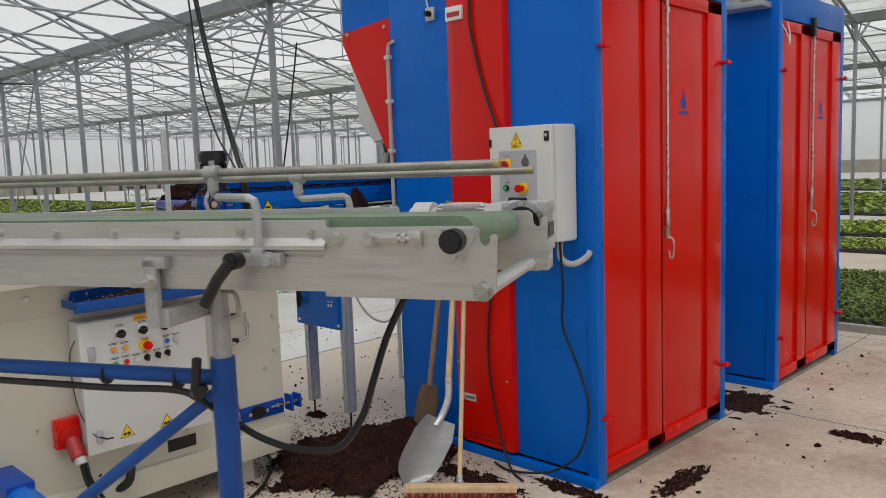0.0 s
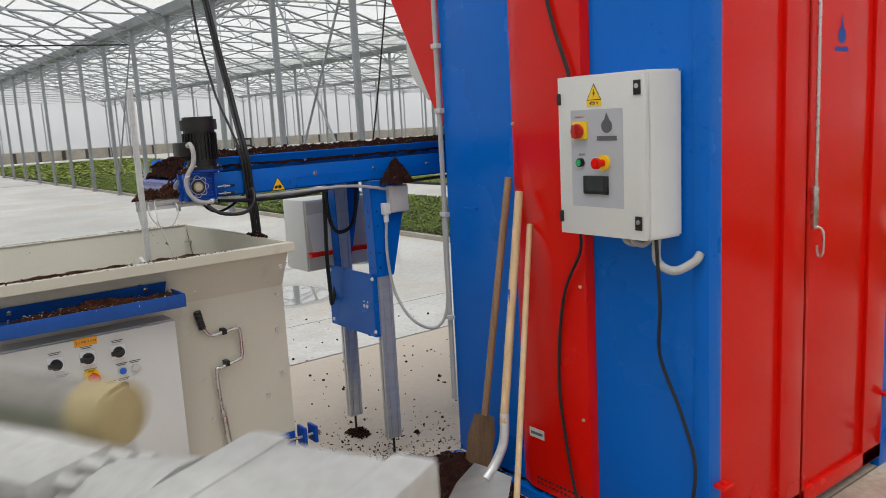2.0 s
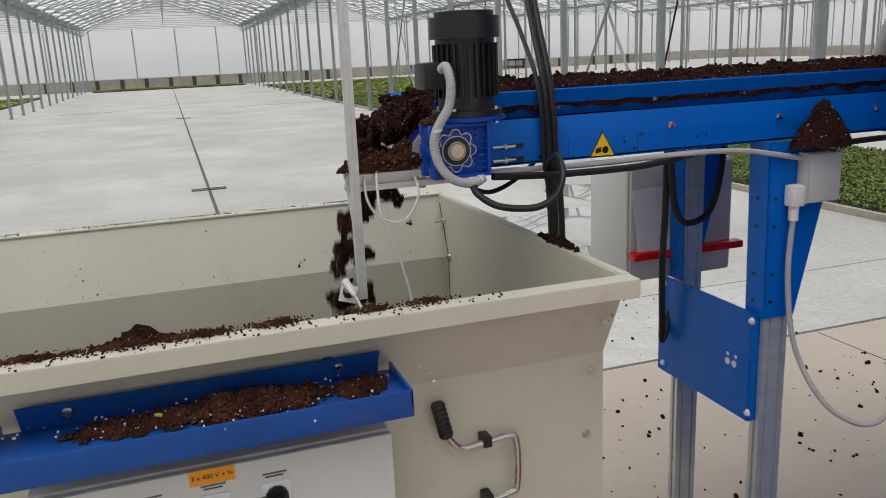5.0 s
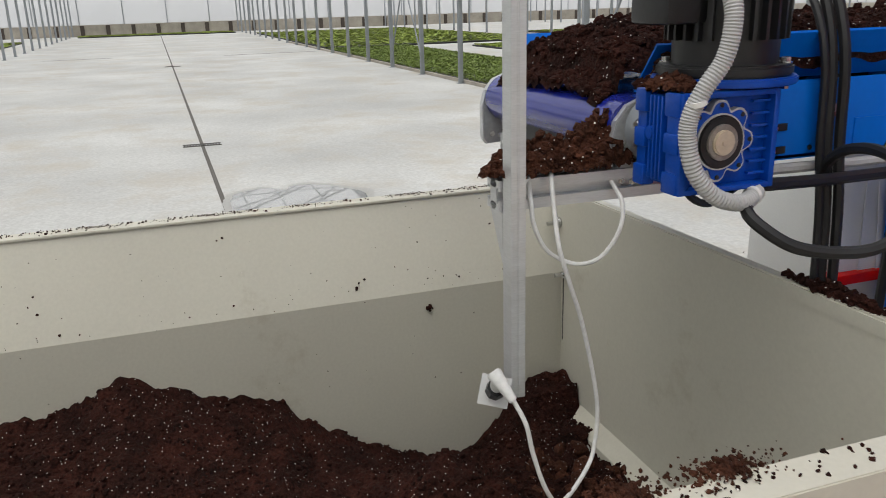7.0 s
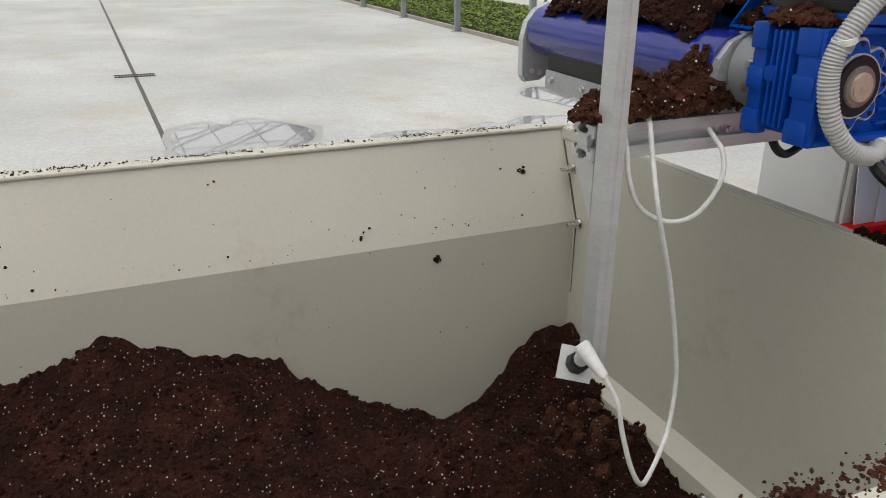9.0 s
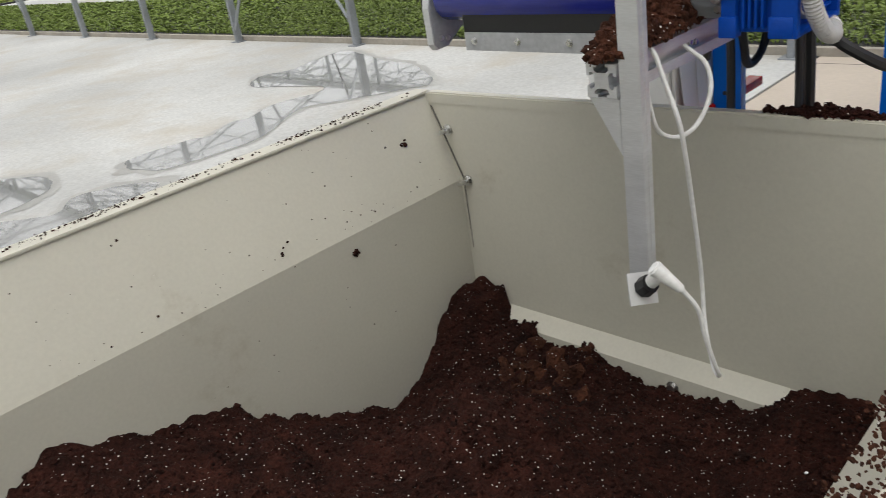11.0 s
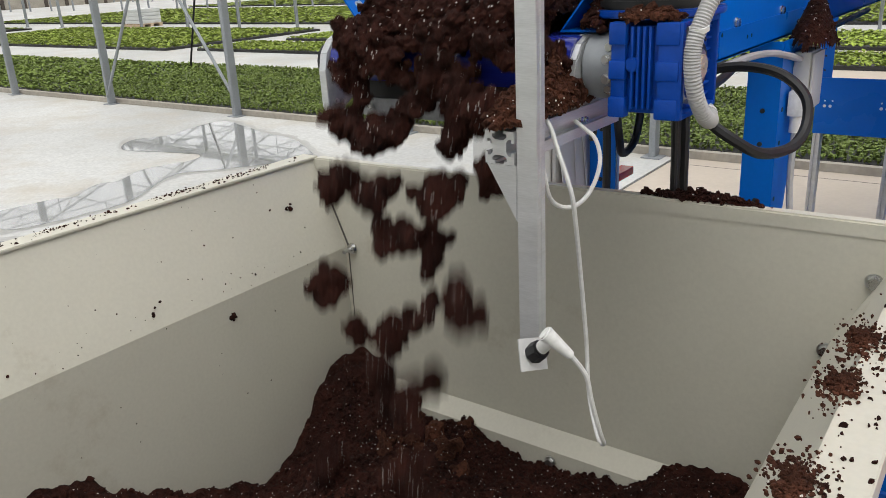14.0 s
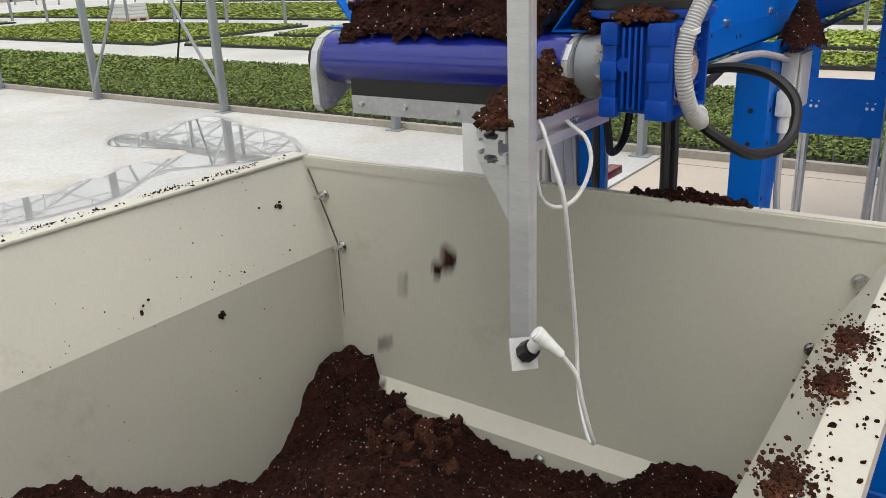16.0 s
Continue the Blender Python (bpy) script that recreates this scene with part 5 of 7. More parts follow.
# raised rim of the open side
for y0, z0, y1, z1 in ((gy0 + 0.002, gz0, gy0 + 0.012, gz1), (gy1 - 0.008, gz0, gy1, gz1), (gy0 + 0.01, gz0, gy1 - 0.006, gz0 + 0.007), (gy0 + 0.01, gz1 - 0.007, gy1 - 0.006, gz1)):
    box(bm, gx1 - 0.030, y0, z0, gx1, y1, z1, 0.002)
# flange columns and lugs of the ribbed side
for x0, x1 in ((gx0, gx0 + 0.023), (gx1 - 0.034, gx1 - 0.004)):
    box(bm, x0 + 0.002, gy0 + 0.004, gz0 + 0.004, x1 - 0.002, gy0 + 0.020, gz1 - 0.004, 0.002)
    for z0, z1 in ((gz0, gz0 + 0.026), (gz0 + 0.048, gz0 + 0.072), (gz1 - 0.028, gz1)):
        box(bm, x0, gy0, z0, x1, gy0 + 0.018, z1, 0.003)
for k in range(4):
    x = gx0 + 0.029 + 0.0078 * k
    box(bm, x, gy0 + 0.002, gz0 + 0.012, x + 0.0034, gy0 + 0.018, gz1 - 0.006, 0.001)
cyl(bm, (gx0 + 0.031, gy0 + 0.014, 1.612), (gx0 + 0.031, gy0 + 0.001, 1.612), 0.0095, 14, bevel=0.002)
# fins in the open side
for k in range(7):
    z = gz0 + 0.016 + 0.0145 * k
    box(bm, gx1 - 0.016, gy1 - 0.032, z, gx1 - 0.008, gy1 - 0.006, z + 0.003)
gc = part("gear_case", bm, M["navy"], gm, "dark blue cast gear case with ribs")
hc = (3.289, 1.606)


def scallop(r, lift, depth):
    pts = []
    for k in range(96):
        a = 2 * math.pi * k / 96
        rr = r + 0.0052 * math.cos(8 * a) - 0.0012 * math.cos(16 * a)
        pts.append((gx1 + lift, hc[0] + rr * math.cos(a), hc[1] + rr * math.sin(a)))
    return prism(B(), pts, (depth, 0, 0))


part("cover_ring", scallop(0.0445, -0.015, 0.012), M["cast"], gc, "scalloped silver cover edge")
part("cover", scallop(0.0415, -0.003, 0.0012), M["navy"], gc)
bm = B()
for k in range(8):
    a = 2 * math.pi * k / 8
    c = (hc[0] + 0.0425 * math.cos(a), hc[1] + 0.0425 * math.sin(a))
    cyl(bm, (gx1 - 0.0018, *c), (gx1 - 0.0008, *c), 0.0028, 10)
part("hole", bm, M["black"], gc)
bm = B()
cyl(bm, (gx1 - 0.002, *hc), (gx1 + 0.0005, *hc), 0.0335, 32)
part("bore_edge", bm, M["cast"], gc)
bm = B()
cyl(bm, (gx1 - 0.001, *hc), (gx1 + 0.003, *hc), 0.0315, 32, bevel=0.002)
part("seal", bm, M["black"], gc)
bm = B()
cyl(bm, (gx1 + 0.002, *hc), (gx1 + 0.0055, *hc), 0.0215, 28, bevel=0.001)
part("hollow_shaft", bm, M["rod"], gc)
bm = B()
cyl(bm, (gx1 + 0.004, *hc), (gx1 + 0.009, *hc), 0.0150, 24, bevel=0.0015)
cyl(bm, (gx1 + 0.0085, *hc), (gx1 + 0.0098, *hc), 0.004, 6)
part("shaft_end", bm, M["bronze"], gc, "worn brass-coloured shaft end")
mc = (-2.762, 3.345)
bm = B()
cyl(bm, (*mc, gz1 + 0.002), (*mc, gz1 + 0.012), 0.088, 28, bevel=0.002)
part("flange", bm, M["navy"], gm)
bm = B()
cyl(bm, (*mc, gz1 + 0.012), (*mc, gz1 + 0.026), 0.082, 28, bevel=0.003)
cyl(bm, (*mc, gz1 + 0.02), (*mc, 1.86), 0.064, 28)
for k in range(28):
    a = 2 * math.pi * k / 28
    box(bm, 0.060, -0.0022, gz1 + 0.055, 0.074, 0.0022, 1.835, 0.0, Matrix.Translation((*mc, 0)) @ Euler((0, 0, a)).to_matrix().to_4x4())
mo = part("motor_body", bm, M["black"], gm, "black finned motor body")
bm = B()
cyl(bm, (*mc, 1.835), (*mc, 1.905), 0.079, 32, bevel=0.012)
part("fan_cowl", bm, M["black"], mo)
bm = B()
box(bm, mc[0] - 0.046, 3.236, 1.738, mc[0] + 0.034, 3.295, 1.798, 0.008)
part("terminal_box", bm, M["black"], mo)
bm = B()
for dx, dy in ((0.06, 0.055), (0.06, -0.055), (-0.06, 0.055), (-0.06, -0.055)):
    bolt(bm, (mc[0] + dx * 0.86, mc[1] + dy * 0.9, gz1 + 0.026), (0, 0, 1), 0.006)
    bolt(bm, (mc[0] + dx * 0.86, mc[1] + dy * 0.9, gz1 + 0.002), (0, 0, -1), 0.006)
part("bolt", bm, M["chrome"], mo)
bm = B()
cyl(bm, (-2.826, 3.289, 1.604), (gx0 + 0.010, 3.289, 1.604), 0.044, 26, bevel=0.003)
part("output_flange", bm, M["galv"], gm, "dark grey steel output flange")
bm = B()
for k in range(6):
    a = 2 * math.pi * (k + 0.3) / 6
    bolt(bm, (-2.8265, 3.289 + 0.036 * math.cos(a), 1.604 + 0.036 * math.sin(a)), (-1, 0, 0), 0.005)
    bolt(bm, (-2.79, 3.289 - 0.046 * abs(math.cos(a)), 1.604 + 0.040 * math.sin(a)), (0, -1, 0), 0.005)
part("bolt", bm, M["chrome"], gm)
cable("ribbed_hose", [(-2.715, 3.272, 1.783), (-2.685, 3.272, 1.788), (-2.662, 3.272, 1.765), (-2.657, 3.271, 1.735), (-2.660, 3.265, 1.702), (-2.667, 3.248, 1.672), (-2.673, 3.236, 1.642), (-2.674, 3.235, 1.612), (-2.671, 3.246, 1.575), (-2.668, 3.275, 1.545), (-2.674, 3.318, 1.533), (-2.690, 3.352, 1.540)], 0.0096, M["greyhose"], "grey ribbed conduit curving down over the gear case", "conduit", 18, 12, 0.12)
bm = B()
for x, y, z, d in ((-2.670, 3.241, 1.656, (0, -0.3, 1)), (-2.684, 3.340, 1.537, (-0.4, 1, 0.2))):
    d = Vector(d).normalized() * 0.003
    cyl(bm, Vector((x, y, z)) - d, Vector((x, y, z)) + d, 0.0118, 14)
part("cable_tie", bm, M["whitecable"], gm, "white plastic tie round the conduit")
cable("power_cable", [(-2.690, 3.345, 1.535), (-2.668, 3.32, 1.524), (-2.645, 3.325, 1.508), (-2.622, 3.355, 1.487), (-2.607, 3.405, 1.478), (-2.594, 3.45, 1.482), (-2.590, 3.485, 1.505), (-2.600, 3.505, 1.540), (-2.640, 3.520, 1.568), (-2.70, 3.54, 1.574), (-2.76, 3.555, 1.562), (-2.802, 3.57, 1.535), (-2.815, 3.575, 1.50)], 0.0078, M["rubber"], "thick black cable looped under the conveyor")
cable("power_cable", [(-2.86, 3.36, 1.525), (-2.88, 3.40, 1.485), (-2.91, 3.46, 1.465), (-2.94, 3.54, 1.485), (-2.95, 3.62, 1.54)], 0.006, M["rubber"], "black cable sagging under the conveyor")
cable("cable_pipe", [(-2.835, 3.42, 1.528), (-2.835, 3.7, 1.524), (-2.83, 4.0, 1.528), (-2.815, 4.15, 1.524), (-2.800, 4.25, 1.508), (-2.790, 4.34, 1.490)], 0.008, M["greyhose"], "grey conduit tied under the conveyor", "conduit", 6)
cable("power_cable", [(-2.75, 3.40, 1.530), (-2.80, 3.6, 1.512), (-2.825, 3.85, 1.508), (-2.84, 4.05, 1.528)], 0.009, M["rubber"], "black cable tied under the conveyor")
cable("power_cable", [(-2.82, 4.48, 1.515), (-2.82, 4.6, 1.52), (-2.82, 5.0, 1.525), (-2.82, 5.4, 1.53)], 0.009, M["rubber"], "black cable tied along the conveyor")

# legs
for lx, ly in ((-2.832, 4.300), (-3.275, 4.325), (-2.905, 7.30), (-3.290, 7.30)):
    bm = B()
    w, d = 0.020, 0.042
    face = [(-d, w), (-0.025, w), (-0.025, w - 0.008), (-0.017, w - 0.008), (-0.017, w), (0.017, w), (0.017, w - 0.008), (0.025, w - 0.008), (0.025, w), (d, w)]
    side = [(d, 0.005), (d - 0.008, 0.005), (d - 0.008, -0.005), (d, -0.005)]
    ring = [(a, b) for a, b in face] + side + [(-a, -b) for a, b in face] + [(-a, -b) for a, b in side]
    prism(bm, [(lx + b, ly + a, 0.12) for a, b in ring], (0, 0, 1.40))
    lg = part("leg", bm, M["alu"], cv, "grooved aluminium profile leg")
    bm = B()
    cyl(bm, (lx, ly, 0.0), (lx, ly, 0.014), 0.035, 18, 0.024)
    cyl(bm, (lx, ly, 0.012), (lx, ly, 0.13), 0.007, 10)
    part("levelling_foot", bm, M["black"], lg)
    s = 1 if lx > -3.1 else -1
    bm = B()
    prism(bm, [(lx + s * 0.022, ly - 0.06, 1.54), (lx + s * 0.022, ly - 0.05, 1.03), (lx + s * 0.022, ly + 0.055, 1.03), (lx + s * 0.022, ly + 0.15, 1.42), (lx + s * 0.022, ly + 0.15, 1.54)], (s * 0.004, 0, 0))
    prism(bm, [(lx + s * 0.026, ly - 0.062, 1.54), (lx + s * 0.026, ly - 0.052, 1.03), (lx - s * 0.05, ly - 0.052, 1.03), (lx - s * 0.05, ly - 0.062, 1.54)], (0, 0.004, 0))
    bk = part("bracket", bm, M["blue"], cv, "tapering blue bracket")
    bm = B()
    for z in (1.08, 1.16, 1.30, 1.38):
        cyl(bm, (lx + s * 0.0262, ly - 0.03, z), (lx + s * 0.0275, ly - 0.03, z), 0.006, 8)
        cyl(bm, (lx - s * 0.01, ly - 0.0625, z), (lx - s * 0.01, ly - 0.061, z), 0.006, 8)
    part("hole", bm, M["black"], bk)
bm = B()
box(bm, -3.30, 4.232, 0.70, -2.834, 4.237, 1.045)
box(bm, -2.836, 4.232, 0.70, -2.832, 4.33, 1.045)
bp = part("cross_plate", bm, M["blue"], cv, "blue cross plate between the legs")
bm = B()
for dx in (0.0, 0.03):
    cyl(bm, (-2.93 + dx, 4.2315, 0.86), (-2.93 + dx, 4.2302, 0.86), 0.011, 12)
    cyl(bm, (-2.93 + dx * 1.2, 4.2315, 0.885), (-2.93 + dx * 1.2, 4.2302, 0.885), 0.006, 10)
for x, z in ((-3.27, 1.02), (-3.27, 0.73), (-2.83, 1.02), (-2.83, 0.73)):
    bolt(bm, (x, 4.232, z), (0, -1, 0), 0.008)
part("hole", bm, M["paper"], bp)
bm = B()
box(bm, -3.31, 7.235, 0.72, -2.885, 7.240, 1.04)
bp = part("cross_plate", bm, M["blue"], cv, "blue cross plate between the legs")
bm = B()
for x0 in (-3.26, -2.97):
    for dx, dz, r in ((0.0, 0.0, 0.009), (0.03, 0.0, 0.009), (0.0, 0.03, 0.005), (0.04, 0.03, 0.005)):
        cyl(bm, (x0 + dx, 7.2345, 0.88 + dz), (x0 + dx, 7.2332, 0.88 + dz), r, 12)
part("hole", bm, M["paper"], bp)
jb = thing("junction_box", (-2.785, 4.39, 1.36), "light grey junction box under the conveyor with peat on top", "junction box")
bm = B()
box(bm, -2.805, 4.335, 1.365, -2.766, 4.450, 1.508, 0.006)
part("case", bm, M["greybox"], jb)
bm = B()
box(bm, -2.765, 4.339, 1.369, -2.758, 4.446, 1.504, 0.004)
part("lid", bm, M["greybox"], jb)
bm = B()
box(bm, -2.800, 4.292, 1.36, -2.764, 4.333, 1.42, 0.005)
cyl(bm, (-2.782, 4.312, 1.36), (-2.782, 4.312, 1.32), 0.014, 12)
part("plug", bm, M["whitecable"], jb)
cable("grey_cable", [(-2.782, 4.312, 1.33), (-2.775, 4.30, 1.15), (-2.74, 4.31, 0.95), (-2.66, 4.36, 0.80), (-2.60, 4.46, 0.75), (-2.57, 4.52, 0.85), (-2.575, 4.53, 1.1), (-2.575, 4.53, 1.35)], 0.008, M["greyhose"], "grey cable sagging from the junction box to the tower")

# small switch cabinet behind the legs
wc = thing("switch_cabinet", (-3.47, 4.34, 1.01), "grey-white switch cabinet with a red document rail and papers", "control cabinet")
bm = B()
box(bm, -3.60, 4.13, 1.012, -3.352, 4.55, 1.42, 0.004)
part("body", bm, M["white"], wc)
bm = B()
box(bm, -3.350, 4.138, 1.02, -3.338, 4.545, 1.412, 0.003)
part("door", bm, M["greybox"], wc)
bm = B()
box(bm, -3.337, 4.13, 1.10, -3.295, 4.57, 1.125, 0.003)
part("document_rail", bm, M["red"], wc, "red plastic document rail")
for k, (y, tilt) in enumerate(((4.20, 4), (4.26, -3), (4.31, 2))):
    bm = B()
    box(bm, -0.001, -0.045, 0.0, 0.001, 0.045, 0.22, 0.0, Matrix.Translation((-3.32 + 0.006 * k, y, 1.122)) @ Euler((radians(tilt), radians(-4), 0)).to_matrix().to_4x4())
    part("paper", bm, M["paper"], wc)
for k, pts in enumerate(([(-3.22, 4.22, 1.52), (-3.20, 4.20, 1.42), (-3.19, 4.21, 1.30), (-3.20, 4.26, 1.24), (-3.20, 4.34, 1.26), (-3.20, 4.38, 1.35), (-3.2, 4.40, 1.5)], [(-3.24, 4.21, 1.50), (-3.215, 4.19, 1.3), (-3.21, 4.18, 1.1), (-3.22, 4.19, 0.92), (-3.23, 4.20, 0.83), (-3.25, 4.24, 0.92), (-3.26, 4.26, 1.02)])):
    cable("power_cable", pts, 0.011, M["rubber"], "black cable hanging in a loop at the conveyor leg")

# ---- post, cross profile, socket, white cable ----
pf = thing("aluminium_post", (-2.82, 3.075, 1.24), "pale aluminium profile post hanging over the hopper", "post")
bm = B()
ring = [(-0.015, -0.012), (0.015, -0.012), (0.015, -0.0035), (0.0135, -0.0028), (0.0135, -0.0012), (0.015, -0.0005), (0.015, 0.012), (-0.015, 0.012)]
prism(bm, [(-2.809 + a * 0.93, 3.0815 + b * 0.82, 1.262) for a, b in ring], (0, 0, 0.77), 0.0008)
part("profile", bm, M["alu"], pf)
bm = B()
q = [(0.020, -0.020), (0.020, -0.006), (0.0165, -0.006), (0.0165, -0.010), (0.0125, -0.010), (0.0095, -0.006), (0.0095, 0.006), (0.0125, 0.010), (0.0165, 0.010), (0.0165, 0.006), (0.020, 0.006)]
ring = []
for k in range(4):
    c_, s_ = ((1, 0), (0, 1), (-1, 0), (0, -1))[k]
    ring += [(a * c_ - b * s_, a * s_ + b * c_) for a, b in q]
prism(bm, [(-2.8445 + a, 3.068, 1.533 + b) for a, b in ring], (0, 0.300, 0))
part("cross_profile", bm, M["alu"], pf)
bm = B()
prism(bm, [(-2.866, 3.072, 1.512), (-2.8235, 3.072, 1.512), (-2.8235, 3.072, 1.440)], (0, 0.020, 0), 0.001)
part("gusset", bm, M["alu"], pf)
skt = thing("socket_outlet", (-2.80, 3.05, 1.22), "small clear-plated socket with a white plug pushed in", "socket")
face = (Vector((0.85, -0.32, 0.40))).normalized()
side = Vector((0, 0, 1)).cross(face).normalized()
rise = face.cross(side)
rot = Matrix((side, -face, rise)).transposed().to_4x4()
rot.translation = Vector((-2.788, 3.044, 1.283))
bm = B()
box(bm, -0.020, -0.0012, -0.020, 0.020, 0.0012, 0.020, 0.0, rot @ Euler((0, radians(12), 0)).to_matrix().to_4x4())
part("plate", bm, M["greybox"], skt)
bm = B()
cyl(bm, rot @ Vector((0, 0, 0)), rot @ Vector((0.002, -0.020, 0.006)), 0.0135, 8, 0.012, bevel=0.002)
part("socket", bm, M["black"], skt)
bm = B()
knee, pe = Vector((-2.759, 3.036, 1.316)), Vector((-2.737, 3.049, 1.291))
tube(bm, [rot @ Vector((0.002, -0.018, 0.006)), (rot @ Vector((0.002, -0.02, 0.006)) + knee) / 2, knee], 0.0085, 12)
cyl(bm, knee + (knee - pe).normalized() * 0.010, pe, 0.0105, 14, 0.0055, bevel=0.002)
part("plug", bm, M["whitecable"], skt)
cable("white_cable", [pe, (-2.723, 3.059, 1.264), (-2.718, 3.066, 1.226), (-2.713, 3.079, 1.18), (-2.714, 3.096, 1.150), (-2.735, 3.125, 1.135), (-2.767, 3.170, 1.146), (-2.783, 3.192, 1.170), (-2.790, 3.198, 1.237), (-2.788, 3.173, 1.349), (-2.782, 3.147, 1.421), (-2.781, 3.131, 1.470), (-2.798, 3.132, 1.515), (-2.815, 3.136, 1.552), (-2.840, 3.15, 1.560)], 0.0030, M["whitecable"], "thin white cable looping from the plug up to the profile")
cable("white_cable", [(-2.850, 3.235, 1.556), (-2.830, 3.231, 1.540), (-2.812, 3.230, 1.528), (-2.796, 3.229, 1.516), (-2.786, 3.224, 1.492), (-2.786, 3.212, 1.466), (-2.793, 3.196, 1.444), (-2.800, 3.173, 1.437), (-2.808, 3.150, 1.443), (-2.808, 3.125, 1.462), (-2.806, 3.108, 1.495), (-2.812, 3.106, 1.525), (-2.83, 3.11, 1.553)], 0.0030, M["whitecable"], "thin white cable tied in a loop")
for dx, dy, r, sway in ((0, 0, 0.0080, 0.0), (0.010, 0.013, 0.0080, 0.0), (0.003, -0.016, 0.0060, 0.05)):
    cable("hanging_cable", [(-2.815 + dx, 3.600 + dy, 0.02), (-2.815 + dx, 3.600 + dy, 0.7), (-2.815 + dx, 3.594 + dy, 1.36), (-2.818 + dx, 3.580 + dy, 1.56), (-2.820 + dx, 3.574 + dy, 1.68), (-2.848 + dx - sway * 0.2, 3.576 + dy, 1.765), (-2.910 + dx - sway * 0.9, 3.585 + dy, 1.86), (-3.01 + dx - sway * 2.4, 3.60 + dy, 2.03), (-3.15 + dx - sway * 2.6, 3.60 + dy, 2.363), (-3.30 + dx - sway, 3.60 + dy, 2.83), (-3.5 + dx, 3.60 + dy, 3.7), (-3.75 + dx, 3.60 + dy, 5.2)], r, M["rubber"], "thick black cable hanging down from the roof behind the hopper", group="hanging cables")
cable("hanging_cable", [(-16.0, 12.5, 0.05), (-15.2, 12.5, 2.5), (-14.6, 12.5, 4.7)], 0.02, M["rubber"], "thin dark slanting stay wire")
cable("roof_wire", [(COLS[17], -3.2, 4.25), (COLS[17], 3, 4.15), (COLS[17], 9.15, 4.25)], 0.02, M["rubber"], "dark wire stretched across the greenhouse")

# ---- the green belt conveyor in front ----
fc = thing("belt_conveyor", (0.4, 1.75, 0), "aluminium belt conveyor with a worn green belt and guide rods", "conveyor")
UM = Matrix.Translation((0.650, 1.791, -0.007)) @ Matrix(((0.898, -0.440, 0, 0), (0.440, 0.898, 0, 0), (0, 0, 1, 0), (0, 0, 0, 1)))


def L(u, v, z):
    return UM @ Vector((u, v, z))


def lbox(bm, u0, v0, z0, u1, v1, z1, bevel=0.0):
    return box(bm, u0, v0, z0, u1, v1, z1, bevel, UM)


U_L = -2.3
VW = 0.285
bm = B()
sec = [(0.0, 1.738), (0.0, 1.713), (-0.011, 1.703), (-0.011, 1.697), (-0.002, 1.694), (-0.002, 1.690), (0.001, 1.690), (0.001, 1.686), (-0.002, 1.686), (-0.002, 1.636), (0.010, 1.636), (0.010, 1.738)]
prism(bm, [L(U_L, v, z) for v, z in sec], L(-0.23, 0, 0) - L(U_L, 0, 0))
rl = part("side_rail", bm, M["brushed"], fc, "extruded aluminium side rail")
for k in range(14):
    bm = B()
    bolt(bm, L(-0.255 - 0.115 * k, 0.0, 1.722), UM.to_3x3() @ Vector((0, -1, 0)), 0.005)
    part("screw", bm, M["chrome"], rl)
bm = B()
prism(bm, [L(U_L, VW - v, z) for v, z in sec], L(-0.23, 0, 0) - L(U_L, 0, 0))
part("side_rail", bm, M["brushed"], fc)
notch = [(-0.235, 1.728), (-0.235, 1.629), (0.005, 1.627), (0.018, 1.640), (0.021, 1.716), (0.016, 1.718), (0.011, 1.716), (0.010, 1.706), (0.004, 1.701), (-0.003, 1.706), (-0.005, 1.724), (-0.012, 1.729)]
for v in (-0.004, VW + 0.001):
    bm = B()
    prism(bm, [L(u + (0.012 if v > 0 else 0), v, z) for u, z in notch], UM.to_3x3() @ Vector((0, 0.004, 0)), 0.0008)
    pl = part("end_plate", bm, M["brushed"], fc, "brushed aluminium end plate with bolts")
    if v < 0:
        o = UM.to_3x3() @ Vector((0, -1, 0))
        for u, dv, z, r in ((-0.216, 0, 1.713, 0.0105), (0.0, 0, 1.641, 0.0105), (-0.158, -0.008, 1.713, 0.008), (-0.056, -0.002, 1.722, 0.0045), (-0.008, -0.002, 1.7225, 0.0045), (-0.032, -0.002, 1.684, 0.0045)):
            bm = B()
            bolt(bm, L(u, v + dv, z), o, r)
            part("bolt", bm, M["chrome"], pl)
        bm = B()
        lbox(bm, -0.165, v - 0.010, 1.707, -0.117, v, 1.719, 0.001)
        cyl(bm, L(-0.12, v - 0.006, 1.713), L(-0.098, v - 0.006, 1.713), 0.0035, 8)
        cyl(bm, L(-0.112, v - 0.006, 1.713), L(-0.106, v - 0.006, 1.713), 0.0075, 6)
        lbox(bm, -0.100, v - 0.011, 1.701, -0.083, v, 1.724, 0.001)
        part("tensioner", bm, M["chrome"], pl, "small steel belt tensioner and bolts")
        bm = B()
        prism(bm, [L(u, v - 0.0005, z) for u, z in ((-0.06, 1.727), (-0.003, 1.7275), (-0.028, 1.680), (-0.036, 1.680), (-0.06, 1.715))], UM.to_3x3() @ Vector((0, -0.002, 0)))
        part("bearing_flange", bm, M["alu"], pl)
        bm = B()
        cyl(bm, L(-0.037, v, 1.710), L(-0.037, v - 0.026, 1.710), 0.0165, 24, bevel=0.003)
        part("bearing_cap", bm, M["black"], pl, "black round bearing cap")
bm = B()
cyl(bm, L(0.0, 0.0, 1.641), L(0.004, VW, 1.640), 0.008, 8)
lbox(bm, -0.012, 0.002, 1.631, 0.006, VW, 1.648, 0.002)
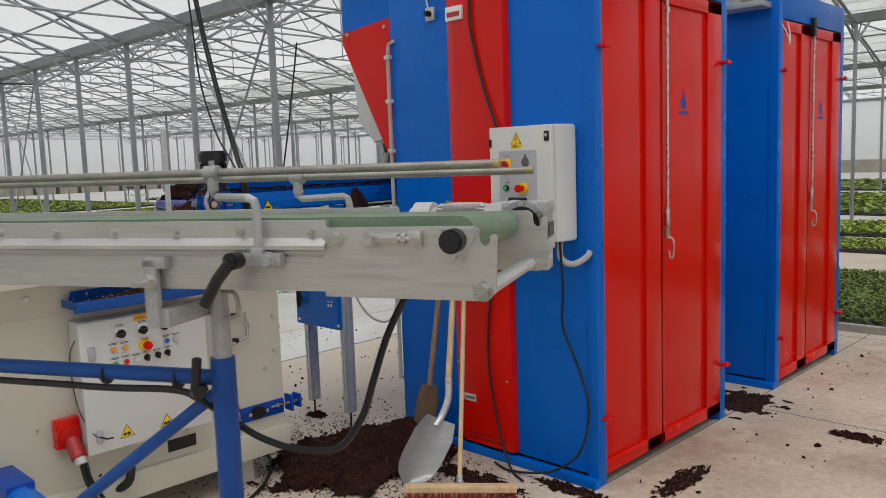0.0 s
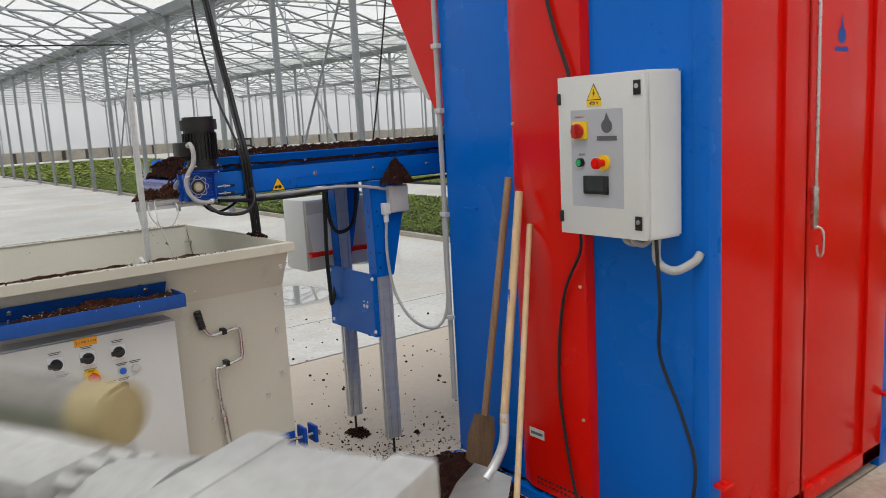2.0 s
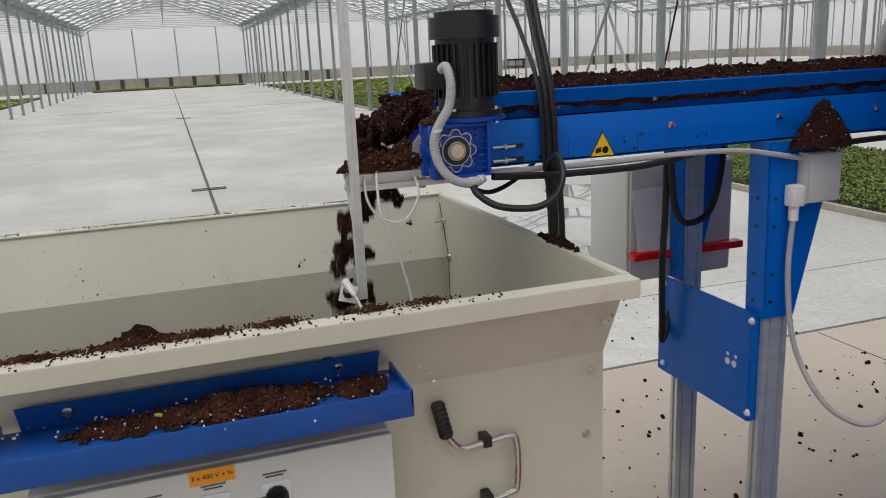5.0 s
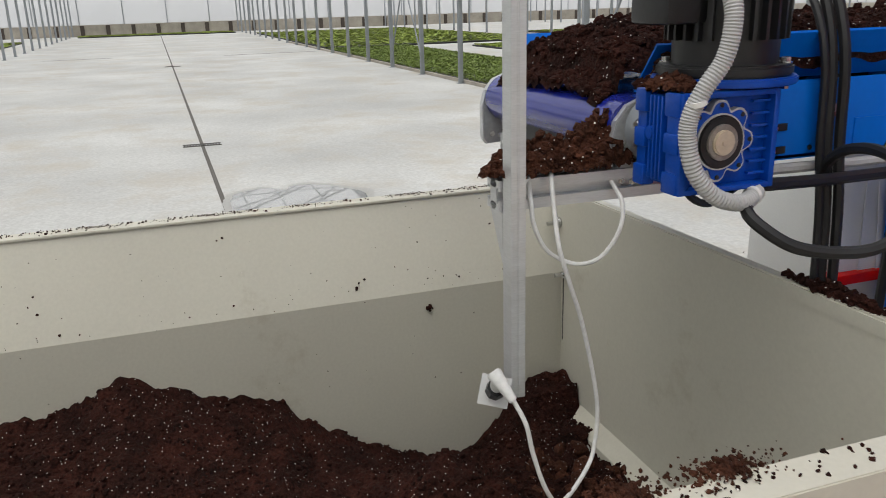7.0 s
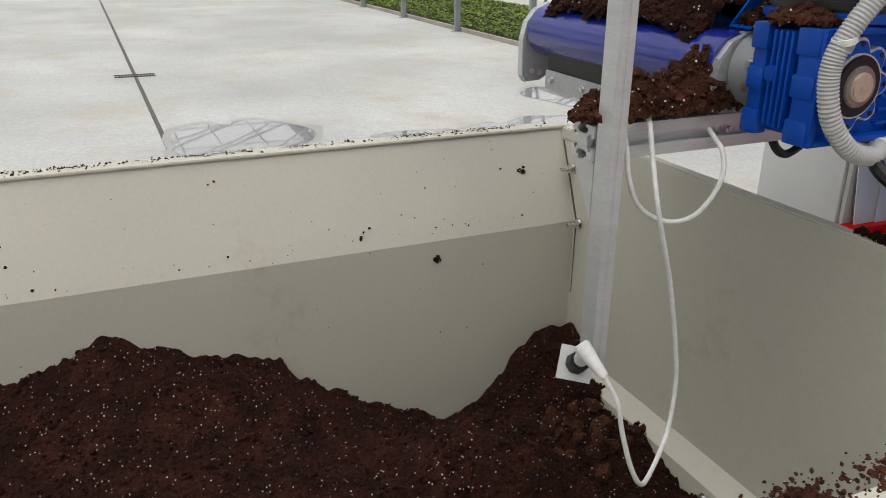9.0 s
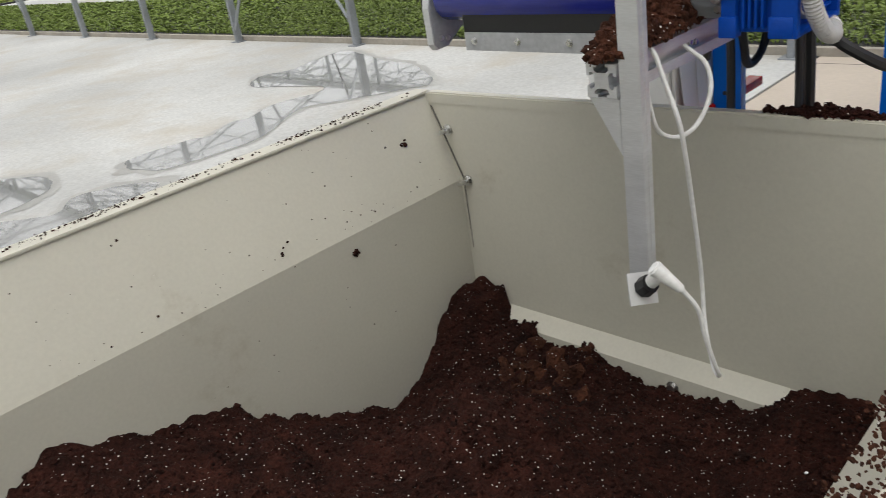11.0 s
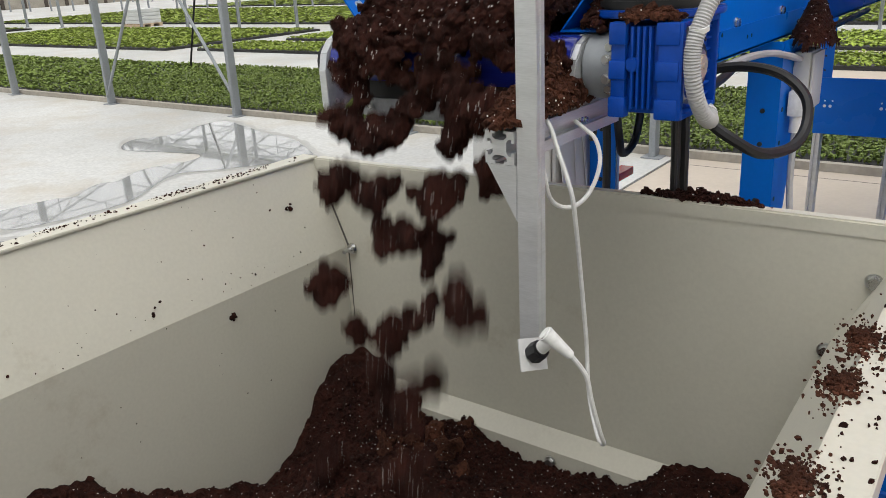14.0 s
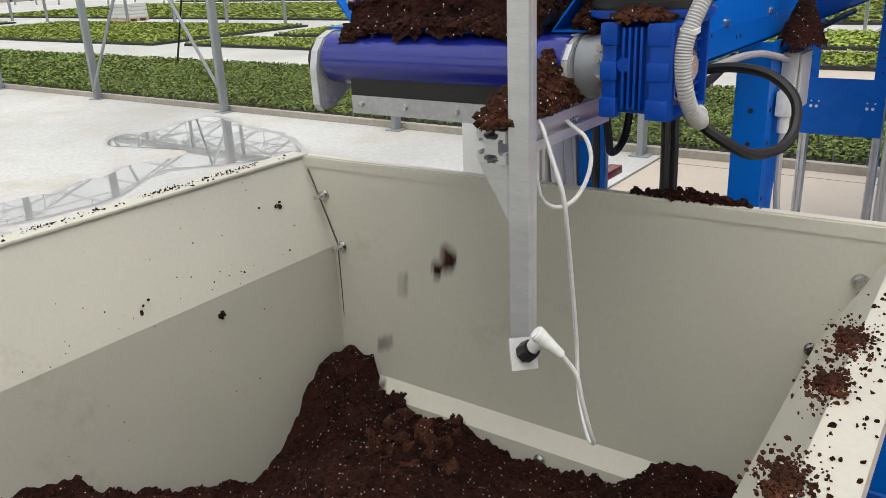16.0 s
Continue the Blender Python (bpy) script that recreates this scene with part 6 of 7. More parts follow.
part("cross_bar", bm, M["alu"], fc, "square aluminium cross bar")
bm = B()
pts = []
for k in range(13):
    a = math.pi / 2 - math.pi * k / 12
    pts.append((-0.037 + 0.0235 * math.cos(a), 1.7185 + 0.0235 * math.sin(a)))
prof_ = [(U_L, 1.742)] + pts + [(U_L, 1.695)]
rows_ = [[bm.verts.new(L(u, v, z - 0.013 * v / VW)) for u, z in prof_] for v in (0.013, 0.02, VW - 0.02, VW - 0.013)]
for a, b in zip(rows_, rows_[1:]):
    for i in range(len(prof_) - 1):
        bm.faces.new((a[i], a[i + 1], b[i + 1], b[i]))
bm.faces.new(rows_[0])
bm.faces.new(rows_[-1][::-1])
part("belt", bm, M["belt"], fc, "worn grey-green conveyor belt")
bm = B()
lbox(bm, U_L, 0.012, 1.655, -0.06, VW - 0.012, 1.69)
part("bed_plate", bm, M["brushed"], fc)
for v, ue, z in ((0.105, -0.002, 1.8095), (VW + 0.015, 0.006, 1.795)):
    bm = B()
    cyl(bm, L(U_L, v, z), L(ue, v, z), 0.0065, 16, bevel=0.001)
    gr = part("guide_rod", bm, M["rod"], fc, "worn steel guide rod")
    bm = B()
    cyl(bm, L(ue - 0.010, v, z), L(ue + 0.0015, v, z), 0.0068, 16, bevel=0.001)
    part("end_cap", bm, M["tip"], gr, "yellowed plastic end cap")
    uc, us = (-0.485, -0.335) if v < 0.2 else (-0.435, -0.335)
    bm = B()
    cyl(bm, L(uc - 0.014, v, z), L(uc + 0.014, v, z), 0.012, 14, bevel=0.002)
    cyl(bm, L(uc, v, z + 0.0), L(uc, v, z - 0.03), 0.009, 12)
    cyl(bm, L(uc, v, z + 0.008), L(uc, v, z + 0.02), 0.005, 6)
    part("clamp", bm, M["steel"], gr)
    bm = B()
    s = -1 if v < 0.2 else 1
    vb = -0.012 if v < 0.2 else v + 0.006
    tube(bm, [L(uc, v, z - 0.02), L(uc, v, z - 0.035), L(uc + 0.008, v, z - 0.040), L(us - 0.012, vb, z - 0.037), L(us - 0.003, vb, z - 0.041), L(us, vb, z - 0.053), L(us, vb, 1.69)], 0.0065, 10)
    part("stay", bm, M["steel"], gr, "bent steel stay")
    bm = B()
    lbox(bm, us - 0.010, vb - 0.009, 1.682, us + 0.010, vb + 0.009, 1.700, 0.002)
    lbox(bm, us - 0.042, vb - 0.008, 1.674, us + 0.038, vb + 0.010, 1.692, 0.003)
    bolt(bm, L(us + 0.02, vb + s * 0.008, 1.683), UM.to_3x3() @ Vector((0, s, 0)), 0.009)
    bolt(bm, L(us - 0.03, vb + s * 0.008, 1.683), UM.to_3x3() @ Vector((0, s, 0)), 0.009)
    part("stay_block", bm, M["steel"], gr)
bm = B()
cyl(bm, L(-0.365, -0.018, 1.683), L(-0.365, -0.045, 1.683), 0.013, 14, bevel=0.003)
tube(bm, [L(-0.365, -0.04, 1.683), L(-0.385, -0.047, 1.657), L(-0.405, -0.053, 1.620)], 0.009, 10)
part("clamp_lever", bm, M["black"], fc, "black plastic clamping lever")
bm = B()
lbox(bm, -0.535, -0.020, 1.575, -0.512, -0.008, 1.684, 0.003)
lbox(bm, -0.535, -0.020, 1.668, -0.495, 0.0, 1.686, 0.003)
lbox(bm, -0.52, -0.012, 1.575, -0.50, 0.14, 1.605, 0.003)
bk = part("bracket", bm, M["steel"], fc, "bent steel mounting bracket")
bm = B()
bolt(bm, L(-0.522, -0.020, 1.648), UM.to_3x3() @ Vector((0, -1, 0)), 0.0095)
cyl(bm, L(-0.522, -0.02, 1.648), L(-0.53, -0.05, 1.648), 0.005, 10)
part("bolt", bm, M["chrome"], bk)
# stand
pu, pv = -0.485, 0.10
st = thing("conveyor_stand", tuple(L(pu, pv, 0)), "blue painted tubular steel stand carrying the belt conveyor", "stand")
bm = B()
cyl(bm, L(pu, pv, 0.007), L(pu, pv, 1.503), 0.0205, 24)
part("post", bm, M["tray_blue"], st)
bm = B()
cyl(bm, L(pu, pv, 1.49), L(pu, pv, 1.632), 0.0155, 22)
part("inner_tube", bm, M["steel"], st, "bare steel telescopic tube")
bm = B()
lbox(bm, pu - 0.16, pv - 0.02, 1.62, pu + 0.1, pv + 0.02, 1.6355, 0.002)
part("cross_piece", bm, M["steel"], st)
bm = B()
tube(bm, [L(pu + 0.015, pv - 0.01, 1.615), L(pu + 0.045, pv - 0.02, 1.615), L(pu + 0.048, pv - 0.02, 1.58), L(pu + 0.018, pv - 0.012, 1.572)], 0.004, 8, 4)
part("ring", bm, M["steel"], st)
bm = B()
cyl(bm, L(pu - 2.0, pv, 1.457), L(pu - 0.015, pv, 1.467), 0.0135, 18)
part("side_bar", bm, M["tray_blue"], st)
bm = B()
cyl(bm, L(pu - 0.36, pv, 1.19), L(pu - 0.01, pv, 1.445), 0.0115, 16)
part("diagonal_brace", bm, M["tray_blue"], st)
bm = B()
cyl(bm, L(pu - 0.36, pv, 0.007), L(pu - 0.36, pv, 1.19), 0.0105, 12)
cyl(bm, L(pu - 2.0, pv, 0.007), L(pu - 2.0, pv, 1.47), 0.0205, 18)
part("rear_post", bm, M["tray_blue"], st)
bm = B()
tube(bm, [L(pu - 0.02, pv - 0.022, 1.458), L(pu - 0.035, pv - 0.03, 1.452), L(pu - 0.03, pv - 0.036, 1.47), L(pu - 0.022, pv - 0.04, 1.508)], 0.008, 10, 4)
cyl(bm, L(pu - 0.038, pv - 0.025, 1.45), L(pu - 0.024, pv - 0.035, 1.45), 0.012, 12)
part("clamp_lever", bm, M["black"], st, "black plastic clamping lever")
bm = B()
for u in (-0.24, -0.09):
    cyl(bm, L(pu + u - 0.003, pv, 1.461), L(pu + u + 0.003, pv, 1.461), 0.0175, 16)
part("cable_tie", bm, M["black"], st)
cable("power_cable", [L(pu - 1.9, pv - 0.012, 1.434), L(pu - 0.5, pv - 0.014, 1.441), L(pu - 0.24, pv - 0.014, 1.441), L(pu - 0.09, pv - 0.014, 1.445), L(-0.522, 0.086, 1.430), L(-0.500, 0.128, 1.388), L(-0.445, 0.14, 1.352), L(-0.39, 0.17, 1.325), L(-0.325, 0.19, 1.326), L(-0.275, 0.185, 1.385), L(-0.255, 0.20, 1.452), L(-0.245, 0.24, 1.515), L(-0.222, 0.27, 1.575), L(-0.18, VW + 0.01, 1.64), L(-0.15, VW + 0.06, 1.69)], 0.0064, M["rubber"], "black cable tied along the blue stand and up to the motor")
VG = VW + 0.036
UM = UM @ Matrix.Translation((0.010, 0, -0.012))
# light grey gear motor at the far side of the belt
fm = thing("belt_gear_motor", tuple(L(-0.08, VG + 0.05, 1.66)), "light grey worm gear motor driving the green belt", "gear motor")
G = M["cast"]
bm = B()
lbox(bm, -0.0665, VG + 0.0135, 1.666, 0.0105, VG + 0.0905, 1.7505, 0.005)
for u in (-0.068, -0.006):
    for z in (1.664, 1.730):
        lbox(bm, u, VG + 0.012, z, u + 0.018, VG + 0.092, z + 0.022, 0.003)
lbox(bm, -0.02, VG + 0.03, 1.63, 0.010, VG + 0.08, 1.67, 0.004)
gcase = part("gear_case", bm, G, fm, "light grey cast gear case")
bm = B()
o = UM.to_3x3() @ Vector((0, -1, 0))
cyl(bm, L(-0.030, VG + 0.018, 1.7135), L(-0.030, VG + 0.005, 1.7135), 0.0415, 30, bevel=0.002)
rg = part("flange", bm, M["steel"], gcase, "round grey flange with bolts")
bm = B()
for k in range(6):
    a = 2 * math.pi * (k + 0.5) / 6
    bolt(bm, L(-0.030 + 0.0365 * math.cos(a), VG + 0.005, 1.7135 + 0.0365 * math.sin(a)), o, 0.0045)
part("bolt", bm, M["chrome"], rg)
bm = B()
cyl(bm, L(-0.030, VG + 0.006, 1.7135), L(-0.030, VG + 0.003, 1.7135), 0.0315, 28)
part("seal", bm, M["black"], rg)
bm = B()
cyl(bm, L(-0.030, VG + 0.006, 1.7135), L(-0.030, VG - 0.006, 1.7135), 0.0165, 22, bevel=0.002)
part("shaft_end", bm, M["rust"], rg)
bm = B()
lbox(bm, 0.0125, VG + 0.03, 1.69, 0.0135, VG + 0.075, 1.715)
part("type_plate", bm, M["bar"], gcase)
bm = B()
cyl(bm, L(-0.20, VG + 0.055, 1.709), L(-0.10, VG + 0.055, 1.709), 0.035, 24)
for k in range(20):
    a = 2 * math.pi * k / 20
    p, q = L(-0.195, VG + 0.055 + 0.037 * math.cos(a), 1.709 + 0.037 * math.sin(a)), L(-0.105, VG + 0.055 + 0.037 * math.cos(a), 1.709 + 0.037 * math.sin(a))
    cyl(bm, p, q, 0.0034, 5)
cyl(bm, L(-0.108, VG + 0.055, 1.713), L(-0.066, VG + 0.055, 1.713), 0.034, 22, 0.040, 0.003)
mb = part("motor_body", bm, G, fm)
bm = B()
cyl(bm, L(-0.250, VG + 0.055, 1.709), L(-0.196, VG + 0.055, 1.709), 0.0435, 30, bevel=0.010)
part("fan_cowl", bm, M["greybox"], mb)
bm = B()
lbox(bm, -0.185, VG + 0.03, 1.735, -0.115, VG + 0.08, 1.75, 0.006)
part("terminal_box", bm, G, mb)

# ---- peat ----
FAR_TAB = [(1.45, 0.92), (2.0, 0.95), (2.29, 0.979), (2.43, 0.990), (2.534, 1.036), (2.60, 0.998), (2.72, 0.955), (2.84, 0.920), (2.90, 0.86), (2.975, 0.815), (3.06, 0.750), (3.15, 0.705), (3.25, 0.662), (3.31, 0.67), (3.38, 0.705), (3.43, 0.79), (3.465, 0.855), (3.55, 0.868)]
END_TAB = [(-3.586, 0.855), (-3.555, 0.870), (-3.49, 0.860), (-3.475, 0.81), (-3.455, 0.778), (-3.415, 0.785), (-3.386, 0.782), (-3.365, 0.75), (-3.304, 0.735), (-3.223, 0.782), (-3.19, 0.768), (-3.16, 0.745), (-3.097, 0.728), (-2.966, 0.738), (-2.871, 0.755), (-2.807, 0.808), (-2.746, 0.838), (-2.678, 0.835), (-2.53, 0.80)]


def hopper_peat(x, y):
    """Heap height: follows the far wall on one side and the end wall on the other."""
    wf = max(0.0, 1 - (x - FX0) / 0.62)
    we = max(0.0, 1 - (HY1 - y) / 0.40)
    base = 0.80 + 0.10 * math.exp(-((x + 3.0) ** 2 + (y - 2.5) ** 2) / 0.2)
    base += 0.08 * math.exp(-(((x + 3.13) / 0.13) ** 2 + ((y - 3.15) / 0.15) ** 2))
    base -= 0.07 * math.exp(-(((x + 2.83) / 0.14) ** 2 + ((y - 3.28) / 0.13) ** 2))
    far = base + wf ** 1.6 * (lerp_table(FAR_TAB, y) - base)
    h = far + we ** 1.8 * (lerp_table(END_TAB, x) - far)
    n = fbm(x, y, 7.0, 1.0) * 0.010 + fbm(x, y, 20.0, 3.0) * 0.011 + fbm(x, y, 55.0, 7.0) * 0.008
    return h + n + 0.10 * math.exp(-(((x + 3.24) / 0.11) ** 2 + ((y - 3.12) / 0.12) ** 2))


bm = B()
mound(bm, FX0 + 0.004, FX1 - 0.008, HY0 + 0.01, HY1 - 0.016, 190, 380, hopper_peat)
heap = solo("peat_heap", bm, M["peat"], "heap of dark brown peat with white perlite grains in the hopper", "peat", kind="stuff")
rng = random.Random(11)
spots = []
for _ in range(12000):
    x, y = rng.uniform(FX0 + 0.01, FX1 - 0.02), HY1 - 0.03 - 1.55 * rng.random() ** 1.4
    s = rng.choice((0.002, 0.0025, 0.003, 0.003, 0.004, 0.006)) * rng.uniform(0.7, 1.3)
    spots.append((x, y, hopper_peat(x, y) + s * 0.2, s))
crumbs("peat_crumbs", spots, M["peat"], "crumbs of peat scattered on the heap in the hopper", 3)
bm = B()
for _ in range(26):
    x, y = rng.gauss(-3.27, 0.07), rng.gauss(3.38, 0.06)
    lumps(bm, (x, min(y, 3.54), hopper_peat(x, min(y, 3.54)) + 0.004), (0.006, 0.006, 0.002), 2, 0.018, rng)
solo("peat_lumps", bm, M["drypeat"], "reddish dry peat lumps on the heap", "peat", kind="stuff")


def belt_load(x, y):
    lo, hi = (-3.232, -2.884) if y < 3.41 else (-3.262, -2.845)
    e = min(1, (x - lo) / 0.10, (hi - x) / 0.10)
    if e < 0:
        return None
    end = min(1.0, max(0.0, (y - 3.240 - 0.018 * fbm(x, 0, 14, 5)) / 0.14))
    crown = 0.09 * math.sqrt(max(0, e)) * (0.30 + 0.70 * end ** 0.6)
    base = 1.642 + 0.028 * (1 - e)
    if y < DY:
        base = DZ + math.sqrt(max(0.0, DR ** 2 - (y - DY) ** 2)) - 0.002
        crown *= 0.5
    if end <= 0.0 and fbm(x, y, 16, 2) < 0.12:
        return None
    return base + crown + 0.012 * fbm(x, y, 12, 4) + 0.010 * fbm(x, y, 34, 8) * e


bm = B()
mound(bm, -3.26, -2.845, 3.236, 7.4, 84, 640, belt_load)
solo("peat_load", bm, M["peat"], "long bed of crumbly dark peat lying on the conveyor belt", "peat", kind="stuff")
spots = []
for _ in range(7000):
    x, y = rng.uniform(-3.25, -2.86), 3.242 + 1.9 * rng.random() ** 1.7
    h = belt_load(x, y)
    if h:
        s = rng.choice((0.002, 0.003, 0.004, 0.005, 0.007)) * rng.uniform(0.7, 1.3)
        spots.append((x, y, h + s * 0.2, s))
crumbs("peat_crumbs", spots, M["peat"], "crumbs of peat on the conveyor load", 5)


def pile(name, c, rx_, ry_, h, mt, label, seed, rough=0.3, steps=46, up=0.0, lump=30, lsize=0.008):
    """A small rounded pile of loose peat resting at height c[2]."""
    bm = B()

    def f(x, y):
        r = math.sqrt(((x - c[0]) / rx_) ** 2 + ((y - c[1]) / ry_) ** 2) + rough * fbm(x, y, 2.2 / min(rx_, ry_), seed)
        if r > 1.0:
            return None
        return c[2] + 0.001 + h * (1 - r) ** 0.8 + 0.12 * h * fbm(x, y, 9 / min(rx_, ry_) * 0.4, seed + 3) * (1 - r)

    mound(bm, c[0] - rx_ * 1.5, c[0] + rx_ * 1.5, c[1] - ry_ * 1.5, c[1] + ry_ * 1.5, steps, steps, f)
    if not bm.verts:
        bm.free()
        return None
    rr = random.Random(int(seed * 10))
    spots = []
    for _ in range(lump * 9):
        a, q = rr.random() * 6.3, rr.random() ** 0.5 * 1.0
        x, y = c[0] + rx_ * q * math.cos(a), c[1] + ry_ * q * math.sin(a)
        z = f(x, y)
        if z:
            s = lsize * rr.choice((0.25, 0.3, 0.4, 0.6, 1.0))
            spots.append((x, y, z + s * 0.2, s))
    if spots:
        crumbs(name + "_crumbs", spots, mt, label, int(seed))
    return solo(name, bm, mt, label, "peat", kind="stuff")


pile("peat_pile", (-2.36, 3.98, 0), 0.46, 0.62, 0.16, M["peat"], "spilled dark peat on the floor beside the tower", 1.0, 0.35, 80, lump=260, lsize=0.012)
pile("peat_pile", (-2.25, 4.30, 0), 0.36, 0.28, 0.20, M["peat"], "spilled dark peat heaped against the tower", 2.0, 0.3, 60, lump=120, lsize=0.012)
pile("peat_pile", (-3.27, 4.33, 0), 0.09, 0.07, 0.02, M["peat"], "little peat round the levelling foot", 4.0)
pile("peat_pile", (-2.775, 4.385, 1.508), 0.055, 0.105, 0.15, M["peat"], "cone of peat on the junction box", 5.0, 0.1, lump=12, lsize=0.006)
pile("peat_pile", (-2.8445, 3.135, 1.554), 0.033, 0.085, 0.050, M["drypeat"], "fibrous reddish peat piled on the aluminium profile", 6.0, 0.15, 60, lump=40)
pile("peat_pile", (-2.850, 3.222, 1.554), 0.034, 0.075, 0.072, M["drypeat"], "fibrous reddish peat piled beside the gear case", 7.0, 0.15, 60, lump=40)
pile("peat_pile", (-2.735, 3.256, 1.665), 0.040, 0.022, 0.014, M["drypeat"], "crumbs of dry peat on the gear case", 8.0, 0.2, lump=30, lsize=0.007)
pile("peat_pile", (-2.82, 3.32, 1.650), 0.03, 0.06, 0.05, M["peat"], "peat caught at the end of the trough", 8.6, 0.2, lump=30, lsize=0.007)
def strewn(c, sx, sy, count, label, seed):
    """Loose dry crumbs strewn round c, thickest in the middle."""
    rr = random.Random(seed)
    spots = []
    for _ in range(count):
        q = rr.choice((0.35, 0.6, 1.0))
        x, y = c[0] + rr.gauss(0, sx) * q, c[1] + rr.gauss(0, sy) * q
        if abs(x - c[0]) > 0.034:
            continue
        s = rr.choice((0.0009, 0.0012, 0.0016, 0.0022, 0.0028)) * (1.25 - 0.4 * q)
        lift = rr.random() * 0.006 * max(0.0, 1 - abs(y - c[1]) / (sy * 1.2))
        spots.append((x, y, c[2] + s * 0.4 + lift, s))
    crumbs("peat_crumbs", spots, M["drypeat"], label, seed)


for cy, sy, n in ((3.13, 0.03, 500), (3.02, 0.025, 500), (2.84, 0.03, 700), (2.70, 0.05, 1300), (2.58, 0.05, 1300), (2.42, 0.05, 700), (2.28, 0.07, 500), (2.62, 0.25, 220)):
    strewn((-2.442, cy, RZN + 0.004), 0.014, sy, n, "dry reddish peat strewn on the hopper rim", int(cy * 100))
pile("peat_pile", (-2.76, 3.575, 1.343), 0.11, 0.016, 0.016, M["peat"], "peat lying on the end rim of the hopper", 11.0, 0.3, 40, lump=40, lsize=0.006)
pile("peat_pile", (-2.412, 2.76, 1.209), 0.058, 0.17, 0.030, M["drypeat"], "dry reddish peat strewn over the blue tray", 12.0, 0.4, 80, lump=160, lsize=0.006)
pile("peat_pile", (-2.415, 2.57, 1.209), 0.045, 0.11, 0.012, M["drypeat"], "dry reddish peat strewn over the blue tray", 13.0, 0.5, 60, lump=120, lsize=0.004)
pile("peat_pile", (-2.41, 2.98, 1.209), 0.045, 0.05, 0.014, M["drypeat"], "dry peat at the end of the blue tray", 14.0, 0.5, 40, lump=60, lsize=0.005)
for cx, cy, rx_, ry_, s in ((-1.1, 4.42, 0.25, 0.07, 15), (-1.05, 6.45, 0.25, 0.30, 16), (-0.7, 4.9, 0.08, 0.3, 18), (-0.2, 6.2, 0.16, 0.08, 19), (0.35, 7.0, 0.25, 0.10, 20), (-1.6, 4.2, 0.4, 0.1, 21)):
    pile("peat_pile", (cx, cy, 0), rx_, ry_, 0.012, M["peat"], "thin scatter of peat on the tan paving", float(s), 0.7, 50, lump=40, lsize=0.008)
spots = []
for _ in range(5200):
    x, y = rng.gauss(-2.42, 0.42), rng.gauss(3.95, 0.40)
    if y < 4.47 or x < -2.6:
        spots.append((x, y, 0.002, rng.choice((0.0022, 0.003, 0.004, 0.006))))
crumbs("peat_scatter", spots, M["peat"], "fine peat scattered round the spilled pile", 41)
bm = B()
for _ in range(520):
    k = rng.random()
    if k < 0.45:
        x, y = rng.uniform(-4.6, -2.7), rng.uniform(3.7, 6.4)
    elif k < 0.8:
        x, y = rng.uniform(-0.9, 1.6), rng.uniform(4.2, 8.6)
    else:
        x, y = rng.uniform(-6.5, -4.8), rng.uniform(3.8, 6.5)
    lumps(bm, (x, y, 0.004), (0, 0, 0), 1, rng.choice((0.004, 0.005, 0.007, 0.010, 0.014)), rng, 0.5)
solo("floor_crumbs", bm, M["peat"], "dark peat crumbs littering the concrete", "peat", kind="stuff")
# white grains, clods and a fallen leaf on the tray
spots = []
for _ in range(150):
    spots.append((rng.gauss(-2.415, 0.035), rng.gauss(2.72, 0.15), 1.214 + rng.random() * 0.012, rng.choice((0.0015, 0.002, 0.0028))))
crumbs("perlite_grains", spots, M["paper"], "white perlite grains strewn over the peat on the tray", 21)
bm = B()
for dx, dy, s in ((-0.01, 0.30, 0.016), (0.02, 0.05, 0.014), (-0.02, -0.08, 0.012), (0.03, 0.10, 0.018)):
    lumps(bm, (-2.40 + dx, 2.72 + dy, 1.219), (0.008, 0.008, 0.003), 4, s * 0.7, rng)
solo("peat_clods", bm, M["drypeat"], "dry clods of peat on the blue tray", "peat", kind="stuff")
bm = B()
outline = [(0, 0), (0.25, 0.16), (0.55, 0.2), (0.8, 0.12), (1.0, 0), (0.8, -0.12), (0.55, -0.2), (0.25, -0.16)]
prism(bm, [(-2.395 + 0.028 * u + 0.012 * v, 2.615 + 0.012 * u - 0.028 * v, 1.236 + 0.010 * u * (1 - 0.6 * u)) for u, v in outline], (0, 0, 0.0008))
solo("dead_leaf", bm, M["farleaf"], "small yellow-green leaf lying on the peat", "leaf")
# specks stuck to the inside of the hopper
bm = B()
for _ in range(210):
    y = rng.uniform(1.7, 3.5)
    z = rng.choice((rng.uniform(1.16, 1.32), rng.gauss(1.15, 0.012), rng.uniform(0.9, 1.3)))
    x = FX0 if z < FZ else FX0 + (HX0 - FX0) * (z - FZ) / (RZ - FZ)
    r = rng.choice((0.001, 0.0013, 0.0016, 0.0024))
    lumps(bm, (x + 0.005 + r * 0.4, y, z), (0, 0.0, 0.0), 1, r, rng)
for y, z in ((1.87, 1.232), (1.885, 1.225), (3.216, 1.081), (3.05, 1.16), (3.44, 1.25)):
    x = FX0 if z < FZ else FX0 + (HX0 - FX0) * (z - FZ) / (RZ - FZ)
    lumps(bm, (x + 0.008, y, z), (0.001, 0.006, 0.005), 4, 0.006, rng)
for _ in range(90):
    lumps(bm, (HX0 + rng.uniform(-0.03, 0.006), rng.uniform(1.6, 3.55), RZ + 0.004), (0, 0, 0), 1, 0.003, rng, 0.5)
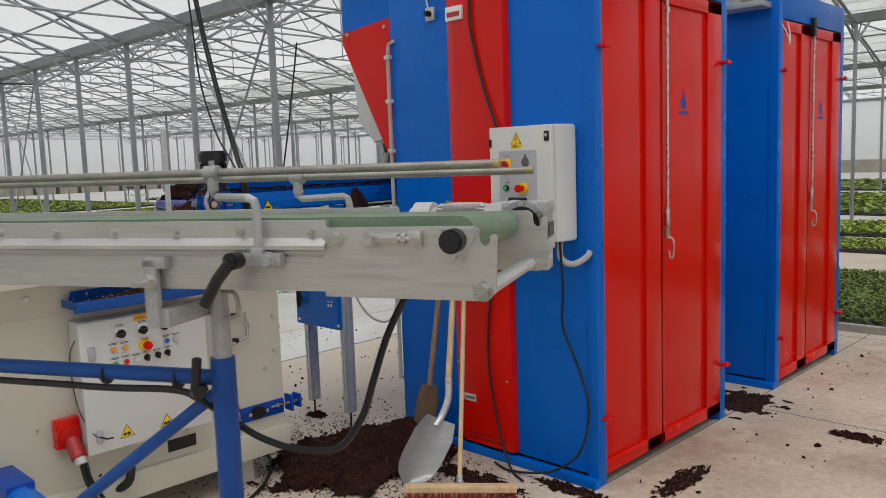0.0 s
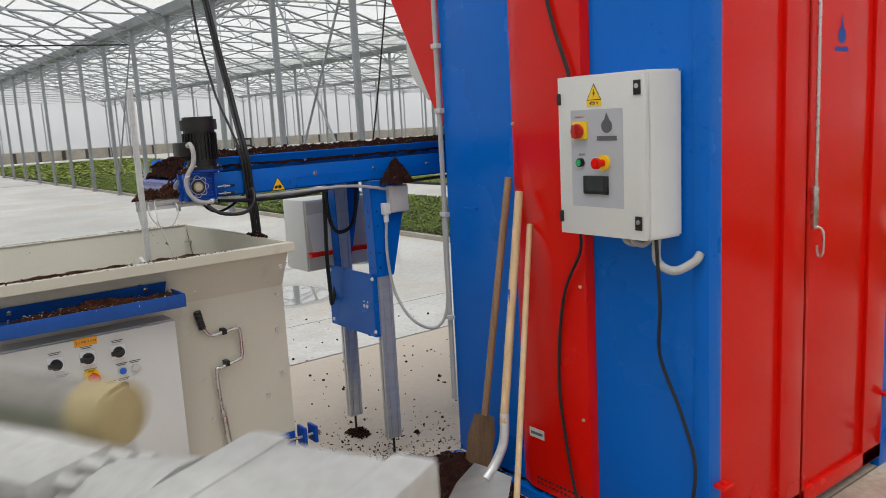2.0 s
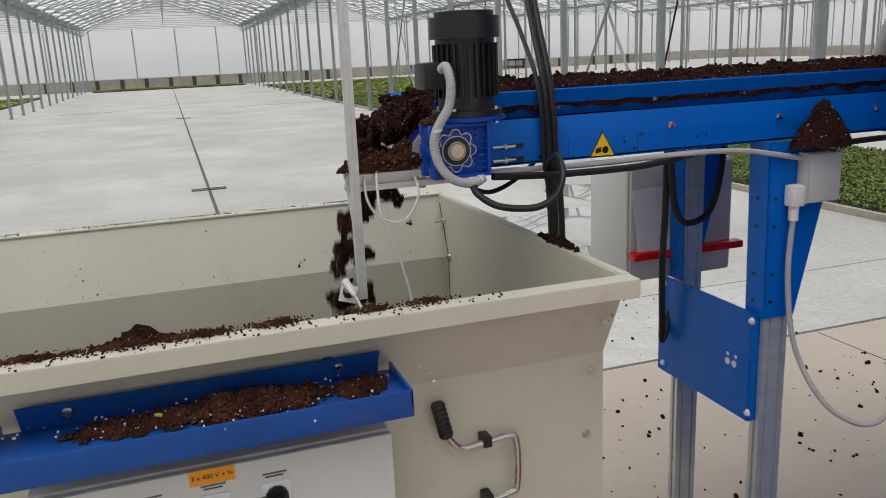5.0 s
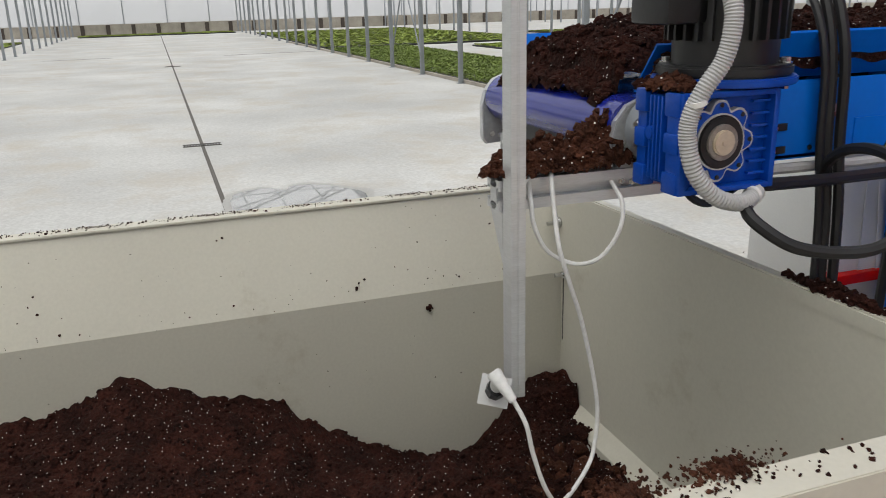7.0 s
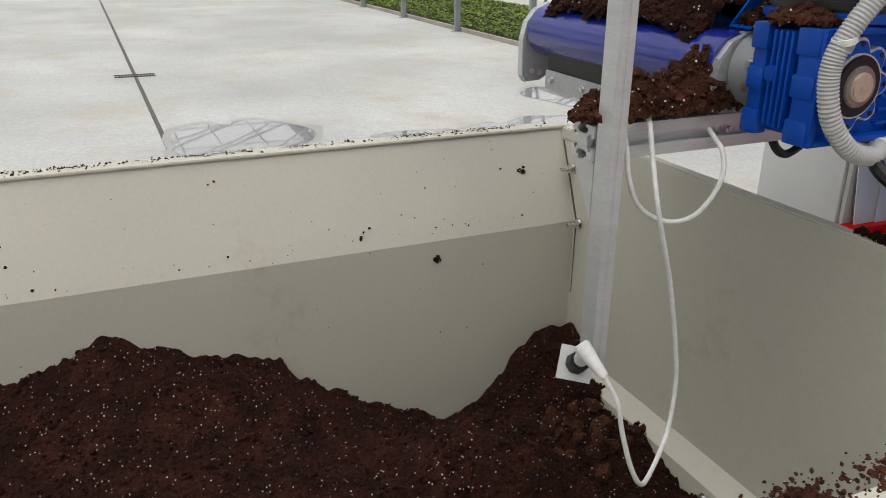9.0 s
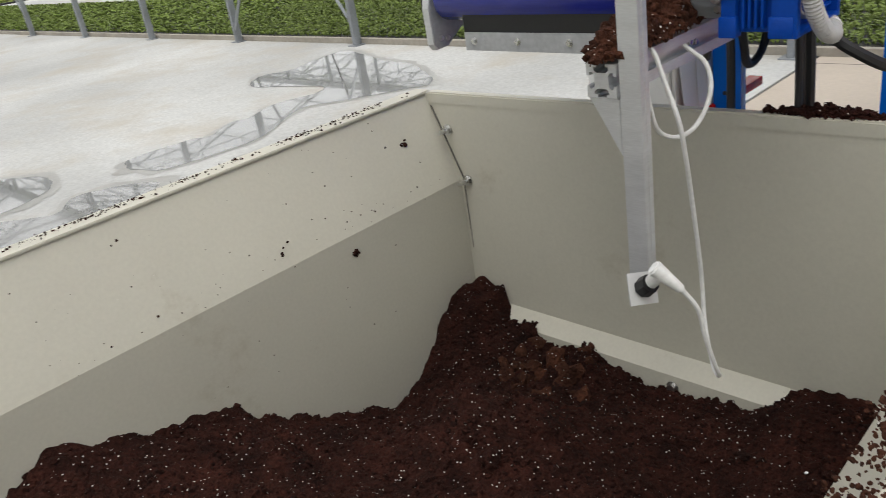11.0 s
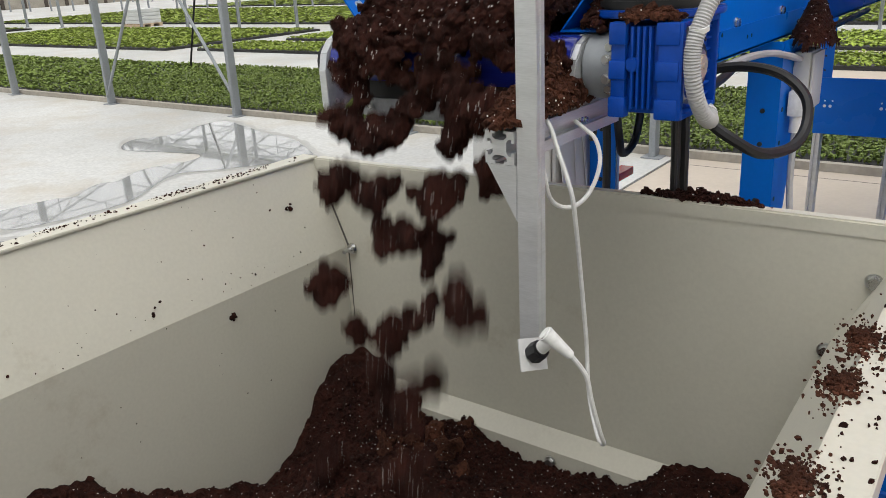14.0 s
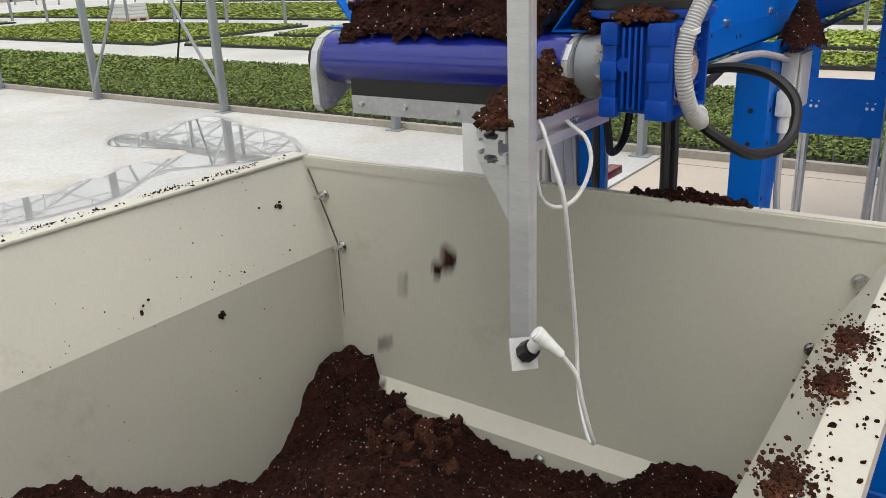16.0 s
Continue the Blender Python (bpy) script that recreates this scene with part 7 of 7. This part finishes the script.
for _ in range(200):
    lumps(bm, (HX1 + rng.uniform(-0.01, 0.033), rng.uniform(1.9, 3.3), RZN + 0.005), (0, 0, 0), 1, 0.0025, rng, 0.5)
spots = []
for _ in range(1500):
    y = rng.uniform(1.5, 3.56)
    if fbm(y, 0.0, 5.0, 9.0) > rng.uniform(-0.5, 0.4):
        spots.append((HX0 + rng.gauss(-0.020, 0.007), y, RZ + 0.005, rng.choice((0.0008, 0.0011, 0.0015, 0.002))))
crumbs("rim_crumbs", spots, M["peat"], "fine dark crumbs lying along the hopper's far rim", 31)
solo("peat_specks", bm, M["peat"], "small specks of peat clinging to the cream hopper walls", "peat", kind="stuff")

# ---- puddles ----
def shore(outline, seed, grow=0.0):
    """A closed uneven shore line through a few corner points."""
    pts = [Vector((*p, 0)) for p in outline]
    mid, n, out = sum(pts, Vector()) / len(pts), len(pts), []
    for i in range(n):
        p0, p1, p2, p3 = (pts[(i + k) % n] for k in (-1, 0, 1, 2))
        for s in range(8):
            t = s / 8
            p = 0.5 * (2 * p1 + (p2 - p0) * t + (2 * p0 - 5 * p1 + 4 * p2 - p3) * t * t + (3 * p1 - p0 - 3 * p2 + p3) * t ** 3)
            w = noise.fractal((p.x * 2.2, p.y * 2.2, seed), 0.8, 2.1, 5)
            out.append(p + (p - mid).normalized() * (0.05 * w + grow * (0.6 + 1.6 * abs(w))))
    return out


def puddle(outline, seed):
    for nm, mt, lift, grow, label in (("damp_patch", "damp", 0.0022, 0.10, "damp darker concrete round a rain puddle"), ("water", "water", 0.0045, 0.0, "shallow rain puddle on the concrete mirroring the roof")):
        bm = B()
        bm.faces.new([bm.verts.new((p.x, p.y, lift + 0.0003 * seed)) for p in shore(outline, seed, grow)])
        bmesh.ops.triangulate(bm, faces=bm.faces[:])
        ob = solo(nm, bm, M[mt], label, "puddle", kind="structure")
        if ob.data.polygons[0].normal.z < 0:
            ob.data.flip_normals()


puddle([(-9.02, 5.0), (-9.01, 5.58), (-8.9, 5.8), (-9.1, 6.11), (-9.04, 6.32), (-9.21, 6.64), (-9.17, 6.89), (-9.08, 7.17), (-9.23, 7.36), (-9.72, 7.29), (-10.32, 7.18), (-10.64, 7.58), (-10.5, 7.9), (-10.6, 8.4), (-10.56, 8.85), (-9.47, 8.48), (-8.78, 8.32), (-7.98, 7.79), (-8.1, 7.51), (-8.26, 7.3), (-8.51, 6.97), (-8.72, 6.66), (-8.3, 5.95), (-8.29, 5.55), (-8.44, 5.0)], 1)
puddle([(-9.29, 3.16), (-9.69, 3.18), (-9.97, 3.3), (-10.04, 3.56), (-9.89, 3.74), (-10.05, 3.82), (-10.04, 4.03), (-9.78, 4.27), (-9.35, 4.44), (-9.0, 4.30), (-8.83, 3.95), (-8.76, 3.64), (-8.89, 3.17)], 3)
puddle([(-8.64, 3.7), (-8.30, 4.06), (-8.53, 4.32), (-8.45, 4.6), (-8.11, 4.86), (-7.9, 4.5), (-7.9, 3.98), (-8.0, 3.6)], 4)
puddle([(-7.6, 5.3), (-7.9, 5.5), (-7.8, 5.9), (-7.3, 6.3), (-6.8, 6.2), (-6.7, 5.7), (-7.1, 5.3)], 5)

# ---- far clutter ----
def far_trolley(x, y):
    t = thing("trolley", (x, y, 0), "dark metal trolley with trays standing among the beds", "trolley", "far trolleys")
    bm = B()
    for dx in (-0.5, 0.5):
        for dy in (-0.3, 0.3):
            cyl(bm, (x + dx, y + dy, 0.0), (x + dx, y + dy, 1.25), 0.025, 8)
    part("frame", bm, M["black"], t)
    for z in (0.3, 0.75, 1.15):
        bm = B()
        box(bm, x - 0.6, y - 0.4, z, x + 0.6, y + 0.4, z + 0.10, 0.01)
        part("shelf", bm, M["black"] if z > 0.5 else M["white"], t)
    return t


far_trolley(-45.3, 22.4)
def pallet(x, y):
    t = thing("pallet", (x, y, 0), "wooden pallet stacked with pale boxes", "pallet", "far pallets")
    bm = B()
    for k in range(5):
        box(bm, x - 0.6 + 0.25 * k, y - 0.5, 0.1, x - 0.45 + 0.25 * k, y + 0.5, 0.13)
    for k in range(3):
        box(bm, x - 0.6, y - 0.5 + 0.42 * k, 0.0, x + 0.55, y - 0.36 + 0.42 * k, 0.1)
    part("deck", bm, M["pallet"], t)
    bm = B()
    for k in range(4):
        box(bm, x - 0.55, y - 0.48, 0.135 + 0.14 * k, x + 0.5, y + 0.48, 0.265 + 0.14 * k, 0.01)
    part("box_stack", bm, M["white"], t)


pallet(-31.5, 22.2)

# ---- falling peat ----
def clump_mesh(seed, count, size):
    """One ragged clod: crumbs grown on one another and fused into one skin."""
    r = random.Random(seed)
    bm = B()
    seeds = [(Vector(), size)]
    for k in range(count):
        at, rad = seeds[r.randrange(len(seeds))]
        way = Vector((r.gauss(0, 1.3), r.gauss(0, 0.6), r.gauss(0, 0.9))).normalized()
        new_r = size * r.choice((0.3, 0.4, 0.5, 0.7, 1.0))
        seeds.append((at + way * (rad + new_r) * 0.86, new_r))
    for c, rad in seeds:
        g = bmesh.ops.create_icosphere(bm, subdivisions=2, radius=rad, matrix=Matrix.Translation(c))
        for v in g["verts"]:
            v.co += (v.co - c) * r.uniform(-0.3, 0.4)
    raw = bpy.data.meshes.new("raw")
    bm.to_mesh(raw)
    bm.free()
    tmp = bpy.data.objects.new("tmp", raw)
    scene.collection.objects.link(tmp)
    fuse = tmp.modifiers.new("fuse", "REMESH")
    fuse.mode, fuse.voxel_size = "VOXEL", 0.0024
    me = bpy.data.meshes.new_from_object(tmp.evaluated_get(bpy.context.evaluated_depsgraph_get()))
    bpy.data.objects.remove(tmp)
    me.name = "peat_clump"
    me.materials.clear()
    me.materials.append(M["peat"])
    return me


CLUMPS = [clump_mesh(40 + k, (105, 80, 55, 28, 10, 2)[k % 6], (0.0118, 0.0110, 0.0100, 0.0085, 0.0075, 0.006)[k % 6]) for k in range(18)]


def motions():
    """Bursts of peat pouring off the drum into the hopper."""
    r = random.Random(77)
    bursts = ((4.7, 6.17, 105, 1), (12.94, 14.64, 194, 1), (14.90, 15.46, 70, 1), (14.64, 14.90, 5, 4), (15.46, 15.85, 14, 4))
    for t0, t1, count, small in bursts:
        for k in range(count):
            kind = r.choice((0, 0, 0, 1, 1, 1, 2, 2, 3, 4)) if small == 1 else r.randrange(4, 6)
            ob = new("peat_clump", CLUMPS[kind + 6 * r.randrange(3)])
            tagged(ob, "loose clump of dark peat tumbling off the conveyor", "peat", "falling peat")
            x = r.uniform(-3.195, -2.90)
            start = t0 + (t1 - t0) * (k + r.random()) / count
            spin = [r.uniform(-60, 60) for _ in range(3)]
            up = r.uniform(0, 0.012)
            out = r.uniform(0.0, 0.03)
            vy = -r.uniform(0.22, 0.42)
            hold = [a * 0.5 for a in spin]
            yh = r.uniform(3.48, 3.85)
            xh = -3.02 + (x + 3.02) * 0.7
            rows = [(0.0, pose(xh, yh, 1.600, *hold)), (max(0.1, start - 0.75), pose(xh, yh, 1.600, *hold))]
            rows.append((start - 0.38, pose(x, 3.34, 1.680 + up, *hold)))
            rows.append((start - 0.22, pose(x, 3.255 - out * 0.5, 1.668 + up, *hold)))
            rows.append((start - 0.08, pose(x, 3.212 - out, 1.632 + up * 0.6, *spin)))
            yl, zl, v0 = 3.200 - out, 1.59 + up * 0.5, 0.75
            rows.append((start, pose(x, yl, zl, *spin)))
            land = 0.87 + r.uniform(-0.02, 0.05)
            T = (-v0 + math.sqrt(v0 * v0 + 2 * 9.81 * (zl - land))) / 9.81
            for s in (0.2, 0.4, 0.6, 0.8, 1.0):
                t = T * s
                rows.append((start + t, pose(x - 0.02 * s, yl + vy * t, zl - v0 * t - 4.905 * t * t, *[a * (1 + 0.4 * s) for a in spin])))
            yf = yl + vy * T
            zf = min(land, hopper_peat(x - 0.02, yf) - 0.06)
            rows.append((start + T + 0.07, pose(x - 0.02, yf, zf, *[a * 1.4 for a in spin])))
            rows.append((16.0, pose(x - 0.02, yf, zf, *[a * 1.4 for a in spin])))
            clean = []
            for t, m in rows:
                if not clean or frame(t) > frame(clean[-1][0]):
                    clean.append((t, m))
            walk(ob, clean)


motions()
